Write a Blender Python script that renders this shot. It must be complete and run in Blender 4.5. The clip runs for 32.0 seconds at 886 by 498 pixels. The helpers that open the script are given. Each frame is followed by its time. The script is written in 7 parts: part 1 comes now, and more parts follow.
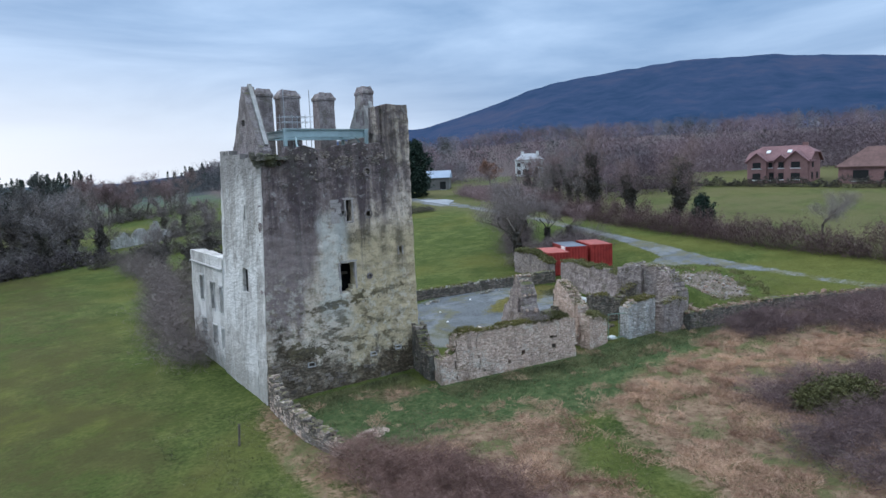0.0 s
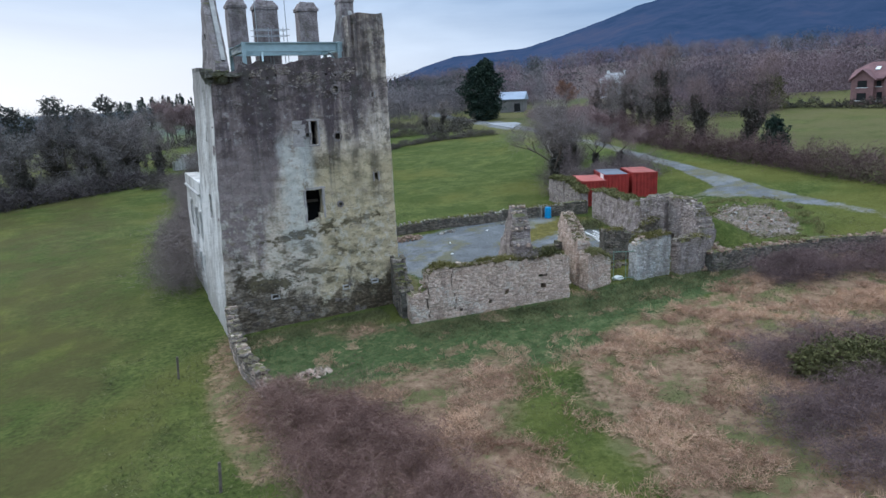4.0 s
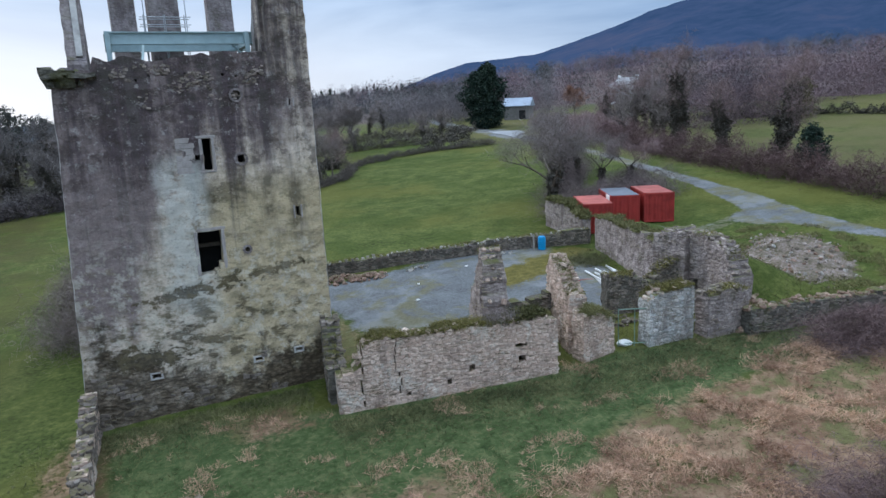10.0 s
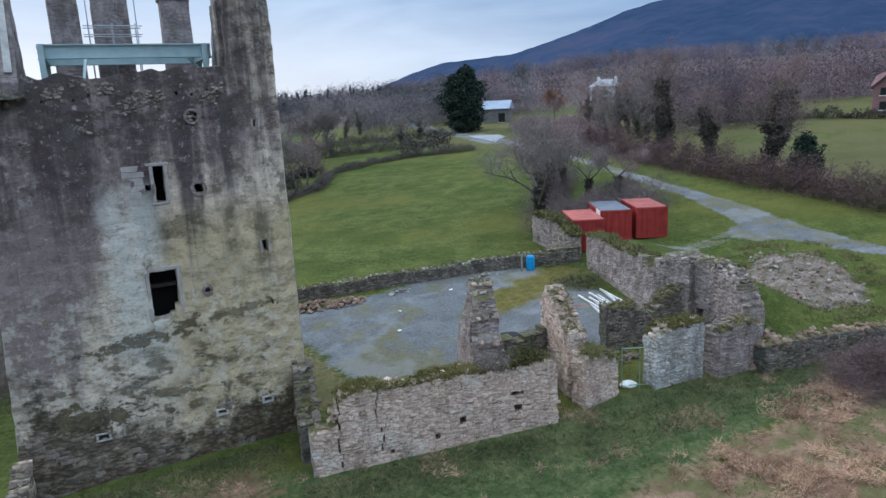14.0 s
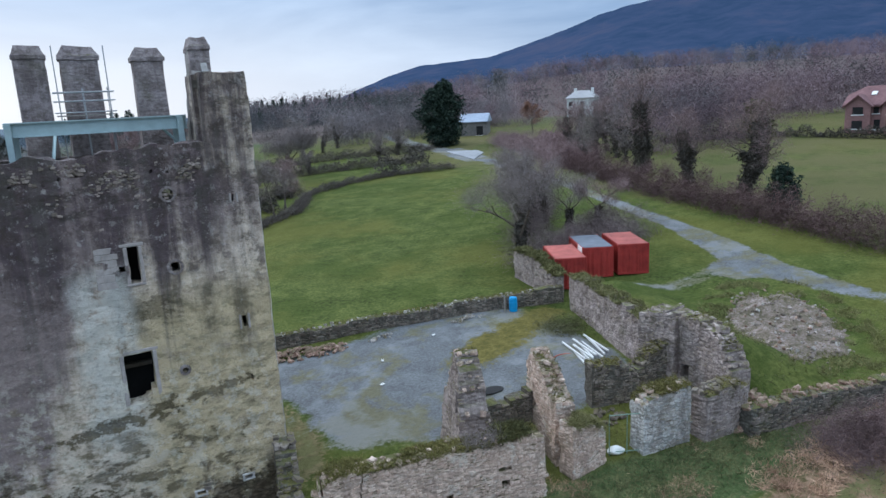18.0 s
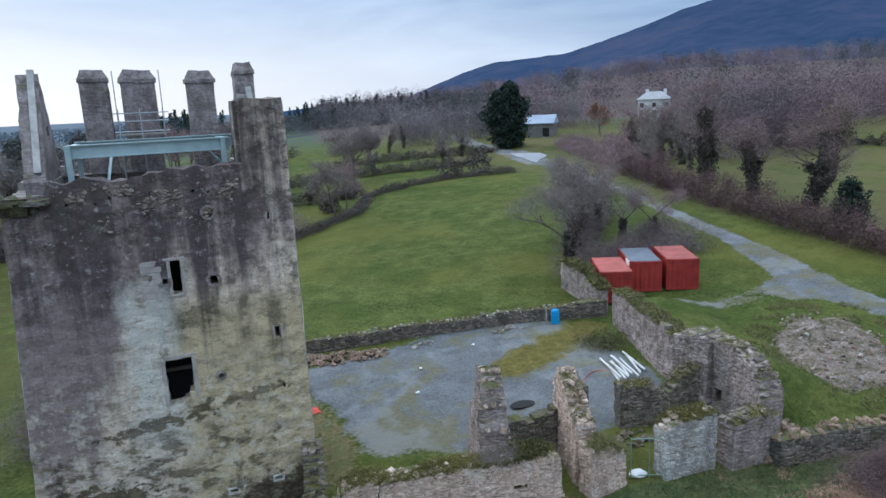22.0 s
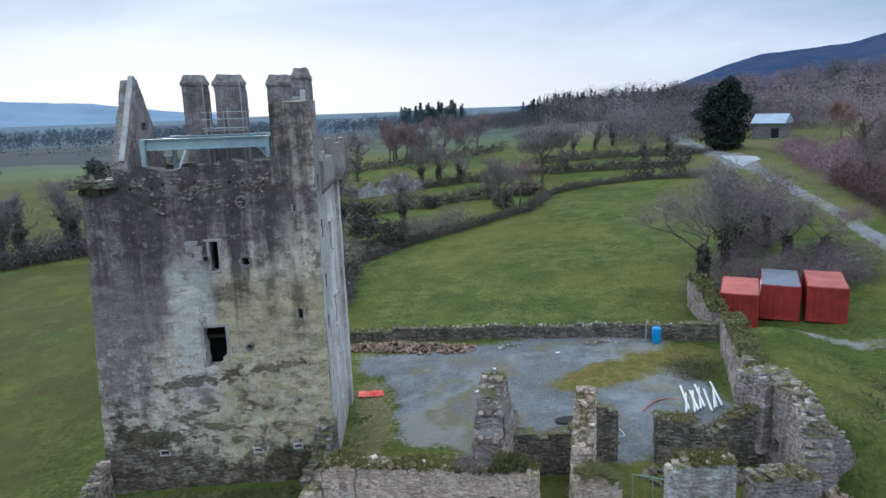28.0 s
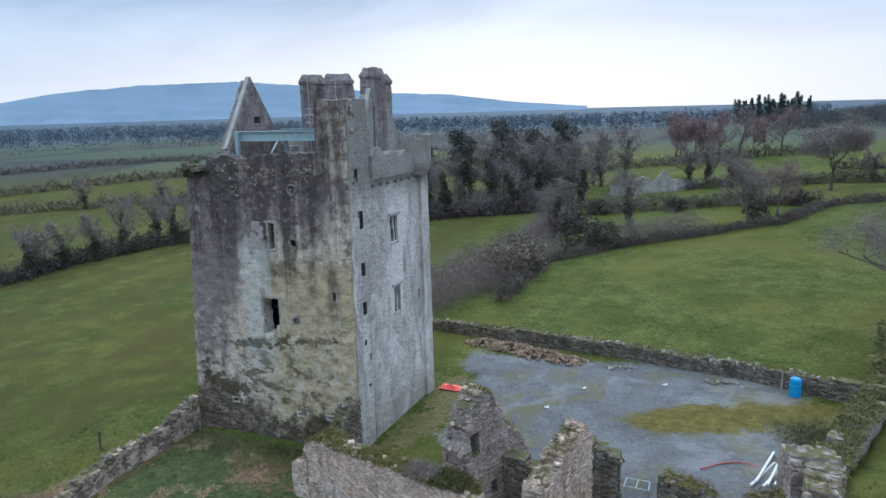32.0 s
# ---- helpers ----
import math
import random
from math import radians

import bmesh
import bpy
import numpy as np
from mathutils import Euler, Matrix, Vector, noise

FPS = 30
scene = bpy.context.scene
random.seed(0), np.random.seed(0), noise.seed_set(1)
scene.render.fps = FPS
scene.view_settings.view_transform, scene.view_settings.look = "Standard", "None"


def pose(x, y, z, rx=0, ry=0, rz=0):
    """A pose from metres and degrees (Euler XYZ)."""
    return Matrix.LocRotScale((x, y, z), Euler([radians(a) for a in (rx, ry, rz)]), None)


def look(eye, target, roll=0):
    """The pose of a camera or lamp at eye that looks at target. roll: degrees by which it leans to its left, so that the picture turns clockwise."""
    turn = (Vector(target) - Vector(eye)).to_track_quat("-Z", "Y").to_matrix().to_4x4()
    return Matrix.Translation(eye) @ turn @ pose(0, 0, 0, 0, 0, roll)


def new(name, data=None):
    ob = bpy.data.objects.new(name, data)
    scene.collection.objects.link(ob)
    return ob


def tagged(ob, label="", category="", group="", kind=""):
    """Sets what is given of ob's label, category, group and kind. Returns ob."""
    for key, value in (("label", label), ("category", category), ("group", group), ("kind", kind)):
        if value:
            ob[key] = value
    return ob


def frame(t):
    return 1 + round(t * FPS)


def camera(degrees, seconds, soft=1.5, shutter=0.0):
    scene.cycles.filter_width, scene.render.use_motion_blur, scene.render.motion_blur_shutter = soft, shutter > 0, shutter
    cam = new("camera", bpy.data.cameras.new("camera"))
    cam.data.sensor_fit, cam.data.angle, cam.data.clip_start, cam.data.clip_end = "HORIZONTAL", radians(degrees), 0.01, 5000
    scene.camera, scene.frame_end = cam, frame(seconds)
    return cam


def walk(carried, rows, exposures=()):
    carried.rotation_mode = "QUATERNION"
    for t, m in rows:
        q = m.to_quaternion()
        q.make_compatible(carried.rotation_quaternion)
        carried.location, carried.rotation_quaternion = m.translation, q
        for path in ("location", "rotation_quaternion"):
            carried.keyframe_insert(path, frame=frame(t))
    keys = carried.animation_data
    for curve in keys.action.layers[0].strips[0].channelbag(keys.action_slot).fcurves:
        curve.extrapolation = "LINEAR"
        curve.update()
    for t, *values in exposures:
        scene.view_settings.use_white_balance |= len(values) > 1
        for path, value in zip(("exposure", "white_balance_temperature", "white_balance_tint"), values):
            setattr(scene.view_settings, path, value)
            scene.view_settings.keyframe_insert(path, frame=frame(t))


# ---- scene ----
# -- camera --
EXPOSURES = [(0, 0.16, 5860, 13), (32, 0.16, 5860, 13)]
cam = camera(66.32, 32.0, soft=1.5)
# seconds, place, turn to the left, tilt upwards, roll
PATH = [
    (0, -12.592, -37.804, 14.639, -34.501, -6.737, -2.111),
    (0.5, -11.330, -38.085, 14.551, -33.586, -10.289, -2.143),
    (1, -9.900, -38.339, 14.520, -32.552, -12.896, -2.121),
    (1.5, -8.758, -38.640, 14.464, -31.503, -12.874, -2.151),
    (2, -7.636, -38.778, 14.396, -30.400, -12.854, -2.242),
    (2.5, -6.769, -38.843, 14.327, -29.285, -12.825, -2.324),
    (3, -5.815, -38.825, 14.262, -27.993, -12.855, -2.323),
    (3.5, -5.034, -38.597, 14.161, -26.914, -12.829, -2.327),
    (5.5, -2.093, -36.666, 14.044, -24.143, -12.748, -2.517),
    (6, -1.303, -35.802, 14.130, -24.280, -12.824, -2.495),
    (6.5, -0.700, -34.960, 14.098, -24.331, -12.764, -2.545),
    (7, -0.023, -34.127, 14.120, -24.357, -12.759, -2.584),
    (7.5, 0.543, -33.350, 14.099, -24.412, -12.762, -2.646),
    (8, 1.253, -32.547, 14.097, -24.347, -12.766, -2.610),
    (8.5, 1.762, -31.918, 14.060, -24.464, -12.738, -2.658),
    (9, 2.358, -31.200, 14.022, -24.826, -12.734, -2.735),
    (9.5, 2.787, -30.602, 14.005, -24.826, -12.207, -2.681),
    (10, 3.193, -30.025, 13.976, -24.823, -12.211, -2.666),
    (10.5, 3.480, -29.602, 13.950, -25.025, -12.229, -2.703),
    (11, 3.793, -29.112, 13.906, -26.177, -12.263, -2.722),
    (11.5, 3.965, -28.642, 13.830, -26.695, -12.265, -2.710),
    (12, 4.156, -28.241, 13.859, -26.699, -12.278, -2.711),
    (12.5, 4.266, -27.907, 14.026, -26.723, -12.298, -2.701),
    (13, 4.349, -27.551, 14.278, -26.723, -12.325, -2.707),
    (13.5, 4.381, -27.226, 14.496, -26.729, -12.336, -2.706),
    (14, 4.429, -26.808, 14.780, -26.721, -12.320, -2.773),
    (14.5, 4.469, -26.492, 15.046, -26.735, -12.270, -2.828),
    (16.5, 4.727, -25.854, 16.388, -26.705, -12.180, -2.874),
    (17, 4.758, -25.771, 16.861, -26.732, -12.166, -2.869),
    (17.5, 4.795, -25.773, 17.225, -26.895, -12.188, -2.834),
    (18, 4.827, -25.766, 17.389, -28.628, -12.224, -2.867),
    (18.5, 4.858, -25.768, 17.555, -28.984, -12.234, -2.956),
    (19, 4.899, -25.840, 17.804, -28.982, -12.204, -2.955),
    (19.5, 5.000, -25.902, 17.975, -29.256, -12.235, -2.969),
    (20, 5.186, -26.094, 18.124, -29.781, -12.271, -2.934),
    (20.5, 5.375, -26.288, 18.267, -29.877, -12.287, -2.902),
    (21, 5.617, -26.478, 18.295, -27.900, -12.229, -2.914),
    (21.5, 5.857, -26.768, 18.343, -24.163, -12.186, -2.678),
    (22, 6.219, -27.106, 18.396, -22.608, -12.231, -2.522),
    (22.5, 6.544, -27.315, 18.368, -20.461, -12.213, -2.467),
    (23, 6.965, -27.645, 18.394, -17.507, -12.210, -2.305),
    (23.5, 7.407, -27.964, 18.420, -16.172, -12.221, -2.253),
    (24, 7.933, -28.303, 18.440, -14.712, -12.190, -2.225),
    (24.5, 8.475, -28.647, 18.470, -13.585, -12.143, -2.231),
    (25, 9.204, -28.890, 18.491, -12.979, -12.145, -2.215),
    (25.5, 9.858, -29.067, 18.446, -12.241, -12.014, -2.287),
    (26, 10.757, -29.294, 18.451, -9.636, -11.939, -2.187),
    (26.5, 11.676, -29.527, 18.464, -6.694, -11.886, -2.063),
    (28.5, 16.788, -29.503, 18.419, 0.492, -11.884, -2.039),
    (29, 18.352, -29.349, 18.295, 4.903, -11.695, -2.090),
    (29.5, 19.915, -29.172, 18.256, 8.526, -11.571, -1.906),
    (30, 21.448, -28.711, 18.391, 11.746, -11.813, -1.693),
    (30.5, 23.039, -28.301, 18.528, 14.789, -11.998, -1.628),
    (31, 24.708, -27.712, 18.561, 18.077, -12.102, -1.590),
    (31.5, 26.445, -27.091, 18.488, 21.479, -12.063, -1.538),
    (32, 28.396, -26.382, 18.377, 25.298, -11.815, -1.521),
]
walk(cam, [(t, pose(x, y, z, 90 + up, 0, turn) @ pose(0, 0, 0, 0, 0, lean)) for t, x, y, z, turn, up, lean in PATH],
     EXPOSURES)
# -- end of camera --

# -- world and light --
SUN_AZ, SUN_EL = -18.0, 24.0
world = bpy.data.worlds.new("sky")
scene.world = world
world.use_nodes = True


def build_sky():
    nt = world.node_tree
    nt.nodes.clear()
    out = nt.nodes.new("ShaderNodeOutputWorld")
    sky = nt.nodes.new("ShaderNodeTexSky")
    sky.sky_type, sky.sun_disc = "NISHITA", False
    sky.sun_elevation, sky.sun_rotation = radians(SUN_EL), radians(SUN_AZ)
    sky.air_density, sky.dust_density = 1.0, 2.0
    b_sky = nt.nodes.new("ShaderNodeBackground")
    b_sky.inputs["Strength"].default_value = 0.05
    nt.links.new(sky.outputs[0], b_sky.inputs["Color"])
    # a layer of cloud, brighter towards the sunny horizon
    tc = nt.nodes.new("ShaderNodeTexCoord")
    sep = nt.nodes.new("ShaderNodeSeparateXYZ")
    nt.links.new(tc.outputs["Generated"], sep.inputs[0])
    mp = nt.nodes.new("ShaderNodeMapping")
    mp.inputs["Scale"].default_value = (1.0, 1.0, 5.0)
    nt.links.new(tc.outputs["Generated"], mp.inputs[0])
    noi = nt.nodes.new("ShaderNodeTexNoise")
    noi.inputs["Scale"].default_value, noi.inputs["Detail"].default_value = 2.0, 7.0
    noi.inputs["Roughness"].default_value, noi.inputs["Distortion"].default_value = 0.54, 0.5
    nt.links.new(mp.outputs[0], noi.inputs["Vector"])
    ramp = nt.nodes.new("ShaderNodeValToRGB")
    cr = ramp.color_ramp
    cr.elements[0].position, cr.elements[0].color = 0.32, (0.22, 0.37, 0.57, 1)
    cr.elements[1].position, cr.elements[1].color = 0.70, (0.60, 0.77, 0.95, 1)
    nt.links.new(noi.outputs["Fac"], ramp.inputs[0])
    # height above the horizon and turn towards the sun
    low = nt.nodes.new("ShaderNodeMapRange")
    low.inputs[1].default_value, low.inputs[2].default_value = 0.0, 0.21
    low.inputs[3].default_value, low.inputs[4].default_value = 1.0, 0.0
    low.interpolation_type = "SMOOTHSTEP"
    nt.links.new(sep.outputs["Z"], low.inputs[0])
    dot = nt.nodes.new("ShaderNodeVectorMath")
    dot.operation = "DOT_PRODUCT"
    dot.inputs[1].default_value = (math.sin(radians(SUN_AZ)), math.cos(radians(SUN_AZ)), 0)
    nt.links.new(tc.outputs["Generated"], dot.inputs[0])
    side = nt.nodes.new("ShaderNodeMapRange")
    side.inputs[1].default_value, side.inputs[2].default_value = 0.5, 1.0
    side.inputs[3].default_value, side.inputs[4].default_value = 0.22, 1.0
    nt.links.new(dot.outputs["Value"], side.inputs[0])
    mul = nt.nodes.new("ShaderNodeMath")
    mul.operation = "MULTIPLY"
    nt.links.new(low.outputs[0], mul.inputs[0])
    nt.links.new(side.outputs[0], mul.inputs[1])
    mix = nt.nodes.new("ShaderNodeMixRGB")
    mix.inputs[2].default_value = (1.02, 1.03, 1.0, 1)
    nt.links.new(mul.outputs[0], mix.inputs[0])
    nt.links.new(ramp.outputs[0], mix.inputs[1])
    # an overcast sky is whitest and brightest overhead
    top = nt.nodes.new("ShaderNodeMapRange")
    top.inputs[1].default_value, top.inputs[2].default_value = 0.30, 0.65
    nt.links.new(sep.outputs["Z"], top.inputs[0])
    pale = nt.nodes.new("ShaderNodeMixRGB")
    pale.inputs[2].default_value = (0.545, 0.625, 0.69, 1)
    nt.links.new(top.outputs[0], pale.inputs[0])
    nt.links.new(mix.outputs[0], pale.inputs[1])
    zen = nt.nodes.new("ShaderNodeMapRange")
    zen.inputs[1].default_value, zen.inputs[2].default_value = 0.26, 0.75
    zen.inputs[3].default_value, zen.inputs[4].default_value = 0.92, 3.0
    zen.interpolation_type = "SMOOTHSTEP"
    nt.links.new(sep.outputs["Z"], zen.inputs[0])
    b_cl = nt.nodes.new("ShaderNodeBackground")
    nt.links.new(zen.outputs[0], b_cl.inputs["Strength"])
    nt.links.new(pale.outputs[0], b_cl.inputs["Color"])
    mx = nt.nodes.new("ShaderNodeMixShader")
    mx.inputs[0].default_value = 0.9
    nt.links.new(b_sky.outputs[0], mx.inputs[1])
    nt.links.new(b_cl.outputs[0], mx.inputs[2])
    nt.links.new(mx.outputs[0], out.inputs[0])


build_sky()
sun_data = bpy.data.lights.new("sun", "SUN")
sun_data.energy, sun_data.angle, sun_data.color = 1.3, radians(14), (1.0, 0.95, 0.88)
sun = new("sun", sun_data)
sun.matrix_world = look((0, 0, 60), (-60 * math.sin(radians(SUN_AZ)), -60 * math.cos(radians(SUN_AZ)), 60 - 60 * math.tan(radians(SUN_EL))))


# -- materials --
class Nodes:
    """A short way to write node trees."""

    def __init__(self, name, rough=0.9):
        self.mat = bpy.data.materials.new(name)
        self.mat.use_nodes = True
        self.t = self.mat.node_tree
        self.b = self.t.nodes["Principled BSDF"]
        self.b.inputs["Roughness"].default_value = rough
        self.b.inputs["Specular IOR Level"].default_value = 0.25

    def n(self, kind, **sets):
        node = self.t.nodes.new("ShaderNode" + kind)
        for k, v in sets.items():
            node.inputs[k.replace("_", " ")].default_value = v
        return node

    def link(self, a, b):
        self.t.links.new(a, b)

    def coord(self, scale=(1, 1, 1), which="world"):
        if which == "world":
            src = self.n("NewGeometry").outputs["Position"]
        else:
            src = self.n("TexCoord").outputs["Object"]
        m = self.n("Mapping")
        m.inputs["Scale"].default_value = scale
        self.link(src, m.inputs[0])
        return m.outputs[0]

    def noise(self, scale, detail=4, rough=0.55, co=None, dist=0.0):
        node = self.n("TexNoise", Scale=scale, Detail=detail, Roughness=rough, Distortion=dist)
        self.link(co if co is not None else self.coord(), node.inputs["Vector"])
        return node.outputs["Fac"]

    def ramp(self, fac, *stops):
        node = self.n("ValToRGB")
        e = node.color_ramp.elements
        while len(e) < len(stops):
            e.new(0.5)
        for s, (p, c) in zip(e, stops):
            s.position = p
            s.color = (*c, 1) if len(c) == 3 else c
        self.link(fac, node.inputs[0])
        return node.outputs[0]

    def step(self, fac, a, b):
        node = self.n("MapRange")
        node.interpolation_type = "SMOOTHSTEP"
        node.inputs[1].default_value, node.inputs[2].default_value = a, b
        self.link(fac, node.inputs[0])
        return node.outputs[0]

    def math(self, op, a, b=0.0):
        node = self.n("Math")
        node.operation = op
        for s, v in zip(node.inputs, (a, b)):
            if isinstance(v, (int, float)):
                s.default_value = v
            else:
                self.link(v, s)
        return node.outputs[0]

    def mix(self, fac, a, b, blend="MIX"):
        node = self.n("MixRGB")
        node.blend_type = blend
        for s, v in zip(node.inputs, (fac, a, b)):
            if isinstance(v, (int, float)):
                s.default_value = v
            elif isinstance(v, tuple):
                s.default_value = (*v, 1)
            else:
                self.link(v, s)
        return node.outputs[0]

    def rnd(self):
        return self.n("ObjectInfo").outputs["Random"]

    def island(self):
        return self.n("NewGeometry").outputs["Random Per Island"]

    def xyz(self):
        s = self.n("SeparateXYZ")
        self.link(self.n("NewGeometry").outputs["Position"], s.inputs[0])
        return s.outputs

    def done(self, color, bump=None, strength=0.3, dist=0.05):
        if isinstance(color, tuple):
            self.b.inputs["Base Color"].default_value = (*color, 1)
        else:
            self.link(color, self.b.inputs["Base Color"])
        if bump is not None:
            bp = self.n("Bump", Strength=strength, Distance=dist)
            self.link(bump, bp.inputs["Height"])
            self.link(bp.outputs[0], self.b.inputs["Normal"])
        return self.mat


def m_tower():
    m = Nodes("lime_render", 0.95)
    x, y, z = m.xyz()

    def mul(*v):
        r = v[0]
        for q in v[1:]:
            r = m.math("MULTIPLY", r, q)
        return r

    def add(*v):
        r = v[0]
        for q in v[1:]:
            r = m.math("ADD", r, q)
        return r

    big = m.noise(0.32, 5, 0.6)
    med = m.noise(1.3, 6, 0.68)
    fine = m.noise(7, 6, 0.75)
    flat = m.noise(0.95, 10, 0.78, m.coord((0.5, 0.5, 1.5)), 0.1)
    flat2 = m.noise(1.7, 7, 0.72, m.coord((0.7, 0.7, 1.5)), 0.1)
    streak = m.noise(1.0, 6, 0.6, m.coord((1.15, 1.15, 0.09)), 0.35)
    thin = m.noise(1.0, 5, 0.6, m.coord((4.5, 4.5, 0.25)), 0.2)
    base = m.ramp(add(mul(med, 0.55), mul(fine, 0.45)), (0.34, (0.33, 0.265, 0.20)), (0.5, (0.61, 0.515, 0.41)), (0.62, (0.80, 0.70, 0.585)))
    # ochre growth over the lower part, most of it towards the right
    low = m.step(m.math("SUBTRACT", add(10.4, mul(big, 3.5)), z), 0.0, 2.0)
    right = m.step(add(x, mul(med, 3.0)), 6.0, 8.6)
    base = m.mix(mul(low, right, m.step(add(med, mul(fine, 0.35)), 0.42, 0.66), 0.85), base, m.mix(fine, (0.40, 0.305, 0.155), (0.63, 0.53, 0.34)))
    base = m.mix(mul(low, m.step(flat2, 0.50, 0.60), 0.55), base, (0.19, 0.175, 0.105))
    # grey veil and black algae from the top down
    reach = add(z, mul(streak, 8.0), mul(m.step(x, 5.0, 2.0), 5.2), mul(m.step(x, 4.6, 6.4), -1.6), mul(m.step(x, 8.6, 10.0), -1.2), mul(m.step(x, 8.9, 9.4), m.step(z, 14.5, 16.5), -7.0))
    high = m.step(reach, 13.0, 16.2)
    base = m.mix(mul(high, 0.80), base, m.mix(fine, (0.102, 0.072, 0.082), (0.262, 0.206, 0.216)))
    dark = mul(m.step(add(z, mul(streak, 6.0), mul(m.step(x, 8.7, 9.8), -3.5)), 13.0, 16.0), m.step(add(mul(streak, 0.7), mul(med, 0.4), mul(thin, 0.25)), 0.52, 0.74))
    base = m.mix(mul(dark, 0.88), base, m.mix(fine, (0.040, 0.027, 0.034), (0.10, 0.074, 0.082)))
    base = m.mix(mul(m.step(z, 13.2, 14.4), m.step(flat2, 0.50, 0.58), 0.55), base, (0.045, 0.042, 0.032))
    base = m.mix(mul(high, m.step(m.noise(3.6, 5, 0.72), 0.60, 0.66), 0.62), base, (0.44, 0.41, 0.385))
    # crumbled blotches, dark and pale
    up = m.step(add(z, mul(big, 3.0)), 11.6, 13.6)
    base = m.mix(mul(up, m.step(m.noise(1.25, 9, 0.76), 0.515, 0.575), 0.62), base, m.mix(fine, (0.040, 0.029, 0.029), (0.115, 0.086, 0.075)))
    base = m.mix(mul(up, m.step(m.noise(2.1, 9, 0.8), 0.565, 0.615), 0.58), base, (0.38, 0.35, 0.33))
    # runs of algae lower down
    base = m.mix(mul(m.step(add(z, mul(streak, 5.0)), 9.6, 12.4), m.step(add(mul(thin, 0.5), mul(streak, 0.5)), 0.50, 0.62), 0.45), base, (0.12, 0.112, 0.095))
    for cx, lo, hi, w in ((9.95, 7.6, 11.6, 0.22), (8.75, 8.6, 11.8, 0.2), (7.65, 9.6, 11.8, 0.22), (6.3, 9.1, 11.5, 0.3)):
        near = m.step(m.math("ABSOLUTE", add(x, -cx, mul(m.math("SUBTRACT", thin, 0.5), 0.6))), w + 0.25, w * 0.3)
        base = m.mix(mul(near, m.step(z, lo, lo + 1.2), m.step(m.math("SUBTRACT", hi, z), 0.0, 0.8), m.step(med, 0.35, 0.55), 0.72), base, (0.085, 0.075, 0.05))
    # a pale washed band under the windows
    mid = mul(m.step(add(x, mul(med, 1.2)), 4.6, 5.4), m.step(m.math("SUBTRACT", 7.2, add(x, mul(med, 1.2))), 0.0, 0.8))
    band = mul(mid, m.step(z, 4.4, 6.5), m.step(m.math("SUBTRACT", 12.8, z), 0.0, 1.5))
    base = m.mix(mul(band, m.step(add(med, mul(fine, 0.4)), 0.52, 0.72), 0.75), base, (0.60, 0.60, 0.55))
    # crumbled render: small scabs all over, larger ones lower down
    crumb = m.noise(2.6, 9, 0.74, m.coord((0.8, 0.8, 1.25)))
    lower = m.step(m.math("SUBTRACT", add(8.4, mul(big, 3.0)), z), 0.0, 3.0)
    base = m.mix(mul(lower, m.step(crumb, 0.53, 0.60), 0.6), base, m.mix(fine, (0.12, 0.095, 0.052), (0.29, 0.24, 0.155)))
    base = m.mix(mul(lower, m.step(m.noise(1.9, 9, 0.74), 0.50, 0.58), 0.5), base, (0.66, 0.62, 0.52))
    # dark ledges of moss where the render has come away
    ledge = mul(m.step(add(mul(flat, 0.5), mul(m.noise(0.5, 5, 0.62), 0.5)), 0.535, 0.58), m.step(m.math("SUBTRACT", add(5.6, mul(big, 3.0)), z), 0.0, 1.6))
    olive = m.mix(m.step(crumb, 0.42, 0.60), (0.025, 0.021, 0.009), m.mix(fine, (0.075, 0.060, 0.027), (0.18, 0.147, 0.082)))
    base = m.mix(mul(ledge, 0.72), base, olive)
    pit = m.noise(5.5, 9, 0.8, m.coord((0.85, 0.85, 1.2)))
    rag = m.math("SUBTRACT", add(mul(flat, 0.5), mul(crumb, 1.0), mul(pit, 0.5)), 1.05)
    growth = ledge
    for cx, cz, rx, rz, tilt, k in ((4.5, 6.5, 1.9, 0.30, 0.10, 0.8), (6.9, 6.85, 0.7, 0.40, 0.0, 0.85), (8.8, 7.05, 1.5, 0.26, 0.13, 0.7), (3.0, 3.9, 2.0, 0.65, -0.12, 0.9), (5.9, 4.3, 1.4, 0.25, -0.1, 0.7), (7.0, 10.6, 0.55, 0.5, 0.0, 0.55), (9.5, 2.0, 1.5, 1.2, 0.0, 0.75)):
        dx = mul(add(x, -cx), 1 / rx)
        dz = mul(add(z, -cz, mul(add(x, -cx), -tilt)), 1 / rz)
        far = m.math("SQRT", add(mul(dx, dx), mul(dz, dz)))
        blob = m.step(add(far, mul(rag, -4.2)), 1.15, 0.75)
        base = m.mix(mul(blob, k), base, olive)
        growth = m.math("MAXIMUM", growth, blob)
    # pits and specks over the whole face
    base = m.mix(mul(m.step(pit, 0.55, 0.62), 0.36), base, (0.075, 0.064, 0.05))
    base = m.mix(mul(m.step(m.math("SUBTRACT", 1.0, pit), 0.58, 0.66), 0.35), base, (0.66, 0.63, 0.57))
    # bare rubble and moss near the foot
    foot = m.step(add(mul(m.noise(0.42, 9, 0.72), 9.5), mul(m.step(x, 6.5, 2.0), 1.1), m.math("SUBTRACT", -1.3, z)), 0.0, 0.9)
    vor = m.n("TexVoronoi", Scale=4.2)
    m.link(m.coord((1, 1, 1.9)), vor.inputs["Vector"])
    rub = m.mix(m.step(vor.outputs["Distance"], 0.25, 0.6), m.mix(fine, (0.085, 0.062, 0.04), (0.27, 0.215, 0.15)), (0.045, 0.036, 0.024))
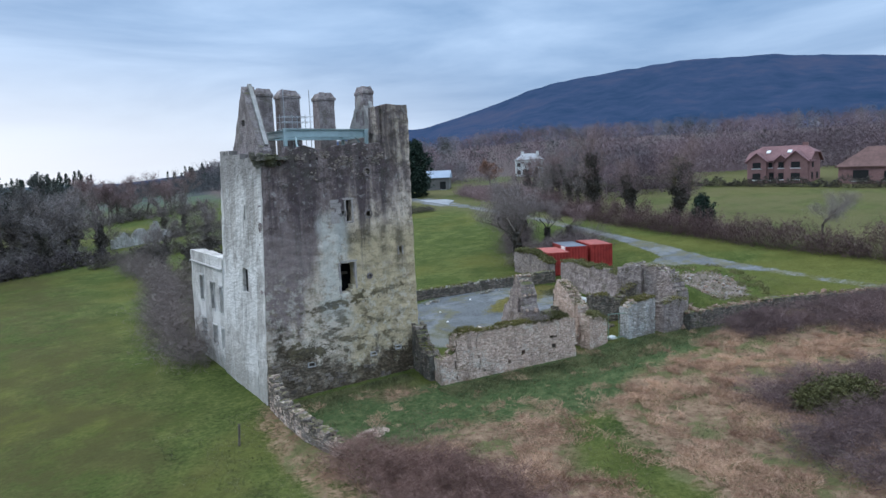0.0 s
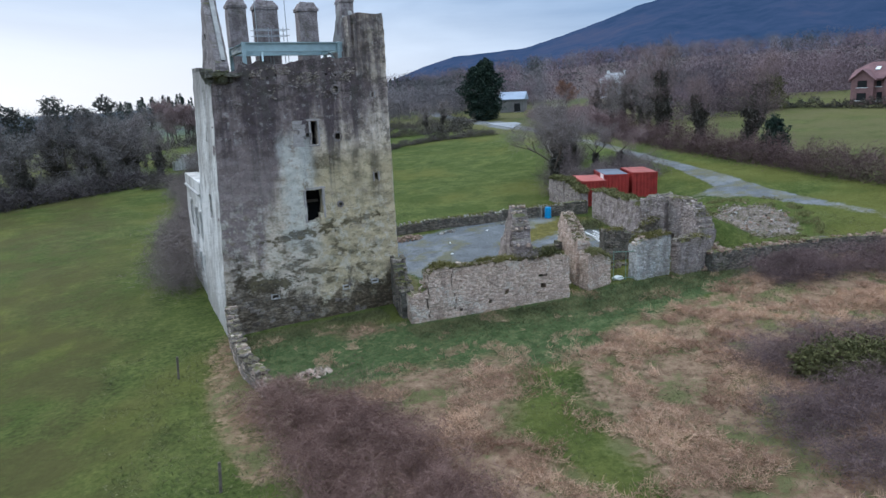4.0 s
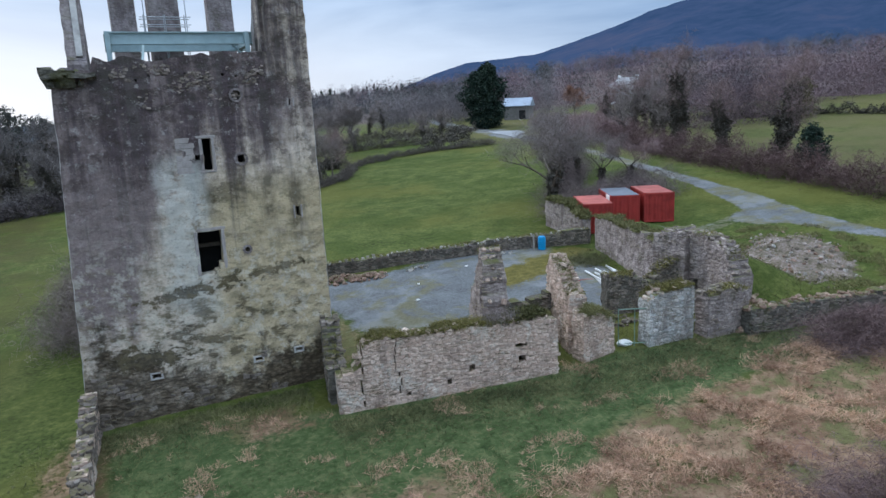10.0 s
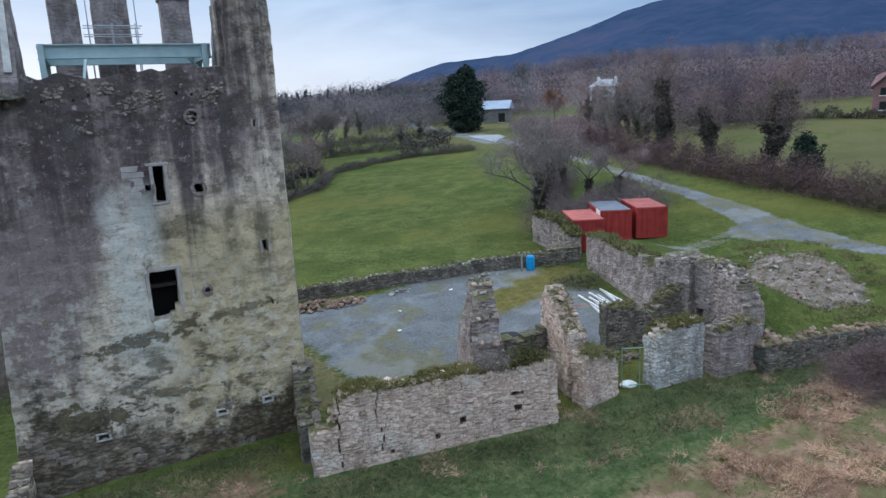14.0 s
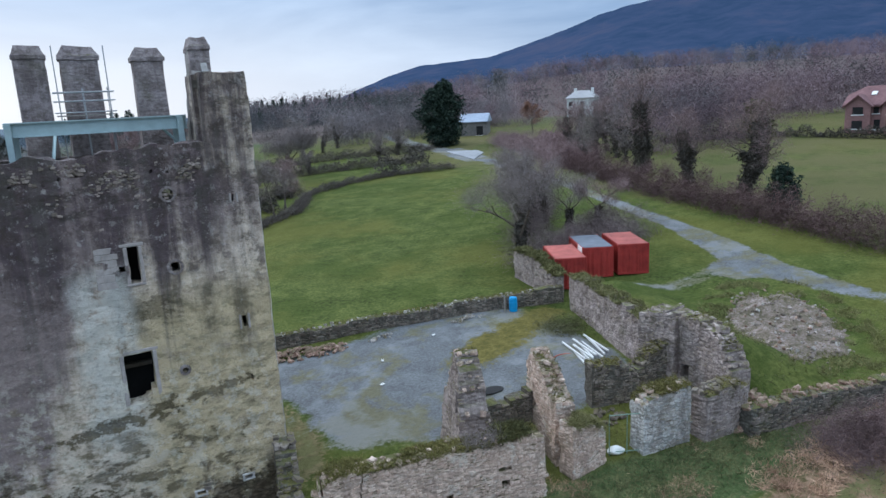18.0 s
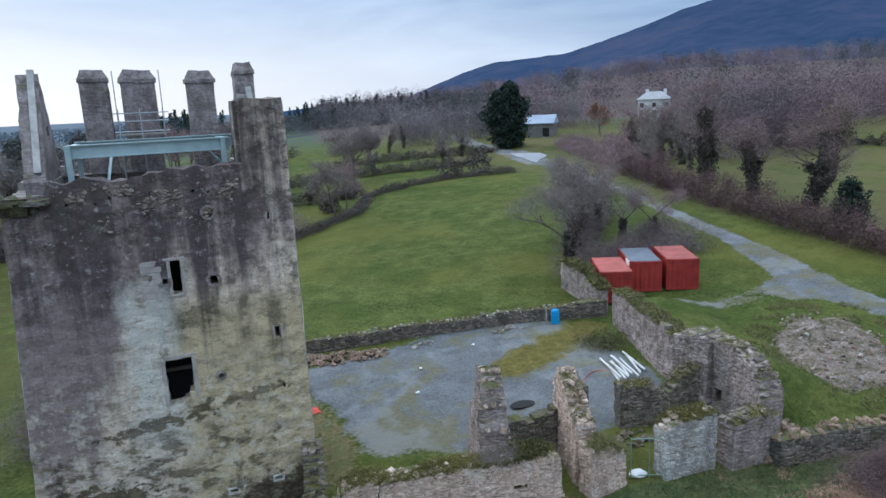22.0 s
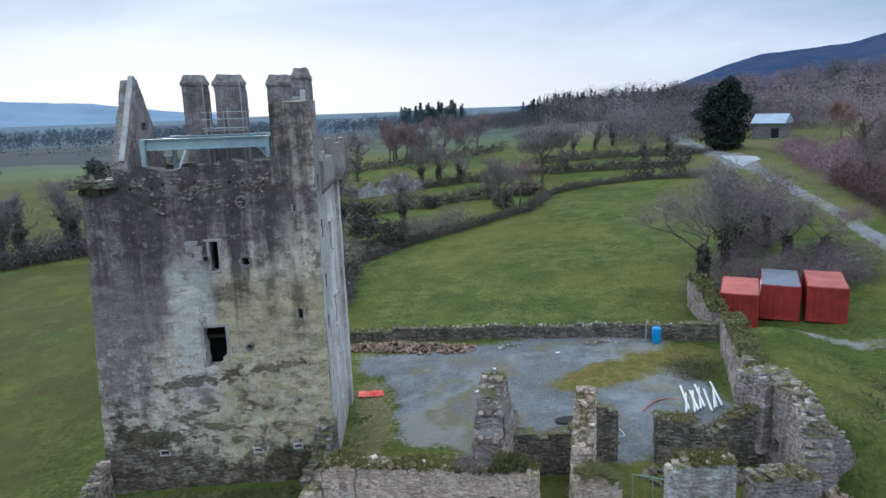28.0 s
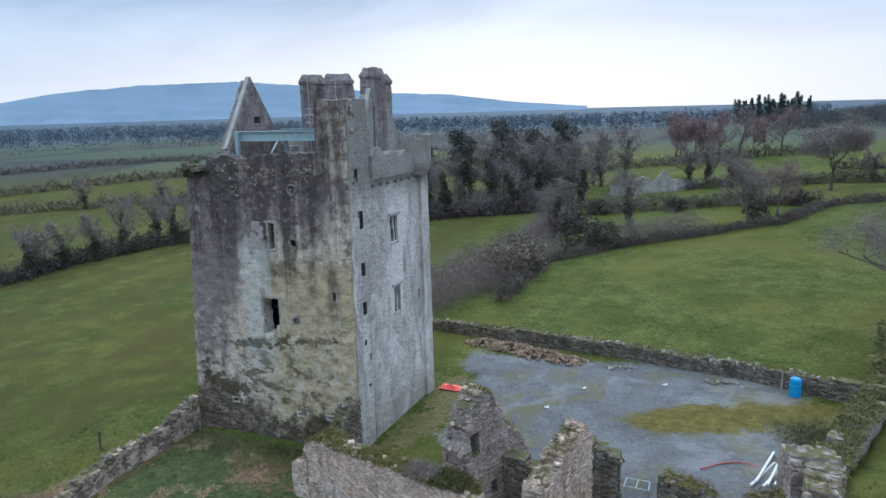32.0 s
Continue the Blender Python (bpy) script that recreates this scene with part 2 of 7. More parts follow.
    base = m.mix(mul(foot, m.step(add(med, mul(flat2, 0.5)), 0.52, 0.80), 0.85), base, rub)
    base = m.mix(mul(foot, 0.42), base, (0.078, 0.056, 0.036))
    height = add(mul(fine, 0.7), flat, mul(crumb, 0.8), mul(pit, -0.7), mul(growth, -0.5), mul(mul(vor.outputs["Distance"], foot), -0.8))
    return m.done(base, height, 0.8, 0.10)


def m_side():
    """Paler, cleaner lime render of the side faces and the wing."""
    m = Nodes("pale_lime_render", 0.95)
    med = m.noise(1.1, 7, 0.68)
    fine = m.noise(8, 5, 0.72)
    streak = m.noise(1.0, 5, 0.6, m.coord((0.8, 0.8, 0.13)), 0.6)
    base = m.ramp(m.math("ADD", m.math("MULTIPLY", med, 0.6), m.math("MULTIPLY", fine, 0.4)), (0.36, (0.29, 0.265, 0.235)), (0.5, (0.52, 0.485, 0.44)), (0.64, (0.70, 0.67, 0.625)))
    base = m.mix(m.math("MULTIPLY", m.step(m.math("ADD", m.math("MULTIPLY", streak, 0.7), m.math("MULTIPLY", med, 0.3)), 0.50, 0.62), 0.5), base, (0.27, 0.25, 0.225))
    base = m.mix(m.math("MULTIPLY", m.step(m.noise(2.2, 7, 0.72), 0.57, 0.66), 0.4), base, (0.22, 0.205, 0.18))
    run = m.noise(1.0, 6, 0.6, m.coord((0.38, 0.38, 0.12)), 0.6)
    base = m.mix(m.math("MULTIPLY", m.step(run, 0.46, 0.60), 0.5), base, m.mix(fine, (0.17, 0.155, 0.14), (0.33, 0.305, 0.275)))
    base = m.mix(m.math("MULTIPLY", m.step(m.noise(1.0, 7, 0.66, m.coord((0.5, 0.5, 0.2)), 0.5), 0.46, 0.58), 0.72), base, (0.74, 0.71, 0.665))
    base = m.mix(m.math("MULTIPLY", m.step(m.noise(1.0, 6, 0.6, m.coord((1.5, 1.5, 0.22)), 0.5), 0.58, 0.68), 0.4), base, (0.15, 0.14, 0.12))
    z = m.xyz()[2]
    base = m.mix(m.math("MULTIPLY", m.step(m.math("ADD", z, m.math("MULTIPLY", med, 3.0)), 14.6, 16.6), 0.78), base, m.mix(m.noise(3.0, 8, 0.76), (0.055, 0.05, 0.046), (0.36, 0.335, 0.31)))
    base = m.mix(m.math("MULTIPLY", m.step(m.math("SUBTRACT", m.math("MULTIPLY", med, 8.0), z), 0.2, 2.2), 0.55), base, m.mix(fine, (0.12, 0.11, 0.085), (0.30, 0.28, 0.24)))
    vor = m.n("TexVoronoi", Scale=3.6)
    m.link(m.coord((1, 1, 1.7)), vor.inputs["Vector"])
    return m.done(base, m.math("ADD", m.math("MULTIPLY", fine, 0.6), m.math("MULTIPLY", vor.outputs["Distance"], -0.7)), 0.7, 0.07)


def weathered(m, base, b):
    """Runs of damp, washed lime and lichen over a rubble wall, the same on its core and its stones."""
    run = m.noise(1.0, 6, 0.62, m.coord((1.7, 1.7, 0.28)), 0.3)
    base = m.mix(m.math("MULTIPLY", m.step(run, 0.50, 0.64), 0.55), base, (b[0] * 0.40, b[1] * 0.38, b[2] * 0.38))
    lime = m.math("ADD", m.math("MULTIPLY", m.noise(0.75, 6, 0.66), 0.6), m.math("MULTIPLY", m.noise(5.0, 6, 0.7), 0.4))
    base = m.mix(m.math("MULTIPLY", m.step(lime, 0.52, 0.60), 0.55), base, (min(0.66, b[0] * 1.45), min(0.62, b[1] * 1.48), min(0.58, b[2] * 1.55)))
    return m.mix(m.math("MULTIPLY", m.step(m.noise(3.4, 6, 0.72), 0.57, 0.64), 0.5), base, (b[0] * 0.36, b[1] * 0.33, b[2] * 0.30))


def m_rubble(name, a, b, c, moss=0.35, cell=4.6, crack=0.45, relief=0.8):
    m = Nodes(name, 0.95)
    med = m.noise(1.8, 5, 0.65)
    fine = m.noise(11, 5, 0.7)
    base = m.ramp(m.math("ADD", m.math("MULTIPLY", med, 0.6), m.math("MULTIPLY", fine, 0.4)), (0.32, a), (0.5, b), (0.68, c))
    vor = m.n("TexVoronoi", Scale=cell)
    m.link(m.coord((1, 1, 1.8)), vor.inputs["Vector"])
    base = m.mix(m.step(vor.outputs["Distance"], 0.28, 0.62), base, m.mix(crack * 0.55, base, (0.03, 0.027, 0.022)))
    base = weathered(m, base, b)
    base = m.mix(m.math("MULTIPLY", m.step(m.noise(0.8, 5, 0.6), 0.55, 0.68), moss), base, (0.085, 0.085, 0.035))
    # growth on what faces the sky
    up = m.n("SeparateXYZ")
    m.link(m.n("NewGeometry").outputs["Normal"], up.inputs[0])
    base = m.mix(m.math("MULTIPLY", m.step(up.outputs["Z"], 0.45, 0.8), m.step(m.noise(2.3, 4), 0.35, 0.6)), base, (0.10, 0.10, 0.035))
    return m.done(base, m.math("ADD", m.math("MULTIPLY", fine, 0.5), m.math("MULTIPLY", vor.outputs["Distance"], -1.0)), relief, 0.08)


def m_stone(name, a, b, c, per="object"):
    m = Nodes(name, 0.93)
    fine = m.noise(12, 5, 0.75)
    r = m.rnd() if per == "object" else m.island()
    base = m.ramp(m.math("ADD", m.math("MULTIPLY", r, 0.34), m.math("MULTIPLY", fine, 0.66)), (0.25, a), (0.5, b), (0.76, c))
    base = weathered(m, base, b)
    base = m.mix(m.math("MULTIPLY", m.step(m.noise(2.7, 5, 0.65), 0.58, 0.68), 0.25), base, (0.12, 0.105, 0.06))
    up = m.n("SeparateXYZ")
    m.link(m.n("NewGeometry").outputs["Normal"], up.inputs[0])
    base = m.mix(m.math("MULTIPLY", m.step(up.outputs["Z"], 0.3, 0.8), m.step(m.noise(1.7, 5), 0.36, 0.60)), base, m.mix(fine, (0.07, 0.062, 0.03), (0.18, 0.15, 0.09)))
    return m.done(base, fine, 0.5, 0.03)


def m_plain(name, color, rough=0.6, var=0.25, scale=6.0, metal=0.0, bump=0.15):
    m = Nodes(name, rough)
    m.b.inputs["Metallic"].default_value = metal
    f = m.noise(scale, 5, 0.65)
    g = m.noise(scale * 0.17, 4, 0.6)
    lo = tuple(v * (1 - var) for v in color)
    hi = tuple(min(1, v * (1 + var)) for v in color)
    col = m.ramp(m.math("ADD", m.math("MULTIPLY", f, 0.5), m.math("MULTIPLY", g, 0.5)), (0.35, lo), (0.65, hi))
    return m.done(col, f, bump, 0.02)


def m_twig(name, a, b, rough=0.9, scale=0.3, share=0.3):
    """Twigs, leaves and grass: each blade its own tone, and drifts of tone over the stand."""
    m = Nodes(name, rough)
    drift = m.step(m.noise(scale, 4, 0.6), 0.32, 0.68)
    return m.done(m.mix(m.math("ADD", m.math("MULTIPLY", m.island(), 1 - share), m.math("MULTIPLY", drift, share)), a, b))


def m_ground():
    m = Nodes("ground_cover", 0.97)
    m.b.inputs["Specular IOR Level"].default_value = 0.05
    at = m.n("Attribute")
    at.attribute_name = "cover"
    s = m.n("SeparateColor")
    m.link(at.outputs["Color"], s.inputs[0])
    big = m.noise(0.06, 5, 0.6)
    med = m.noise(0.5, 6, 0.65)
    fine = m.noise(4.0, 6, 0.7)
    turf = m.noise(1.6, 6, 0.7)
    grass = m.ramp(m.math("ADD", m.math("MULTIPLY", med, 0.45), m.math("MULTIPLY", fine, 0.55)), (0.37, (0.032, 0.045, 0.012)), (0.5, (0.074, 0.093, 0.025)), (0.68, (0.138, 0.152, 0.044)))
    grass = m.mix(m.math("MULTIPLY", m.step(m.noise(0.22, 5, 0.65), 0.46, 0.62), 0.5), grass, (0.040, 0.060, 0.012))
    grass = m.mix(m.math("MULTIPLY", m.step(big, 0.45, 0.62), 0.5), grass, (0.12, 0.112, 0.028))
    # beyond the near fields: a patchwork of pasture, stubble and woodland floor
    co = m.coord((0.011, 0.007, 0))
    cell = m.n("TexVoronoi", Scale=1.0)
    m.link(co, cell.inputs["Vector"])
    cs = m.n("SeparateColor")
    m.link(cell.outputs["Color"], cs.inputs[0])
    fields = m.ramp(cs.outputs["Red"], (0.0, (0.045, 0.044, 0.042)), (0.3, (0.058, 0.056, 0.048)), (0.34, (0.082, 0.130, 0.038)), (0.6, (0.125, 0.170, 0.054)), (0.64, (0.060, 0.056, 0.048)), (1.0, (0.10, 0.095, 0.062)))
    edgev = m.n("TexVoronoi", Scale=1.0)
    edgev.feature = "DISTANCE_TO_EDGE"
    m.link(co, edgev.inputs["Vector"])
    fields = m.mix(m.step(edgev.outputs["Distance"], 0.03, 0.075), (0.035, 0.033, 0.03), fields)
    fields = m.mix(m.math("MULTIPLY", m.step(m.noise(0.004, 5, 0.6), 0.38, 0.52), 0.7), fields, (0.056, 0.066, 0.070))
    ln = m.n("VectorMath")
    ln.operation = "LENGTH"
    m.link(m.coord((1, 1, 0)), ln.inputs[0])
    # bluer and paler with distance: haze mixed into the ground colour
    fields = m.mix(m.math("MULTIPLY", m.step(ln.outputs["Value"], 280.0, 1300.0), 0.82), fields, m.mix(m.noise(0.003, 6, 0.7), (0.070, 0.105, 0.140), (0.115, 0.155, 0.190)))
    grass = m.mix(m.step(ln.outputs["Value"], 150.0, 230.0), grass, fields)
    near = m.step(ln.outputs["Value"], 260.0, 150.0)
    rgt = m.math("MULTIPLY", near, m.step(m.xyz()[0], 58.0, 64.0))
    grass = m.mix(m.math("MULTIPLY", rgt, m.math("ADD", 0.35, m.math("MULTIPLY", m.step(m.noise(0.12, 5, 0.65), 0.38, 0.58), 0.5))), grass, (0.115, 0.105, 0.048))
    lft = m.math("MULTIPLY", near, m.step(m.math("MULTIPLY", m.xyz()[0], -1.0), 0.0, 8.0))
    grass = m.mix(m.math("MULTIPLY", lft, m.math("MULTIPLY", m.step(m.noise(0.3, 7, 0.7), 0.36, 0.60), 0.8)), grass, (0.066, 0.060, 0.022))
    lush = m.ramp(m.math("ADD", m.math("MULTIPLY", turf, 0.5), m.math("MULTIPLY", fine, 0.5)), (0.36, (0.027, 0.043, 0.015)), (0.5, (0.066, 0.093, 0.035)), (0.64, (0.135, 0.143, 0.066)))
    grass = m.mix(m.step(m.math("ADD", at.outputs["Alpha"], m.math("SUBTRACT", med, 0.5)), 0.3, 0.7), grass, lush)
    rough_g = m.ramp(m.math("ADD", m.math("MULTIPLY", turf, 0.6), m.math("MULTIPLY", fine, 0.4)), (0.36, (0.085, 0.055, 0.033)), (0.48, (0.20, 0.130, 0.082)), (0.58, (0.275, 0.185, 0.120)), (0.70, (0.38, 0.28, 0.185)))
    rough_g = m.mix(m.math("MULTIPLY", m.step(m.noise(0.5, 7, 0.72), 0.48, 0.58), 0.85), rough_g, m.mix(fine, (0.048, 0.060, 0.020), (0.155, 0.158, 0.062)))
    rough_g = m.mix(m.math("MULTIPLY", m.step(m.noise(0.33, 6, 0.7), 0.53, 0.62), 0.6), rough_g, m.mix(fine, (0.07, 0.038, 0.026), (0.25, 0.13, 0.09)))
    rough_g = m.mix(m.step(ln.outputs["Value"], 150.0, 220.0), rough_g, m.mix(fine, (0.085, 0.066, 0.06), (0.125, 0.098, 0.09)))
    gravel = m.ramp(m.math("ADD", m.math("MULTIPLY", m.noise(7, 6, 0.75), 0.6), m.math("MULTIPLY", med, 0.4)), (0.35, (0.072, 0.074, 0.073)), (0.52, (0.138, 0.145, 0.149)), (0.7, (0.225, 0.233, 0.24)))
    gravel = m.mix(m.math("MULTIPLY", m.step(m.noise(0.20, 7, 0.68), 0.46, 0.56), 0.8), gravel, m.mix(fine, (0.075, 0.075, 0.035), (0.21, 0.19, 0.115)))
    gravel = m.mix(m.math("MULTIPLY", m.step(m.noise(0.22, 7, 0.66), 0.47, 0.58), 0.45), gravel, (0.24, 0.252, 0.26))
    moss = m.ramp(m.math("ADD", m.math("MULTIPLY", fine, 0.5), m.math("MULTIPLY", turf, 0.5)), (0.34, (0.060, 0.060, 0.020)), (0.5, (0.115, 0.10, 0.030)), (0.68, (0.20, 0.165, 0.055)))
    edge = m.math("MULTIPLY", m.math("SUBTRACT", med, 0.5), 1.25)
    edge = m.math("ADD", edge, m.math("MULTIPLY", m.math("SUBTRACT", fine, 0.5), 0.5))

    def gate(o):
        return m.step(m.math("ADD", o, edge), 0.34, 0.66)

    col = m.mix(gate(s.outputs["Green"]), grass, rough_g)
    col = m.mix(gate(s.outputs["Red"]), col, gravel)
    col = m.mix(gate(s.outputs["Blue"]), col, moss)
    return m.done(col, m.math("ADD", fine, turf), 0.6, 0.15)


STONE_A, STONE_B, STONE_C = (0.36, 0.255, 0.200), (0.58, 0.435, 0.345), (0.74, 0.60, 0.50)
TOWER, SIDE = m_tower(), m_side()
RUBBLE = m_rubble("rubble_wall", (0.36, 0.265, 0.205), (0.58, 0.44, 0.35), (0.72, 0.59, 0.49))
RUBBLE_DARK = m_rubble("mossy_rubble_wall", (0.05, 0.045, 0.035), (0.12, 0.11, 0.09), (0.22, 0.205, 0.17), 0.6)
RUBBLE_GREY = m_rubble("grey_rubble_wall", (0.165, 0.132, 0.118), (0.31, 0.258, 0.232), (0.48, 0.415, 0.38))
STONE = m_stone("rubble_stone", STONE_A, STONE_B, STONE_C)
TOWER_STONE = m_plain("weathered_dressed_stone", (0.37, 0.335, 0.315), 0.9, 0.3, 4)
STONE_DARK = m_stone("mossy_stone", (0.08, 0.066, 0.055), (0.18, 0.15, 0.125), (0.31, 0.27, 0.23))
STONE_PALE = m_stone("pale_stone", (0.23, 0.205, 0.18), (0.40, 0.37, 0.335), (0.60, 0.57, 0.52))
STONE_J = m_stone("loose_stone", STONE_A, STONE_B, STONE_C, "island")
DARK_J = m_stone("loose_mossy_stone", (0.08, 0.066, 0.055), (0.18, 0.15, 0.125), (0.31, 0.27, 0.23), "island")
PALE_J = m_stone("loose_pale_stone", (0.23, 0.205, 0.18), (0.40, 0.37, 0.335), (0.60, 0.57, 0.52), "island")
GROUND = m_ground()
STEEL = m_plain("galvanised_blue_steel", (0.36, 0.46, 0.47), 0.45, 0.15, 3, 0.3)
GALV = m_plain("galvanised_steel", (0.42, 0.44, 0.45), 0.4, 0.2, 5, 0.7)
RED = m_plain("weathered_red_paint", (0.30, 0.035, 0.028), 0.6, 0.35, 1.5)
RED_TOP = m_plain("faded_red_roof_paint", (0.36, 0.10, 0.08), 0.7, 0.4, 1.2)
GREY_TOP = m_plain("grey_sheet_metal", (0.14, 0.155, 0.18), 0.65, 0.3, 1.5, 0.3)
BLUE = m_plain("blue_plastic", (0.015, 0.27, 0.56), 0.45, 0.15)
WHITE = m_plain("white_paint", (0.72, 0.72, 0.69), 0.7, 0.1, 2)
TILE = m_plain("red_clay_tiles", (0.185, 0.100, 0.100), 0.8, 0.3, 2)
BRICK = m_plain("pink_brick", (0.24, 0.135, 0.125), 0.85, 0.25, 4)
# near-black for glass and mat, and for shade painted into openings
DARK = m_plain("black_and_unlit", (0.02, 0.02, 0.02), 0.9, 0.2)
CUT = m_plain("pale_cut_stone", (0.40, 0.385, 0.36), 0.9, 0.35, 3)
BARK = m_plain("grey_bark", (0.12, 0.10, 0.08), 0.95, 0.4, 5)
WOOD = m_plain("grey_weathered_timber", (0.27, 0.25, 0.22), 0.9, 0.3, 8)
PALE = m_plain("pale_sawn_timber", (0.62, 0.63, 0.62), 0.8, 0.15, 8)
TWIG = m_twig("bare_twigs", (0.140, 0.116, 0.108), (0.280, 0.237, 0.220))
TWIG_RED = m_twig("reddish_bare_twigs", (0.165, 0.112, 0.108), (0.310, 0.218, 0.210))
WOOD_RED = m_twig("reddish_winter_wood", (0.088, 0.064, 0.073), (0.285, 0.200, 0.212), 0.9, 0.028, 0.90)
WOOD_GREY = m_twig("grey_winter_wood", (0.085, 0.076, 0.080), (0.265, 0.232, 0.232), 0.9, 0.028, 0.90)
BRAMBLE = m_twig("brown_bramble", (0.10, 0.056, 0.046), (0.29, 0.18, 0.145))
IVY = m_twig("dark_ivy", (0.040, 0.037, 0.030), (0.115, 0.100, 0.080))
CONIFER = m_twig("dark_conifer", (0.010, 0.022, 0.018), (0.035, 0.055, 0.035))
PINE = m_twig("dull_pine", (0.042, 0.046, 0.040), (0.115, 0.118, 0.100))
GORSE = m_twig("green_gorse", (0.042, 0.045, 0.016), (0.13, 0.122, 0.046))
WALL_GRASS = m_twig("wall_grass", (0.085, 0.088, 0.032), (0.23, 0.21, 0.09))
BRACKEN = m_twig("dead_bracken", (0.16, 0.078, 0.052), (0.70, 0.47, 0.31), 0.9, 0.4, 0.6)
TURF = m_twig("grass_tufts", (0.032, 0.046, 0.016), (0.22, 0.205, 0.095), 0.9, 0.55, 0.55)


# -- helpers for meshes --
def mesh_of(name, verts, faces, smooth=False):
    me = bpy.data.meshes.new(name)
    me.from_pydata(verts, [], faces)
    me.update()
    if smooth:
        me.polygons.foreach_set("use_smooth", [True] * len(me.polygons))
    return me


def part(name, shape, material, parent, label=""):
    if isinstance(shape, bmesh.types.BMesh):
        me = bpy.data.meshes.new(name)
        shape.to_mesh(me)
        shape.free()
    else:
        me = shape
    if material is not None and not me.materials:
        me.materials.append(material)
    ob = new(name, me)
    if parent is not None:
        ob.parent = parent
    if label:
        ob["label"] = label
    return ob


def thing(name, label, category, at=(0, 0, 0), group="", kind=""):
    ob = new(name)
    ob.location = at
    ob.empty_display_size = 0.3
    return tagged(ob, label, category, group, kind)


def box(bm, m, sx, sy, sz, bevel=0.0):
    """A box of that size, its base centred on the origin of m."""
    got = bmesh.ops.create_cube(bm, size=1.0, matrix=m @ Matrix.Translation((0, 0, sz / 2)) @ Matrix.Diagonal((sx, sy, sz, 1)))
    if bevel:
        edges = list({e for v in got["verts"] for e in v.link_edges})
        bmesh.ops.bevel(bm, geom=edges, offset=bevel, segments=1, affect="EDGES")
    return bm


def boxed(m, sx, sy, sz, bevel=0.0):
    return box(bmesh.new(), m, sx, sy, sz, bevel)


def rod(bm, a, b, r, n=6, r2=None):
    a, b = Vector(a), Vector(b)
    d = b - a
    m = Matrix.Translation((a + b) / 2) @ d.to_track_quat("Z", "Y").to_matrix().to_4x4()
    bmesh.ops.create_cone(bm, cap_ends=True, segments=n, radius1=r, radius2=r if r2 is None else r2, depth=d.length, matrix=m)
    return bm


def sstep(a, b, v):
    t = min(1.0, max(0.0, (v - a) / (b - a)))
    return t * t * (3 - 2 * t)


def wob(x, y, z, s=1.0):
    return noise.noise(Vector((x * s, y * s, z * s)))


def ground_z(x, y):
    r = math.hypot(x - 10, y)
    z = 1.15 + 0.035 * max(-60, min(45, x)) + 0.022 * max(-40, min(140, y))
    z += (0.105 - 0.023 * sstep(52, 90, x) - (0.0525 - 0.023 * sstep(52, 90, x)) * sstep(40, 110, y)) * max(0, min(90, x - 42))
    z -= 0.02 * max(0, min(60, -x - 20))
    z += 0.35 * sstep(14, 28, x) + 0.35 * sstep(33, 41, x)
    z -= 16 * sstep(250, 1200, r)
    # earth banked up behind the enclosure wall
    if 30 < x < 42 and -7.2 < y < 12:
        u = x - (32.0 + 0.32 * y if y > -2 else 31.36 - 0.15 * (y + 2))
        z += (1.9 + 0.7 * (1 - sstep(-1, 3, y))) * sstep(-0.75, 0.0, u) * (1 - sstep(0.8, 7.5, u)) * sstep(-7.2, -3.5, y) * (1 - sstep(8.0, 11.5, y))
    z += (26 * sstep(190, 620, r) + 40 * sstep(500, 2600, r)) * sstep(20, 45, math.degrees(math.atan2(x, y)))
    z += 4 * sstep(220, 430, r) * sstep(9, 18, math.degrees(math.atan2(x, y)))
    return z + 0.10 * wob(x, y, 0, 0.15) * (1 if r < 200 else 0)


def sheet(where, ss, zs, solid, thick, jitter=0.05):
    """A wall of cells: where(s, d, z) gives a place, d from 0 (face) to thick (back)."""
    ns, nz = len(ss) - 1, len(zs) - 1
    full = [[solid((ss[i] + ss[i + 1]) / 2, (zs[k] + zs[k + 1]) / 2) for k in range(nz)] for i in range(ns)]
    verts, faces, at = [], [], {}

    def v(i, k, side):
        key = (i, k, side)
        if key not in at:
            p = Vector(where(ss[i], side * thick, zs[k]))
            j = jitter * (0.6 if side == 0 else 1.0)
            p += j * Vector((wob(p.x, p.y, p.z, 2.1), wob(p.y + 7, p.z, p.x, 2.1), wob(p.z + 3, p.x, p.y, 2.1)))
            at[key] = len(verts)
            verts.append(p)
        return at[key]

    def is_full(i, k):
        return 0 <= i < ns and 0 <= k < nz and full[i][k]

    for i in range(ns):
        for k in range(nz):
            if not full[i][k]:
                continue
            faces.append((v(i, k, 0), v(i + 1, k, 0), v(i + 1, k + 1, 0), v(i, k + 1, 0)))
            faces.append((v(i + 1, k, 1), v(i, k, 1), v(i, k + 1, 1), v(i + 1, k + 1, 1)))
            if not is_full(i - 1, k):
                faces.append((v(i, k, 1), v(i, k, 0), v(i, k + 1, 0), v(i, k + 1, 1)))
            if not is_full(i + 1, k):
                faces.append((v(i + 1, k, 0), v(i + 1, k, 1), v(i + 1, k + 1, 1), v(i + 1, k + 1, 0)))
            if not is_full(i, k + 1):
                faces.append((v(i, k + 1, 0), v(i + 1, k + 1, 0), v(i + 1, k + 1, 1), v(i, k + 1, 1)))
            if not is_full(i, k - 1):
                faces.append((v(i, k, 1), v(i + 1, k, 1), v(i + 1, k, 0), v(i, k, 0)))
    return verts, faces


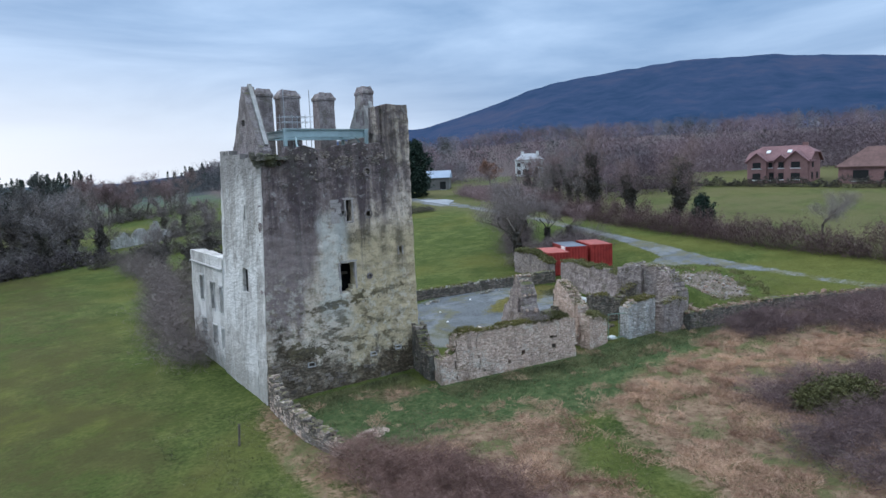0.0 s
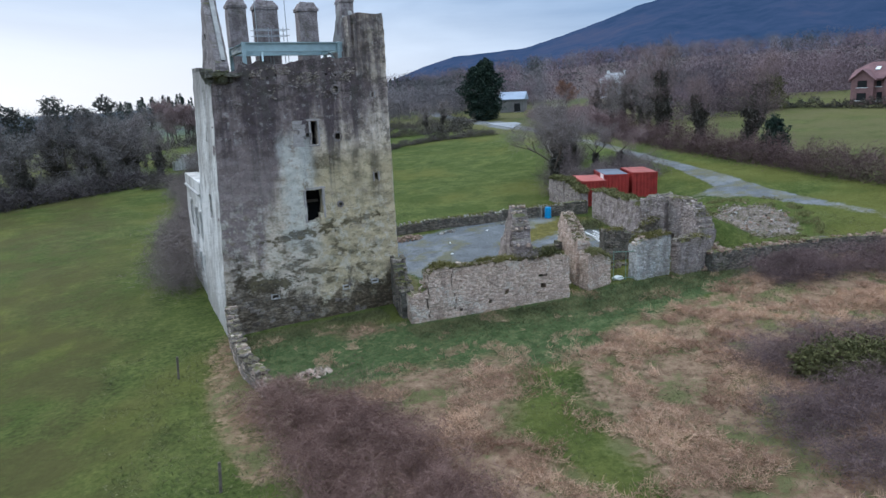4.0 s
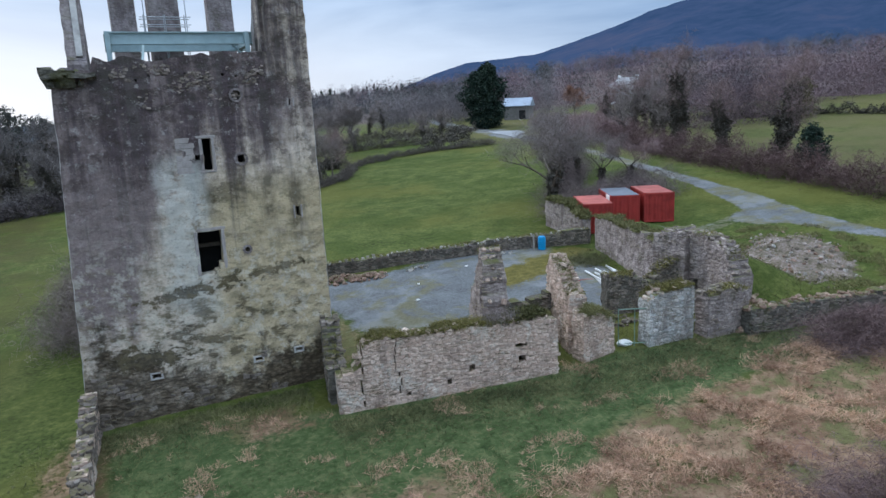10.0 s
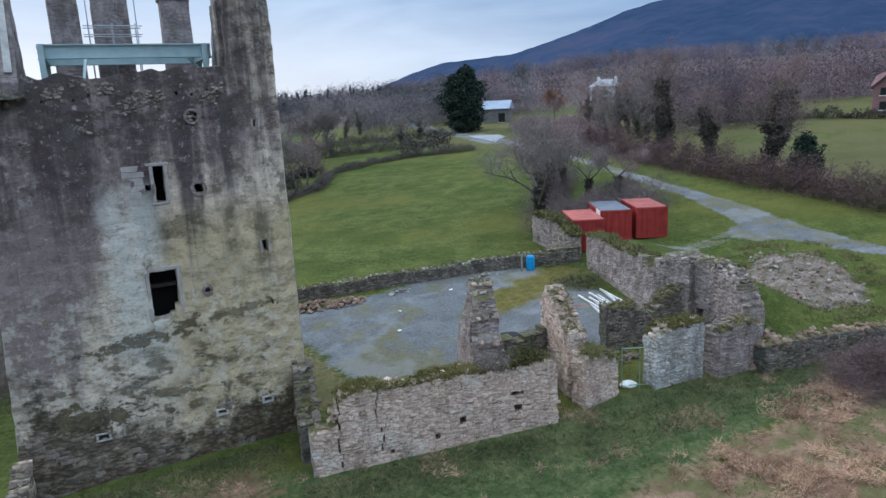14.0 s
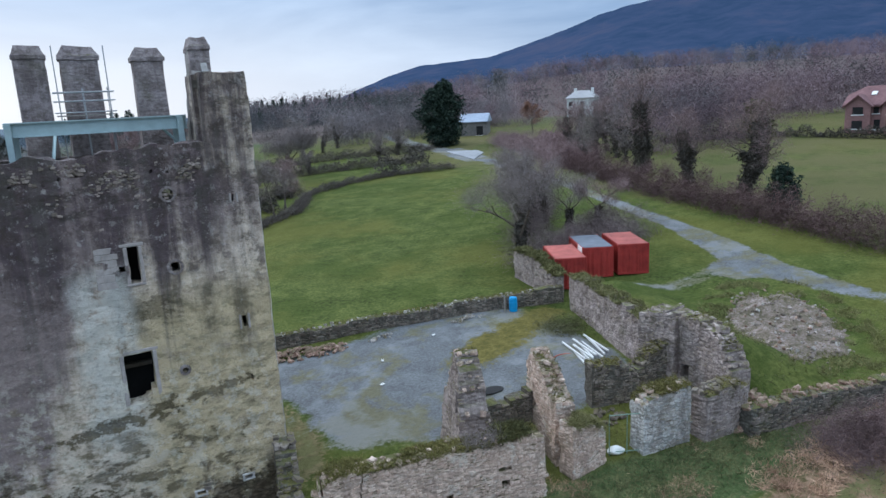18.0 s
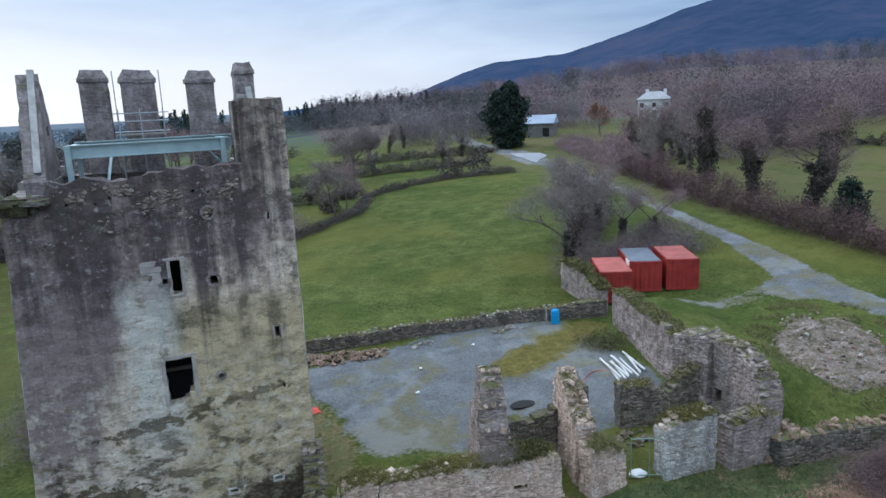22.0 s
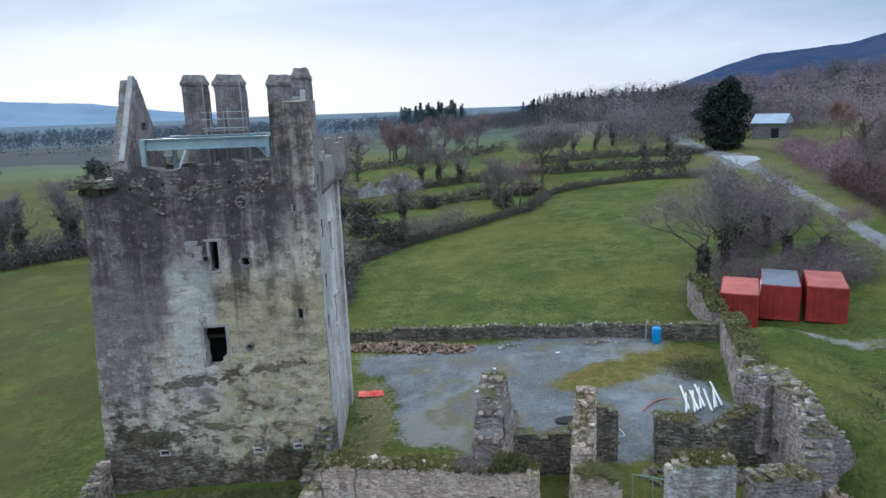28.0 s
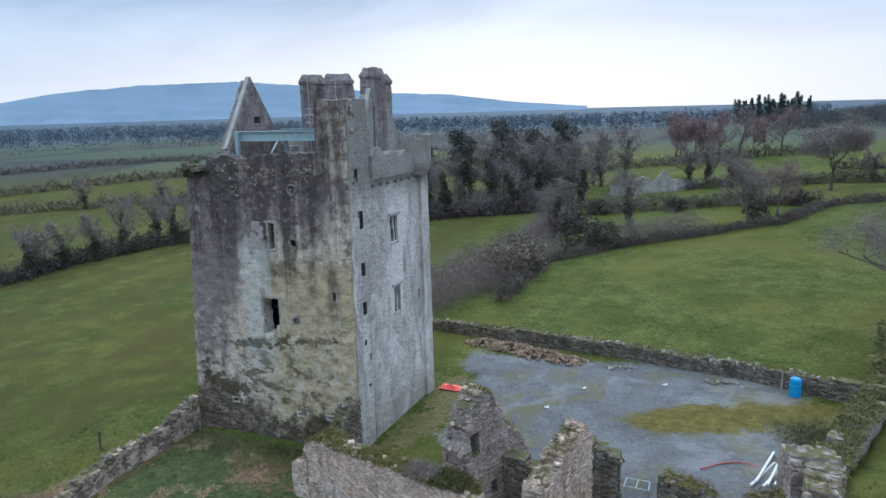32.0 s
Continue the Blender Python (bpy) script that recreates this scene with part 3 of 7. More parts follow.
def lines(a, b, step, extra=()):
    n = max(1, round((b - a) / step))
    got = [a + (b - a) * i / n for i in range(n + 1)]
    for e in extra:
        if a < e < b:
            got = [g for g in got if abs(g - e) > 0.12 * step or g in (a, b)] + [e]
    return sorted(set(got))


# -- the ground, one sheet to the horizon --
def inside(poly, x, y):
    """Signed distance to a polygon, positive inside."""
    best, odd = 1e9, False
    for (x0, y0), (x1, y1) in zip(poly, poly[1:] + poly[:1]):
        dx, dy = x1 - x0, y1 - y0
        t = max(0, min(1, ((x - x0) * dx + (y - y0) * dy) / (dx * dx + dy * dy)))
        best = min(best, math.hypot(x - x0 - t * dx, y - y0 - t * dy))
        if (y0 > y) != (y1 > y) and x < x0 + (y - y0) * dx / dy:
            odd = not odd
    return best if odd else -best


def along(line, x, y):
    best = 1e9
    for (x0, y0), (x1, y1) in zip(line, line[1:]):
        dx, dy = x1 - x0, y1 - y0
        t = max(0, min(1, ((x - x0) * dx + (y - y0) * dy) / (dx * dx + dy * dy)))
        best = min(best, math.hypot(x - x0 - t * dx, y - y0 - t * dy))
    return best


YARD = [(11.4, 14.5), (18, 14.2), (26, 14.6), (31, 12.8), (31.5, 5), (30.5, -1.5), (24, -1.8), (19.5, 0), (17, 1.2), (13.2, 2.6), (11.6, 5)]
YARD_MOSS = [(21.4, 6.8), (25.6, 9.6), (30, 11.2), (33.6, 11.8), (33.6, 9.6), (31, 8.4), (27.3, 6.3), (24.4, 4.8)]
TOWER_FOOT = [(11.0, -0.5), (13.6, 0.4), (14.4, 4), (14.0, 8.2), (12.8, 11), (11.0, 11)]
DRIVE = [(77, 99), (67.4, 68.5), (62, 48.7), (60.2, 40.5), (56.2, 27.3), (53.9, 18.6), (51.9, 13), (49.8, 8.2), (48.6, 4.5), (48.6, 0.2), (48.3, -4.6), (47.8, -12), (47.5, -30), (47, -60)]
TRACK = [(47.5, 7.6), (43.5, 7.5), (40, 8.4), (37, 9.4)]
FAR_ROAD = [(69, 78), (74, 96.5), (76.6, 110), (77.3, 119), (79, 128), (87, 154)]
FORECOURT = [(73.6, 97), (77.5, 91), (75.6, 85.5), (71.4, 81), (68.2, 77.2), (70.2, 84), (71.6, 90)]
BRACKEN_BEDS = [
    [(2.5, -10.6), (7, -10), (12, -10.6), (11.4, -13.5), (8.5, -17), (9, -24), (5, -30), (-2, -32), (1, -20), (1.2, -13)],
    [(12.6, -16), (15, -12.8), (19, -11.2), (25, -11), (34, -10.2), (46, -14.5), (70, -30), (60, -60), (10, -60), (9, -30)],
    [(6, -2.6), (8.2, -2.2), (8.8, -4.2), (6.2, -4.8)],
]
VERGE = [(1, -0.3), (10, -3.6), (20, -5.6), (31, -7.4), (33, -10.6), (24, -11.4), (15, -13.5), (12, -12.5), (6, -10.4), (1.4, -9.6)]
BANK = [(0.2, 1.5), (-1.6, -3), (-2.2, -9), (-1.8, -16), (0.6, -16), (1.2, -9), (1.4, -2)]


def cover(x, y):
    d = sstep(-1.5, 1.5, inside(YARD, x, y))
    mud = sstep(-0.9, 0.9, inside(TOWER_FOOT, x, y))
    d *= 1 - 0.75 * mud
    half = float(np.interp(y, (-30, -5, 0, 6, 12, 18, 25, 40, 99), (0.7, 0.8, 1.05, 1.75, 1.45, 0.95, 0.8, 0.75, 1.6)))
    road = 1 - sstep(half - 0.45, half + 0.55, along(DRIVE, x, y))
    road *= 0.52 + 0.48 * sstep(-5, 4, y)
    trk = 0.58 * (1 - sstep(0.3, 1.7, along(TRACK, x, y)))
    road = max(road, trk, 1 - sstep(1.5, 3.0, along(FAR_ROAD, x, y)))
    # the drive widens where the track leaves it
    road = max(road, 1 - sstep(1.6, 3.4, math.hypot(x - 47.9, y - 6.6)))
    brown = max(sstep(-2.6, 2.6, inside(p, x, y)) for p in BRACKEN_BEDS)
    brown = max(brown, 0.62 * sstep(-0.8, 0.8, inside(BANK, x, y)))
    brown = max(brown, 0.5 * mud)
    return (max(d, road), brown, 0.8 * sstep(-1.6, 1.6, inside(YARD_MOSS, x, y)), max(0.45 * mud, sstep(-1.5, 1.5, inside(VERGE, x, y))))


def build_ground():
    def axis(lo, hi, step):
        got = list(np.arange(lo, hi + 1e-6, step))
        s, v = step, hi
        while v < 4600:
            s *= 1.17
            v += s
            got.append(v)
        s, v = step, lo
        while v > -4600:
            s *= 1.17
            v -= s
            got.insert(0, v)
        return got

    # finer over the yard and the near drive, coarser along the far lane
    xs, ys = axis(-12, 66, 0.62), axis(-42, 40, 0.62)
    xs = [v for v in xs if v <= 66] + list(np.arange(67.2, 90, 1.2)) + [v for v in xs if v > 91]
    ys = [v for v in ys if v <= 40] + list(np.arange(41.3, 156, 1.3)) + [v for v in ys if v > 157.5]
    nx, ny = len(xs), len(ys)
    verts = [(x, y, ground_z(x, y)) for y in ys for x in xs]
    faces = [(j * nx + i, j * nx + i + 1, (j + 1) * nx + i + 1, (j + 1) * nx + i) for j in range(ny - 1) for i in range(nx - 1)]
    me = mesh_of("ground", verts, faces, True)
    a = me.color_attributes.new("cover", "FLOAT_COLOR", "POINT")
    cols = np.zeros((len(verts), 4), np.float32)
    for n, (x, y, _) in enumerate(verts):
        if -20 < x < 140 and -65 < y < 160:
            cols[n] = cover(x, y)
        far = math.hypot(x - 8, y + 25)
        if far > 200:
            cols[n, 1] = max(cols[n, 1], sstep(200, 230, far) * sstep(9, 16, math.degrees(math.atan2(x - 8, y + 25))))
    a.data.foreach_set("color", cols.ravel())
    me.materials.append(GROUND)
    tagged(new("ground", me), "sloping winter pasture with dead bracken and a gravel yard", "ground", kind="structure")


build_ground()


def build_hills():
    """Far hills, crest by crest."""
    def ridge(name, label, az, el, near, far, mat, foot):
        verts, faces = [], []
        n, rows = 150, 26
        for i in range(n + 1):
            a = az[0] + (az[-1] - az[0]) * i / n
            e = float(np.interp(a, az, el))
            e += (0.10 * wob(a * 0.9, 3, 0) + 0.05 * wob(a * 2.7, 9, 0)) * min(1, e)
            for k in range(rows + 1):
                f = k / rows
                r = near + (far - near) * f
                top = 18 + far * math.tan(radians(e))
                s = f ** 1.7
                z = foot + (top - foot) * s + 26 * wob(a * 0.35, f * 5, 2) * math.sin(f * math.pi)
                verts.append((10 + r * math.sin(radians(a)), r * math.cos(radians(a)) - 28, z))
        for i in range(n):
            for k in range(rows):
                q = i * (rows + 1) + k
                faces.append((q, q + rows + 1, q + rows + 2, q + 1))
        me = mesh_of(name, verts, faces, True)
        me.materials.append(mat)
        tagged(new(name, me), label, "hill", kind="structure")

    # aerial haze is painted in: blue base colours plus a faint blue emission
    def m_hill(name, a, b, c, haze_glow, haze_col):
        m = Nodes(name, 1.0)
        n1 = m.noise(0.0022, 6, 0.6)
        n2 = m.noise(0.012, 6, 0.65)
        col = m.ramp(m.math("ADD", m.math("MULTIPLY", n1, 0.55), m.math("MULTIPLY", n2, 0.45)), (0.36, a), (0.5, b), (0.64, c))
        m.b.inputs["Emission Color"].default_value = (*haze_col, 1)
        m.b.inputs["Emission Strength"].default_value = haze_glow
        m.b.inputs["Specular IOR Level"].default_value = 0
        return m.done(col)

    heath = m_hill("hazed_heather_hillside", (0.012, 0.022, 0.036), (0.026, 0.034, 0.055), (0.05, 0.045, 0.06), 0.095, (0.15, 0.34, 0.80))
    blue = m_hill("hazed_distant_hillside", (0.10, 0.15, 0.19), (0.13, 0.18, 0.23), (0.15, 0.2, 0.25), 0.15, (0.40, 0.66, 0.95))
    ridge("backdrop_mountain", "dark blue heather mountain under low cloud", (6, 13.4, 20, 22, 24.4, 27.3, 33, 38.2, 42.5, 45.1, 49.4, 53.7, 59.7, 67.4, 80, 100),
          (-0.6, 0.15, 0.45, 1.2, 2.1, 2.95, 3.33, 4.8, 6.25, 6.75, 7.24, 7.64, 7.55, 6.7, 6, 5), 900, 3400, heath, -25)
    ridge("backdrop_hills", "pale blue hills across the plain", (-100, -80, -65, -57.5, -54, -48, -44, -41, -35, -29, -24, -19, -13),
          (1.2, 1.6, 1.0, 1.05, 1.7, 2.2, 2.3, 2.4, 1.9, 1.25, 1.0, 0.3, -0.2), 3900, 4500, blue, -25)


build_hills()


# -- the tower --
STACK = m_rubble("chimney_rubble", (0.12, 0.098, 0.095), (0.235, 0.20, 0.193), (0.40, 0.36, 0.35), 0.25, 5.5, 0.22, 0.4)
BASE_Z, TOP_Z = 0.6, 16.15
X_LEFT, X_RIGHT, Y_BACK = 0.55, 11.08, 8.05


def x_left(z):
    return 0.52 + 0.045 * (z - 1.2)


def y_front(z):
    return -0.12 + 0.018 * (z - 3)


def build_tower():
    tower = thing("tower_house", "ruined grey stone tower house with dark stained lime render", "castle", (5.8, 4, BASE_Z))
    inv = Matrix.Translation((-5.8, -4, -BASE_Z))

    def add(name, verts, faces, mat, parent=tower, label="", smooth=False):
        me = mesh_of(name, [inv @ Vector(v) for v in verts], faces, smooth)
        return part(name, me, mat, parent, label)

    # openings as (s0, s1, z0, z1)
    front_holes = [(5.50, 6.50, 7.18, 9.08), (6.06, 6.44, 11.62, 12.95), (5.72, 5.93, 12.05, 12.30), (7.50, 7.80, 11.86, 12.17), (7.46, 7.66, 7.98, 8.18),
                   (7.52, 7.84, 14.50, 14.82), (9.90, 10.07, 9.26, 9.74), (10.04, 10.13, 14.15, 14.42), (10.0, 10.07, 7.06, 7.34), (7.45, 7.75, 2.95, 3.10), (9.3, 9.6, 3.05, 3.2), (3.13, 3.47, 3.05, 3.23)]
    putlogs = [(2.6 + 0.0, 15.35), (4.1, 15.45), (4.7, 15.5), (5.6, 15.5), (7.15, 15.45), (7.7, 15.4), (8.35, 15.5), (3.6, 15.3)]
    front_holes += [(x, x + 0.11, z, z + 0.11) for x, z in putlogs]

    def top_front(x):
        if x > 9.2:
            return 18.85
        if x < 2.0:
            return 15.75
        return 16.12 + 0.035 * x + 0.22 * wob(x * 1.7, 0, 3) - 0.18 * sstep(3.4, 4.4, x) * (1 - sstep(4.8, 6.2, x))

    def solid_front(s, z):
        if z > top_front(s) + 0.12:
            return False
        # the broken sill: a heap of rubble left in one corner
        if 5.9 < s < 6.5 and 7.1 < z < 7.1 + 0.95 * (s - 5.92):
            return True
        return not any(a < s < b and c < z < d for a, b, c, d in front_holes)

    ex = [v for h in front_holes for v in h[:2]] + [9.2]
    ez = [v for h in front_holes for v in h[2:]]

    def where_front(s, d, z):
        f = (s - X_LEFT) / (X_RIGHT - X_LEFT)
        return (x_left(z) + f * (X_RIGHT - x_left(z)), y_front(z) + d, min(z, top_front(s)))

    v, f = sheet(where_front, lines(X_LEFT, X_RIGHT, 0.20, ex), lines(BASE_Z, 18.85, 0.20, ez), solid_front, 0.7, 0.11)
    add("front_wall", v, f, TOWER, label="lime rendered wall streaked with black algae")

    right_holes = [(3.95, 4.28, 11.5, 12.85), (4.34, 4.66, 11.5, 12.85), (4.02, 4.33, 7.65, 9.05), (4.40, 4.72, 7.65, 9.05), (6.75, 7.0, 7.7, 8.25), (2.1, 2.3, 5.2, 5.45)]

    def solid_right(s, z):
        top = 18.75 + 0.1 * wob(s * 2, 1, 5) if s < 2.1 else (17.4 if s < 2.25 else (16.2 + 0.12 * wob(s * 2, 4, 1)))
        if z > top:
            return False
        return not any(a < s < b and c < z < d for a, b, c, d in right_holes)

    ex = [v for h in right_holes for v in h[:2]] + [2.1]
    ez = [v for h in right_holes for v in h[2:]]
    v, f = sheet(lambda s, d, z: (X_RIGHT + 0.02 - 0.004 * (z - 5) - d, s, z), lines(1.56, Y_BACK, 0.30, ex), lines(BASE_Z, 18.85, 0.30, ez), solid_right, 1.4, 0.08)
    add("side_wall", v, f, SIDE, label="pale lime rendered side wall")
    # the corner strip with its column of stair lights
    lights = [(0.90, 1.20, 12.75, 13.6), (0.90, 1.22, 10.4, 11.1), (0.82, 1.22, 8.45, 9.1), (0.75, 1.0, 6.85, 7.2), (1.2, 1.42, 6.0, 6.35), (0.75, 0.87, 15.0, 15.6), (1.0, 1.2, 4.6, 4.8)]

    def solid_strip(s, z):
        y = y_front(z) + 0.10 + s * 1.45
        return not any(a < y < b and c < z < d for a, b, c, d in lights)

    v, f = sheet(lambda s, d, z: (X_RIGHT + 0.02 - 0.004 * (z - 5) - d, y_front(z) + 0.10 + s * 1.45, z), lines(0, 1, 0.08), lines(BASE_Z, 18.75, 0.3, [q for h in lights for q in h[2:]]), solid_strip, 0.3, 0.05)
    v2 = [Vector(p) + Vector((0.05, 0, 0)) for p in v]
    add("corner_render", v2, f, SIDE)
    # near-black blocks put the shade of the stair lights into colour
    for y0, y1, z0, z1 in lights:
        part("stair_light", boxed(inv @ Matrix.Translation((X_RIGHT - 0.07, (y0 + y1) / 2, z0 - 0.05)), 0.2, y1 - y0 + 0.2, z1 - z0 + 0.1), DARK, tower, "near-black block standing in for a stair light's shade")

    left_holes = [(3.0, 3.95, 7.45, 8.95), (3.2, 3.5, 12.0, 12.9)]

    def solid_left(s, z):
        if z > 15.62 + 0.5 * sstep(3.0, 5.0, s) + 0.2 * wob(s * 2, 8, 1):
            return False
        return not any(a < s < b and c < z < d for a, b, c, d in left_holes)

    ex = [v for h in left_holes for v in h[:2]]
    ez = [v for h in left_holes for v in h[2:]]
    v, f = sheet(lambda s, d, z: (x_left(z) + d, 8.05 - s, z), lines(0, 6.5, 0.3, [8.05 - e for e in ex]), lines(BASE_Z, 16.3, 0.3, ez), lambda s, z: solid_left(8.05 - s, z), 1.3, 0.08)
    add("side_wall", v, f, SIDE, label="pale lime rendered wall with a tall window")
    # added near-black boxes paint the darkness behind these windows
    for y0, y1, z0, z1 in left_holes:
        part("inside", boxed(inv @ Matrix.Translation((x_left(z0) + 0.32, (y0 + y1) / 2, z0 - 0.05)), 0.2, y1 - y0 + 0.2, z1 - z0 + 0.1), DARK, tower, "near-black box standing in for the unlit room")
    v, f = sheet(lambda s, d, z: (x_left(z) + d, y_front(z) + 1.5 - s * 1.36, z), lines(0, 1, 0.2), lines(BASE_Z, 15.65, 0.3), lambda s, z: True, 0.3, 0.05)
    add("corner_render", [Vector(p) - Vector((0.03, 0, 0)) for p in v], f, SIDE)

    v, f = sheet(lambda s, d, z: (9.68 - s * (9.68 - 1.9), Y_BACK - d, z), lines(0, 1, 0.04), lines(BASE_Z, 16.3, 0.4), lambda s, z: z < 16.0 + 0.25 * wob(s * 9, 2, 2), 1.3, 0.08)
    add("back_wall", v, f, TOWER)
    # added slab that closes the inside, blocking light so the openings stay dark
    add("roof_slab", [(1.2, 0.55, 14.6), (9.9, 0.55, 14.6), (9.9, 7.0, 14.6), (1.2, 7.0, 14.6), (1.2, 0.55, 14.3), (9.9, 0.55, 14.3), (9.9, 7.0, 14.3), (1.2, 7.0, 14.3)],
        [(0, 1, 2, 3), (7, 6, 5, 4), (0, 4, 5, 1), (1, 5, 6, 2), (2, 6, 7, 3), (3, 7, 4, 0)], RUBBLE_DARK)
    # turret room behind the front corner
    v, f = sheet(lambda s, d, z: (9.25 + d, 2.05 - s, z), lines(0, 1.42, 0.2), lines(14.6, 18.8, 0.3), lambda s, z: z < 18.7, 0.35, 0.05)
    add("turret_wall", v, f, TOWER)
    v, f = sheet(lambda s, d, z: (9.62 + s, 2.06 - d, z), lines(0, 0.1, 0.1), lines(14.6, 18.7, 0.4), lambda s, z: True, 0.4, 0.03)
    add("turret_wall", v, f, TOWER)
    v, f = sheet(lambda s, d, z: (9.3 + s, 0.62 + d, z), lines(0, 1.7, 0.3), lines(18.3, 18.6, 0.3), lambda s, z: True, 1.43, 0.05)
    add("turret_roof", v, f, RUBBLE_DARK)

    # chimney stacks: shaft, cap and weathered top
    def stack(x, y, w, d, z0, z1, mat):
        bm = bmesh.new()
        prof = [(z0, 1.04), (z0 + 1.2, 1.0), (z1 - 0.95, 0.98), (z1 - 0.55, 0.97), (z1 - 0.53, 1.07), (z1 - 0.36, 1.06), (z1 - 0.30, 0.98), (z1, 0.74)]
        rows = []
        for z, k in prof:
            ring = []
            pts = []
            for cx, cy, ax, ay, bx, by in ((-1, -1, 1, 0, 1, 0), (1, -1, 0, 1, 0, 1), (1, 1, -1, 0, -1, 0), (-1, 1, 0, -1, 0, -1)):
                for q in range(4):
                    pts.append((cx + ax * q * 0.5, cy + ay * q * 0.5))
            for px, py in pts:
                p = Vector((x + px * w / 2 * k, y + py * d / 2 * k, z))
                p += 0.07 * Vector((wob(p.x, p.y, p.z, 2.3), wob(p.y, p.z, p.x, 2.3), wob(p.z, p.x, p.y, 2.3)))
                ring.append(bm.verts.new(inv @ p))
            rows.append(ring)
        for a, b in zip(rows, rows[1:]):
            for i in range(16):
                bm.faces.new((a[i], a[(i + 1) % 16], b[(i + 1) % 16], b[i]))
        bm.faces.new(rows[-1])
        ch = part("chimney", bm, mat, tower, "square stone chimney stack with a weathered cap")
        return ch

    stack(4.15, 7.55, 1.15, 1.0, 14.4, 20.42, STACK)
    stack(5.95, 7.55, 1.45, 1.0, 14.4, 20.38, STACK)
    stack(8.6, 7.4, 1.25, 1.1, 14.4, 20.27, STACK)
    stack(10.2, 4.3, 0.78, 1.25, 14.4, 20.42, STACK)
    # gable with raking coping
    gy0, gy1, gz, ap = 1.9, 6.75, 15.2, (4.25, 20.25)

    def rake(s):
        return ap[1] - (ap[1] - 16.2) * (abs(s - ap[0]) / (2.35 if s < ap[0] else 2.6)) - 0.1

    def solid_gable(s, z):
        return z < rake(s) + 0.12 and not (4.2 < s < 4.75 and 17.75 < z < 18.1)

    def where_gable(s, d, z):
        return (2.45 - d, s, min(z, max(15.2, rake(s))))

    v, f = sheet(where_gable, lines(gy0, gy1, 0.12, [4.2, 4.25, 4.75]), lines(gz, 20.3, 0.12, [17.75, 18.1]), solid_gable, 0.75, 0.06)
    add("gable", v, f, STACK, label="steep rubble gable with a small opening")
    # its twin behind the turret, under the corner chimney
    v, f = sheet(lambda s, d, z: (10.5 - d, s, min(z, max(15.2, rake(s)))), lines(2.1, gy1 + 0.1, 0.15), lines(gz, 20.0, 0.15), lambda s, z: z < rake(s) + 0.15, 0.7, 0.06)
    add("gable", v, f, SIDE, label="pale gable with a chimney on its apex")
    for xc, y0, y1, z0, z1 in ((2.20, gy0 + 0.10, ap[0], 16.45, ap[1] + 0.03), (2.20, gy1 - 0.07, ap[0], 16.45, ap[1] + 0.03), (10.3, 2.75, 3.72, 17.65, 19.38)):
        a, b = Vector((xc, y0, z0)), Vector((xc, y1, z1))
        d = b - a
        bm = bmesh.new()
        m = inv @ Matrix.Translation((a + b) / 2) @ d.to_track_quat("Z", "Y").to_matrix().to_4x4()
        bmesh.ops.create_cube(bm, size=1, matrix=m @ Matrix.Diagonal((0.24, 0.12, d.length, 1)))
        part("coping", bm, CUT, tower, "pale dressed coping stone")

    # corner bartizans on stone corbels
    def bartizan(cx, cy, r, z0, z1, a0, a1, mat, jut=0.25):
        n = 14
        v, f = sheet(lambda s, d, z: (cx + (r - d - (0.45 * max(0, (z0 + 0.55 - z)) if z < z0 + 0.55 else 0)) * math.cos(radians(s)),
                                      cy + (r - d - (0.45 * max(0, (z0 + 0.55 - z)) if z < z0 + 0.55 else 0)) * math.sin(radians(s)), z),
                     [a0 + (a1 - a0) * i / n for i in range(n + 1)], lines(z0, z1, 0.22), lambda s, z: z < z1 - 0.12 + 0.15 * wob(s * 0.1, cx, 1), 0.3, 0.05)
        return add("bartizan", v, f, mat, label="corbelled corner bartizan")

    bartizan(10.55, 7.3, 1.2, 14.75, 16.95, -75, 110, SIDE)
    bartizan(1.75, 0.75, 1.05, 15.15, 15.98, 150, 285, RUBBLE_DARK)
    # parapet on small corbels along the side wall, and the clasping strip below the bartizan
    v, f = sheet(lambda s, d, z: (X_RIGHT + 0.02 + 0.14 * sstep(14.7, 15.1, z) - d, s, min(z, 16.2 + 0.5 * wob(s * 0.9, 6, 2))), lines(2.12, 6.5, 0.25), lines(14.75, 16.6, 0.25), lambda s, z: z < 16.32 + 0.5 * wob(s * 0.9, 6, 2), 0.45, 0.10)
    add("parapet", v, f, SIDE, label="weathered parapet on small corbels")
    for k in range(6):
        part("corbel", boxed(inv @ Matrix.Translation((X_RIGHT - 0.02, 2.35 + 0.75 * k + 0.1 * math.sin(3 * k), 14.6)), 0.26, 0.2, 0.16, 0.05), STACK, tower)
    v, f = sheet(lambda s, d, z: (X_RIGHT + 0.20 - 0.004 * (z - 5) - d, s, z), lines(7.22, 8.1, 0.22), lines(BASE_Z, 14.8, 0.3), lambda s, z: True, 0.3, 0.06)
    add("clasping_strip", v, f, SIDE)
    # corbel course with ledge over the front left corner
    for k in range(4):
        part("corbel", boxed(inv @ Matrix.Translation((1.15 + 0.34 * k, 0.08, 15.15)), 0.2, 0.42, 0.3, 0.08), RUBBLE_DARK, tower)
    v, f = sheet(lambda s, d, z: (0.86 + s, -0.3 + d, z), lines(0, 1.85, 0.18), lines(15.48, 15.68, 0.1), lambda s, z: wob(s * 3, z * 4, 2) > -0.35, 0.72, 0.10)
    add("ledge", v, f, RUBBLE_DARK, label="broken projecting stone ledge")
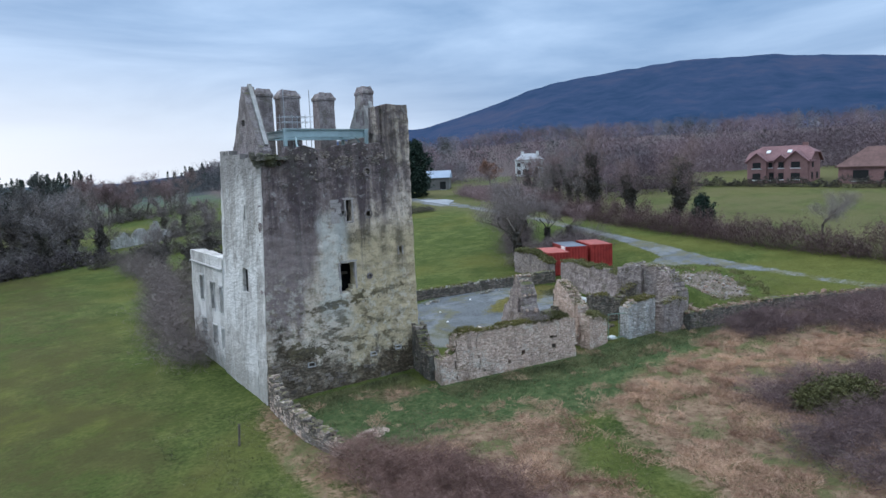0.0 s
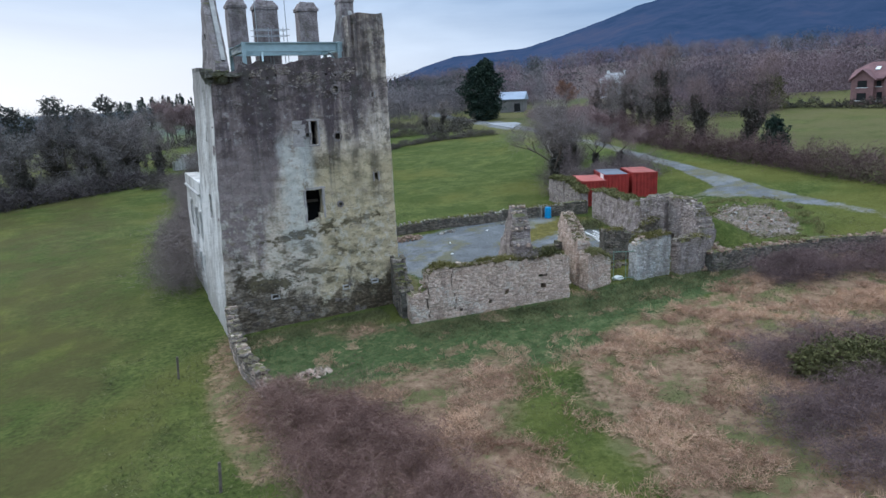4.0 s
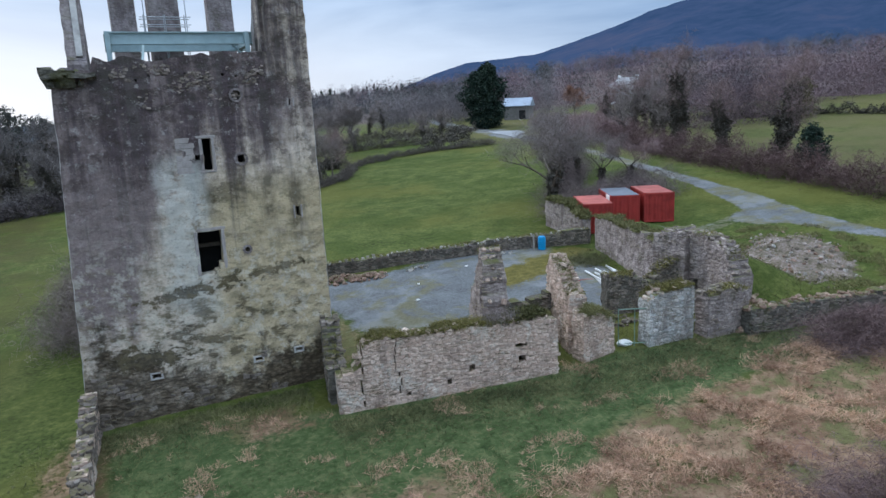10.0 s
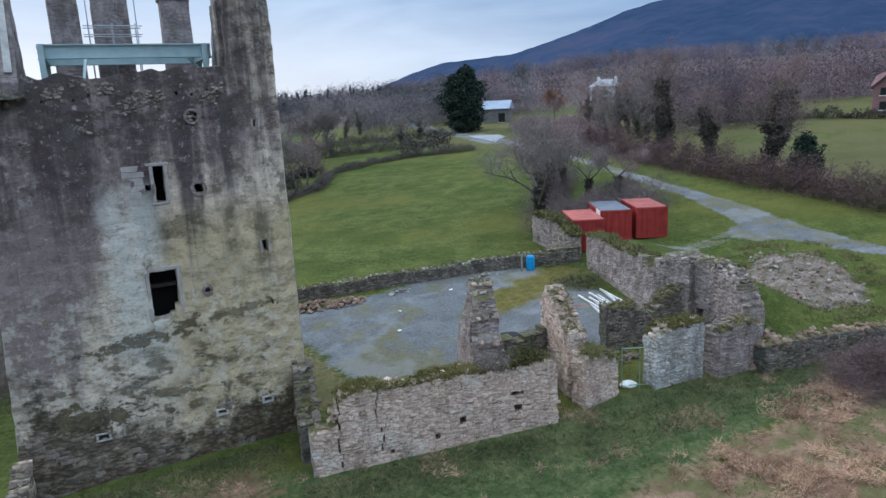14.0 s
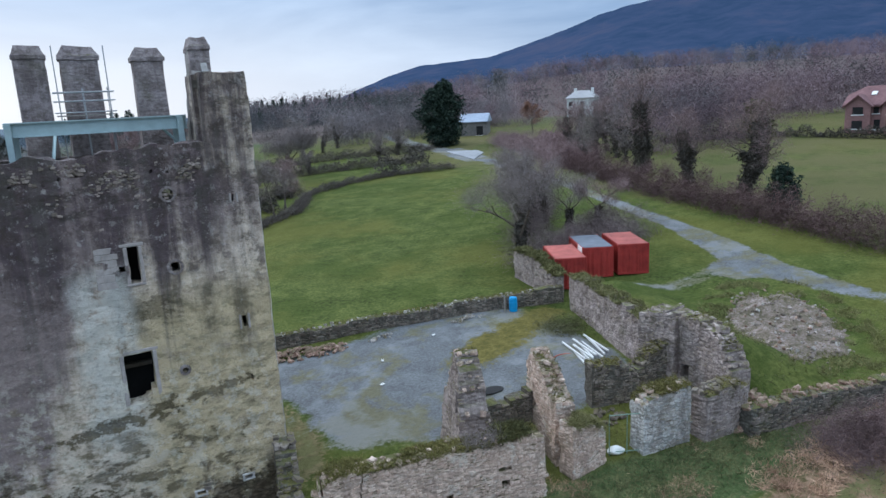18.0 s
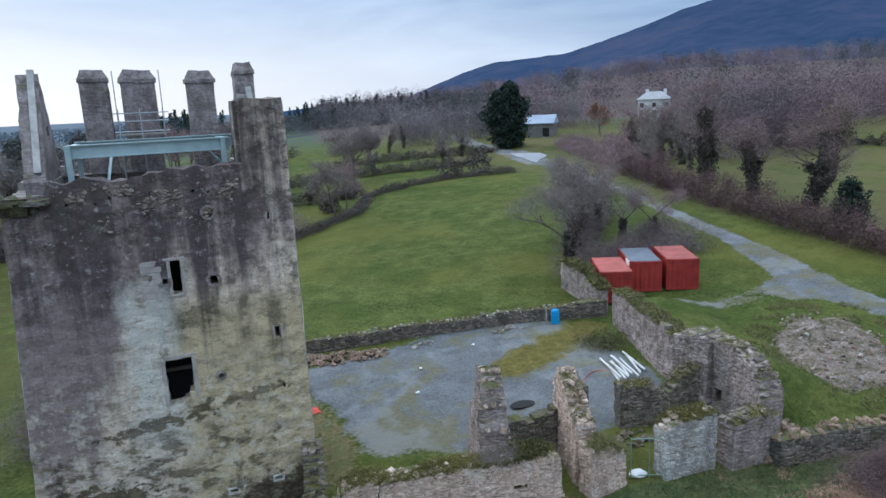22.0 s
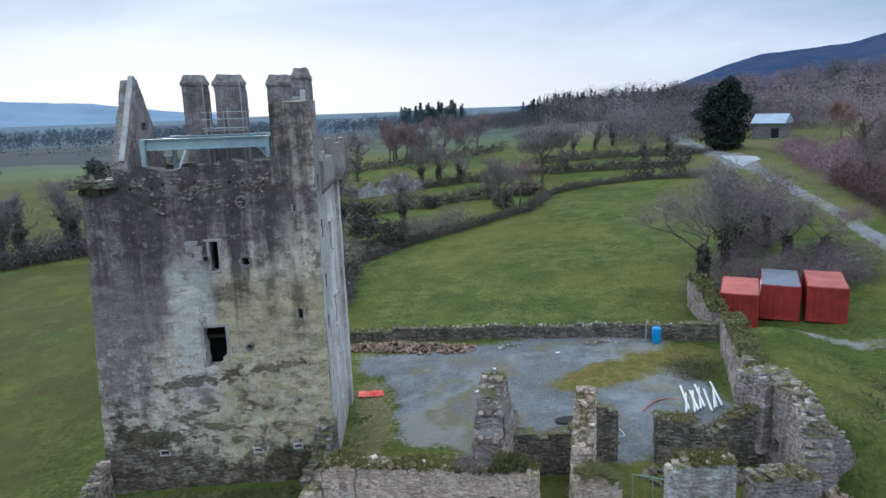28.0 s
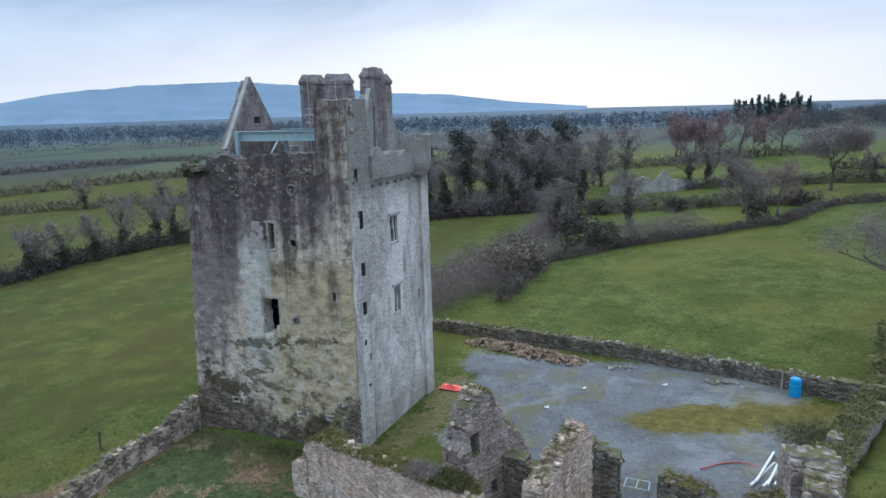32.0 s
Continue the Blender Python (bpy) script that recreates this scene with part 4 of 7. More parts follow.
    for k, (px, q) in enumerate(((1.1, 0.42), (1.55, 0.34), (2.05, 0.3), (2.5, 0.26))):
        part("loose_stone", boxed(inv @ Matrix.Translation((px, 0.15 + 0.05 * k, 15.6)) @ Matrix.Rotation(0.5 * k, 4, "Z"), q, q * 0.8, q * 0.8, 0.09), RUBBLE_DARK, tower)

    # dressed stone round the openings, with their depth
    def surround(name, s0, s1, z0, z1, w, label="", sill=True):
        fr = None
        pieces = [("jamb", s0 - w, s0, z0, z1), ("jamb", s1, s1 + w, z0 + (0.15 if s1 - s0 > 0.6 else 0), z1), ("lintel", s0 - w * 2.0, s1 + w * 1.3, z1, z1 + w)]
        if sill:
            pieces.append(("sill", s0 - w, s1 + w, z0 - w * 0.7, z0))
        win = new("window")
        win.parent = tower
        win["label"] = "dark window opening with dressed stone surround"
        for nm, a, b, c, d in pieces:
            p = where_front((a + b) / 2, 0, (c + d) / 2)
            part(nm, boxed(inv @ Matrix.Translation((p[0], p[1] + 0.10, c)), b - a - 0.004, 0.24, d - c - 0.004, 0.02), TOWER_STONE, win)

    surround("window", 5.50, 6.50, 7.18, 9.08, 0.14, sill=False)
    part("beam", boxed(inv @ Matrix.Translation((6.0, 1.2, 8.2)), 1.3, 0.25, 0.16, 0.02), BARK, tower, "dark timber beam inside the window")
    surround("window", 6.06, 6.44, 11.62, 12.95, 0.13)
    # blocked light beside the upper window, of squared stones
    rs = random.Random(5)
    z = 11.55
    while z < 13.0:
        h = rs.uniform(0.2, 0.28)
        s = 4.95
        while s < 5.68:
            L = min(rs.uniform(0.22, 0.4), 5.72 - s)
            if L > 0.1:
                p = where_front(s + L / 2, 0, z)
                part("block", boxed(inv @ Matrix.Translation((p[0], p[1] + 0.09, z)), L - 0.01, 0.2 + rs.uniform(-0.03, 0.03), h - 0.01, 0.012), TOWER_STONE, tower)
            s += L
        z += h
    for s, z in ((7.65, 12.01), (7.68, 14.66), (7.56, 8.08)):
        p = where_front(s, 0, z)
        hole = new("shot_hole")
        hole.parent = tower
        hole["label"] = "round shot hole with a ring of stones"
        for q in range(8):
            a = q * math.tau / 8
            r = 0.24 if z > 9 else 0.15
            m = inv @ Matrix.Translation((p[0] + r * math.cos(a), p[1] + 0.035, z + r * math.sin(a))) @ Matrix.Rotation(-a, 4, "Y")
            bm = bmesh.new()
            bmesh.ops.create_cube(bm, size=1, matrix=m @ Matrix.Diagonal((0.09, 0.19, 0.76 * r, 1)))
            part("ring_stone", bm, STACK, hole)
    for s0, s1, z0, z1 in ((9.90, 10.07, 9.26, 9.74), (10.04, 10.13, 14.15, 14.42)):
        p = where_front(s0, 0, z0)
        part("jamb", boxed(inv @ Matrix.Translation((p[0] - 0.08, p[1] + 0.07, z0 - 0.05)), 0.08, 0.2, z1 - z0 + 0.1, 0.015), TOWER_STONE, tower)
        part("jamb", boxed(inv @ Matrix.Translation((p[0] + s1 - s0 + 0.08, p[1] + 0.07, z0 - 0.05)), 0.08, 0.2, z1 - z0 + 0.1, 0.015), TOWER_STONE, tower)
    for s0, s1, z0, z1 in ((7.45, 7.75, 2.95, 3.10), (9.3, 9.6, 3.05, 3.2), (3.13, 3.47, 3.05, 3.23)):
        for nm, a, b, c, d in (("lintel", s0 - 0.1, s1 + 0.1, z1, z1 + 0.08), ("sill", s0 - 0.1, s1 + 0.1, z0 - 0.08, z0), ("jamb", s0 - 0.09, s0, z0, z1), ("jamb", s1, s1 + 0.09, z0, z1)):
            p = where_front((a + b) / 2, 0, z0)
            part(nm, boxed(inv @ Matrix.Translation((p[0], p[1] + 0.06, c)), b - a - 0.004, 0.2, d - c - 0.004, 0.015), CUT, tower)
    for y0, y1, z0, z1 in ((3.95, 4.66, 11.5, 12.85), (4.02, 4.72, 7.65, 9.05)):
        xr = X_RIGHT - 0.004 * (z0 - 5)
        win = new("window")
        win.parent = tower
        win["label"] = "two-light mullioned stone window"
        # near-black box in place of the shade behind the two lights
        part("inside", boxed(inv @ Matrix.Translation((xr - 0.21, (y0 + y1) / 2, z0 - 0.05)), 0.2, y1 - y0 + 0.2, z1 - z0 + 0.1), DARK, win, "near-black box standing in for the unlit room")
        part("mullion", boxed(inv @ Matrix.Translation((xr - 0.04, (y0 + y1) / 2, z0)), 0.12, 0.06, z1 - z0, 0.01), CUT, win)
        part("hood", boxed(inv @ Matrix.Translation((xr, (y0 + y1) / 2, z1 + 0.08)), 0.26, y1 - y0 + 0.4, 0.14, 0.03), CUT, win)
        part("sill", boxed(inv @ Matrix.Translation((xr - 0.05, (y0 + y1) / 2, z0 - 0.12)), 0.22, y1 - y0 + 0.2, 0.12, 0.02), CUT, win)
    # added near-black block: the tower's inner shade as a solid colour
    part("back_fill", boxed(inv @ Matrix.Translation((5.9, 3.9, BASE_Z)), 6.6, 4.6, 13.6), DARK, tower, "near-black block standing in for the unlit inside")
    return tower


tower = build_tower()


def build_roof_frame():
    """The modern steel roof frame inside the tower top, with its scaffold."""
    fr = thing("steel_roof_frame", "pale blue-green steel beam frame on the tower top", "beam", (6, 3, 14.6))
    inv = Matrix.Translation((-6, -3, -14.6))

    def ibeam(a, b, h=0.46, w=0.26, t=0.045):
        a, b = Vector(a), Vector(b)
        L = (b - a).length
        m = inv @ Matrix.Translation((a + b) / 2) @ (b - a).to_track_quat("X", "Z").to_matrix().to_4x4()
        bm = bmesh.new()
        for dz, sy, sz in ((h / 2, w, t), (-h / 2, w, t), (0, t, h)):
            bmesh.ops.create_cube(bm, size=1, matrix=m @ Matrix.Translation((0, 0, dz)) @ Matrix.Diagonal((L, sy, sz, 1)))
        part("beam", bm, STEEL, fr)

    ibeam((3.25, 1.95, 17.15), (9.1, 1.95, 17.15))
    ibeam((3.25, 5.6, 17.15), (9.6, 5.6, 17.15))
    ibeam((3.3, 1.98, 17.1), (3.3, 5.58, 17.1), 0.4)
    ibeam((9.0, 1.98, 17.1), (9.0, 5.58, 17.1), 0.4)
    for x, y in ((3.3, 1.75), (8.85, 1.75), (3.3, 5.8), (9.2, 5.8)):
        part("column", boxed(inv @ Matrix.Translation((x, y, 14.6)), 0.2, 0.2, 2.8, 0.01), STEEL, fr)
    part("brace", rod(bmesh.new(), inv @ Vector((4.3, 2.0, 15.0)), inv @ Vector((4.7, 3.5, 17.0)), 0.06), STEEL, fr)
    part("brace", rod(bmesh.new(), inv @ Vector((8.2, 2.2, 17.0)), inv @ Vector((8.9, 2.2, 16.2)), 0.05), STEEL, fr)
    sc = thing("scaffold", "grey tube scaffold round a chimney stack", "scaffold", (6, 6.6, 14.6))
    inv2 = Matrix.Translation((-6, -6.6, -14.6))
    for x in (5.0, 5.9, 6.85):
        for y in (5.9, 6.75):
            top = (20.3 if x != 5.9 else 18.6) if y < 6 else 18.7
            part("pole", rod(bmesh.new(), inv2 @ Vector((x, y, 14.6)), inv2 @ Vector((x, y, top)), 0.024, 6), GALV, sc)
    for z in (17.7, 18.15, 18.5):
        for y in (5.9, 6.75):
            part("rail", rod(bmesh.new(), inv2 @ Vector((4.8, y, z)), inv2 @ Vector((7.05, y, z)), 0.022, 6), GALV, sc)
    part("deck", boxed(inv2 @ Matrix.Translation((5.9, 6.3, 17.55)), 2.1, 0.8, 0.05), WOOD, sc)


build_roof_frame()


def build_wing():
    wing = thing("hall_wing", "roofless pale rendered wing with two rows of windows", "ruin", (1.2, 12, 0.8))
    inv = Matrix.Translation((-1.2, -12, -0.8))
    holes = [(12.8, 13.6, 5.7, 7.5), (10.1, 10.9, 5.35, 7.25), (12.6, 13.4, 2.9, 4.3), (9.9, 10.8, 2.9, 4.2)]
    holes += [(8.3, 8.75, 5.35, 7.15), (8.3, 8.75, 2.9, 4.25)]
    ex = [15.9 - v for h in holes for v in h[:2]]
    ez = [v for h in holes for v in h[2:]]

    def solid(s, z):
        y = 15.9 - s
        return z < 9.05 and not any(a < y < b and c < z < d for a, b, c, d in holes)

    v, f = sheet(lambda s, d, z: (0.62 + 0.02 * (z - 1) + d, 15.9 - s, z), lines(0, 7.8, 0.35, ex), lines(0.7, 9.2, 0.35, ez), solid, 0.9, 0.08)
    part("front_wall", mesh_of("front_wall", [inv @ Vector(p) for p in v], f), SIDE, wing, "pale lime rendered wall")
    v, f = sheet(lambda s, d, z: (1.6 + s, 15.85 - d, z), lines(0, 4.4, 0.4), lines(0.7, 9, 0.4), lambda s, z: z < 8.2 - 0.8 * s + 0.4 * wob(s, 3, 1), 0.8, 0.1)
    part("end_wall", mesh_of("end_wall", [inv @ Vector(p) for p in v], f), RUBBLE, wing)
    part("string_course", boxed(inv @ Matrix.Translation((0.74, 11.98, 8.35)), 0.24, 7.7, 0.12, 0.03), CUT, wing, "pale projecting string course")
    for y0, y1, z0, z1 in holes:
        win = new("window")
        win.parent = wing
        win["label"] = "empty window opening with a stone frame"
        xx = 0.62 + 0.02 * (z0 - 1) + 0.08
        # near-black box paints the wing's unlit interior just behind the opening
        part("inside", boxed(inv @ Matrix.Translation((xx + 0.28, (y0 + y1) / 2, z0 - 0.05)), 0.2, y1 - y0 + 0.2, z1 - z0 + 0.1), DARK, win, "near-black box standing in for the unlit room")
        for a, b, c, d, nm in ((y0 - 0.12, y0, z0, z1, "jamb"), (y1, y1 + 0.12, z0, z1, "jamb"), (y0 - 0.15, y1 + 0.15, z1, z1 + 0.14, "lintel"), (y0 - 0.12, y1 + 0.12, z0 - 0.1, z0, "sill")):
            part(nm, boxed(inv @ Matrix.Translation((xx, (a + b) / 2, c)), 0.22, b - a - 0.004, d - c - 0.004, 0.02), CUT, win)
    part("back_fill", boxed(inv @ Matrix.Translation((4.2, 12, 0.8)), 4.6, 6.6, 0.9), RUBBLE_DARK, wing)


build_wing()

# -- ruined walls --
RUINS = []


def ruin(name, label, path, thick, top, mat=None, step=0.24, holes=(), closed_base=0.5, jitter=0.10, category="wall", taper=0.0):
    """A ruined wall along a path of (x, y); top(s) gives its height there; d goes to the left of the path."""
    pts = [Vector(p) for p in path]
    cum = [0.0]
    for a, b in zip(pts, pts[1:]):
        cum.append(cum[-1] + (b - a).length)
    tan = [(b - a).normalized() for a, b in zip(pts, pts[1:])]

    def at(s):
        i = max(0, min(len(tan) - 1, sum(1 for c in cum[1:-1] if s > c)))
        p = pts[i] + tan[i] * (s - cum[i])
        # blend the direction near the joints
        t = tan[i].copy()
        if i + 1 < len(tan):
            t = t.lerp(tan[i + 1], 0.5 * sstep(cum[i + 1] - 0.6, cum[i + 1], s))
        if i > 0:
            t = t.lerp(tan[i - 1], 0.5 * (1 - sstep(cum[i], cum[i] + 0.6, s)))
        t.normalize()
        return p, Vector((-t.y, t.x))

    mid = pts[len(pts) // 2]
    z_lo = min(ground_z(p.x, p.y) for p in pts) - closed_base
    z_hi = max(top(cum[-1] * i / 200) for i in range(201)) + 0.05
    origin = Vector((mid.x, mid.y, z_lo))

    def where(s, d, z):
        p, n = at(s)
        u = max(0, (z - z_lo) / (z_hi - z_lo))
        p = p + n * (thick / 2 + (d - thick / 2) * (1 - taper * u))
        return (p.x - origin.x, p.y - origin.y, min(z, top(s) + 0.12) - origin.z)

    v, f = sheet(where, lines(0, cum[-1], step, [h for q in holes for h in q[:2]]), lines(z_lo, z_hi, step, [h for q in holes for h in q[2:]]),
                 lambda s, z: z < top(s) and not any(a < s < b and c < z < d for a, b, c, d in holes), thick, jitter)
    ob = thing(name, label, category, origin)
    part("core", mesh_of("core", v, f), mat or RUBBLE, ob)
    RUINS.append((ob, at, cum[-1], top, thick, origin, holes, taper, z_hi))
    return ob


def ragged(lo, amp, seed, freq=1.0):
    return lambda s: lo(s) + amp * wob(s * freq, seed, 0.5) + 0.5 * amp * wob(s * freq * 2.7, seed, 3.5)


def lin(*rows):
    return lambda s: float(np.interp(s, [r[0] for r in rows], [r[1] for r in rows]))


PALE_RUBBLE = m_rubble("pale_rubble_wall", (0.2, 0.19, 0.17), (0.42, 0.41, 0.38), (0.6, 0.59, 0.55), 0.2)
ruin("front_ruin_wall", "cracked rubble front wall with a mossy top", [(10.05, -4.15), (19.65, -6.15)], 0.95,
     ragged(lin((0, 2.9), (0.8, 3.05), (1.0, 4.1), (1.6, 4.4), (9.0, 4.5), (9.9, 4.4)), 0.10, 1),
     holes=[(1.02 + 0.06 * math.sin(k * 1.9), 1.10 + 0.06 * math.sin(k * 1.9), 1.55 + 0.3 * k, 1.85 + 0.3 * k) for k in range(9)]
     + [(2.62 + 0.10 * math.sin(k * 1.3) - 0.03 * k, 2.67 + 0.10 * math.sin(k * 1.3) - 0.03 * k, 1.95 + 0.35 * k, 2.3 + 0.35 * k) for k in range(7)]
     + [(5.7, 5.98, 2.5, 2.78), (7.8, 8.35, 3.35, 3.52), (7.95, 8.3, 2.6, 2.95), (4.7, 4.9, 2.05, 2.25), (2.9, 3.1, 1.75, 1.92)])
ruin("return_ruin_wall", "broken rubble wall between tower and front wall", [(10.75, -3.2), (11.35, -0.25)], 0.8, ragged(lin((0, 3.0), (1.6, 3.2), (2.2, 4.2), (3.1, 4.7)), 0.15, 2), RUBBLE_DARK)
ruin("window_ruin_pier", "tall ruined pier with a slit window", [(18.7, -4.2), (20.05, -0.3)], 1.75,
     ragged(lin((0, 3.4), (0.35, 5.2), (0.8, 6.5), (1.3, 6.95), (2.0, 6.85), (2.3, 6.2), (2.7, 5.9), (2.9, 5.0), (3.6, 4.7), (4.1, 3.6)), 0.2, 3, 1.6), RUBBLE_GREY, holes=[(0.55, 1.1, 4.6, 5.55), (1.6, 2.0, 2.5, 3.2)], taper=0.5)
ruin("back_ruin_wall", "low dark inner rubble wall", [(19.2, -1.9), (22.0, -2.2)], 0.7, ragged(lin((0, 4.2), (1.4, 3.9), (2.6, 4.3)), 0.2, 4), RUBBLE_DARK)
ruin("gabled_ruin_wall", "tall ruined cross wall with a rounded broken top", [(22.05, -5.15), (23.1, -1.7)], 0.95,
     ragged(lin((0, 4.7), (0.7, 5.0), (1.5, 5.6), (2.4, 6.0), (3.1, 6.05), (3.6, 5.5)), 0.18, 5, 1.5), taper=0.15)
ruin("return_ruin_stub", "short dark return at the end of the cross wall", [(22.6, -1.75), (24.1, -1.6)], 0.7, ragged(lin((0, 5.3), (0.7, 5.1), (1.5, 4.6)), 0.2, 18, 1.4), RUBBLE_DARK)
ruin("end_ruin_pier", "square stub of rubble wall beside the gateway", [(21.15, -6.05), (22.95, -5.95)], 0.85, ragged(lin((0, 4.3), (0.9, 4.2), (1.8, 3.65)), 0.1, 6))
ruin("gate_ruin_wall", "pale rubble wall beside the gateway", [(24.6, -6.5), (27.0, -6.85)], 0.95, ragged(lin((0, 4.3), (0.5, 4.7), (1.3, 4.85), (2.6, 4.9)), 0.12, 7), PALE_RUBBLE)
ruin("inner_ruin_wall", "low mossy inner wall of the enclosure", [(25.6, -2.1), (27.6, -2.7), (30.4, -2.9)], 0.8, ragged(lin((0, 4.4), (1.6, 4.2), (2.4, 3.9), (3.2, 4.5), (4.8, 5.1)), 0.35, 8, 1.3), RUBBLE_DARK)
ruin("enclosure_ruin_wall", "long high rubble wall with grass on its top", [(30.7, -7.0), (31.25, -4.6), (31.35, -2.2), (31.95, 0.0), (32.55, 2.2), (34.4, 7.6), (35.0, 9.5)], 1.0,
     ragged(lin((0, 4.8), (0.5, 5.6), (1.2, 6.2), (2.6, 6.45), (4.6, 6.5), (5.4, 5.6), (6.2, 5.25), (9.5, 5.5), (15.5, 5.4), (17, 5.2)), 0.16, 9), RUBBLE_GREY, holes=[(3.2, 3.7, 3.3, 4.0)])
ruin("turret_ruin_wall", "tall ragged stump of a rubble turret", [(31.6, -3.0), (31.3, -0.9)], 1.75, ragged(lin((0, 6.4), (0.7, 6.65), (1.5, 6.5), (2.1, 5.9)), 0.22, 16, 1.6), RUBBLE_GREY, holes=[(0.5, 0.95, 2.9, 3.7)], taper=0.12)
ruin("spur_ruin_wall", "ragged spur wall running back from the turret", [(31.0, -5.9), (32.5, -5.5)], 0.8, ragged(lin((0, 5.9), (0.7, 5.3), (1.6, 4.2)), 0.25, 17, 1.5), RUBBLE_GREY)
ruin("corner_ruin_block", "rubble corner block of the enclosure", [(27.5, -7.3), (29.9, -7.5)], 0.95, ragged(lin((0, 4.3), (0.8, 4.5), (1.8, 4.6), (2.5, 4.4)), 0.18, 10), RUBBLE_GREY)
FIELD_LINE = [(29.4, -8.1), (32.3, -8.6), (34.2, -9.1), (37.0, -10.2), (40, -11.4), (45.2, -14.6), (58, -22), (75, -33)]
ruin("field_wall", "low dry stone field wall with a stony top", FIELD_LINE, 0.7,
     lambda s: 3.5 + 0.035 * s + 0.16 * wob(s * 1.3, 11, 0), RUBBLE_DARK, step=0.3)
ruin("yard_wall", "low rubble wall between yard and field", [(5.5, 18.0), (10.2, 17.3), (15.8, 16.4), (20.4, 15.4), (24.5, 14.3), (28.4, 13.3), (34.6, 11.2)], 0.6,
     lambda s: 2.40 + 0.054 * s + 0.08 * wob(s * 1.5, 12, 0), RUBBLE_DARK, step=0.35)
ruin("ivy_ruin_wall", "ruined wall stub overgrown with ivy", [(35.1, 11.7), (36.1, 18.2)], 0.7, ragged(lin((0, 4.7), (2.5, 5.6), (6.6, 5.4)), 0.2, 13), RUBBLE_GREY)
ruin("garden_wall", "tumbled low stone wall running from the tower foot", [(0.45, -0.5), (0.25, -3.2), (0.2, -6.0), (0.7, -9.2)], 0.55,
     ragged(lin((0, 3.0), (1.5, 2.4), (3, 2.1), (5.5, 2.2), (8.7, 1.7)), 0.16, 14), RUBBLE, step=0.22)

ruin("old_ruin", "low ruined stone building in the far pasture", [(6.0, 86.5), (9.5, 88), (12.5, 89.8), (18.5, 94)], 0.8, ragged(lin((0, 4.6), (2.2, 6.0), (3.4, 4.8), (5.6, 6.6), (7.0, 5.2), (9.2, 7.2), (10.4, 5.6), (14, 5.0)), 0.25, 15), PALE_RUBBLE, step=0.35)


# -- containers and yard things --
def container(name, label, x, y, turn, roof_mat, length=4.7):
    z = ground_z(x, y) + 0.10
    c = thing(name, label, "container", (x, y, z), group="shipping containers")
    c.rotation_euler = (0, 0, radians(turn))
    w, h = 2.40, 2.36
    # the box: corrugated sides from a folded outline
    def wall(a, b, n):
        a, b = Vector(a), Vector(b)
        d = (b - a) / n
        out = Vector((d.y, -d.x, 0)).normalized()
        vs, fs = [], []
        for i in range(n + 1):
            o = out * (0.035 if (i // 1) % 2 else 0.0)
            p = a + d * i
            for z0 in (0.16, h - 0.1):
                vs.append((p + o) + Vector((0, 0, z0)))
        for i in range(n):
            fs.append((2 * i, 2 * i + 2, 2 * i + 3, 2 * i + 1))
        return vs, fs
    hw = w / 2
    for a, b, n in (((-hw + 0.06, 0.05, 0), (hw - 0.06, 0.05, 0), 14), ((hw - 0.06, 0.06, 0), (hw - 0.06, length - 0.06, 0), 36),
                    ((hw - 0.06, length - 0.05, 0), (-hw + 0.06, length - 0.05, 0), 14), ((-hw + 0.06, length - 0.06, 0), (-hw + 0.06, 0.06, 0), 36)):
        v, f = wall(a, b, n)
        part("panel", mesh_of("panel", v, f), RED, c)
    part("roof", boxed(Matrix.Translation((0, length / 2, h - 0.04)), w - 0.1, length - 0.1, 0.08, 0.01), roof_mat, c, "weathered container roof")
    part("floor", boxed(Matrix.Translation((0, length / 2, 0.02)), w - 0.12, length - 0.12, 0.14), DARK, c)
    for sx in (-hw + 0.06, hw - 0.06):
        for yy in (0.06, length - 0.06):
            part("corner_post", boxed(Matrix.Translation((sx, yy, 0)), 0.14, 0.14, h + 0.04, 0.01), RED, c)
    for yy in (0.05, length - 0.05):
        part("end_rail", boxed(Matrix.Translation((0, yy, h - 0.16)), w - 0.3, 0.12, 0.16, 0.01), RED, c)
        part("end_rail", boxed(Matrix.Translation((0, yy, 0.0)), w - 0.3, 0.12, 0.16, 0.01), RED, c)
    for sx in (-hw + 0.06, hw - 0.06):
        part("side_rail", boxed(Matrix.Translation((sx, length / 2, h - 0.12)), 0.12, length - 0.3, 0.13, 0.01), RED, c)
        part("side_rail", boxed(Matrix.Translation((sx, length / 2, 0.0)), 0.12, length - 0.3, 0.16, 0.01), RED, c)
    for sx in (-0.75, -0.3, 0.3, 0.75):
        part("lock_rod", rod(bmesh.new(), (sx, -0.03, 0.2), (sx, -0.03, h - 0.2), 0.025), RED, c)
    return c


container("shipping_container", "red corrugated steel container with a faded red roof", 41.96, 11.75, -27, RED_TOP)
mid_box = container("shipping_container", "red steel container with a grey sheet roof", 39.5, 13.0, -27, GREY_TOP)
part("patch", boxed(Matrix.Translation((-1.22, 0.75, 1.75)), 0.05, 1.3, 0.62, 0.01), WHITE, mid_box, "white painted patch on the side")
container("shipping_container", "red steel container with a faded pink roof", 36.5, 12.6, -27, RED_TOP)


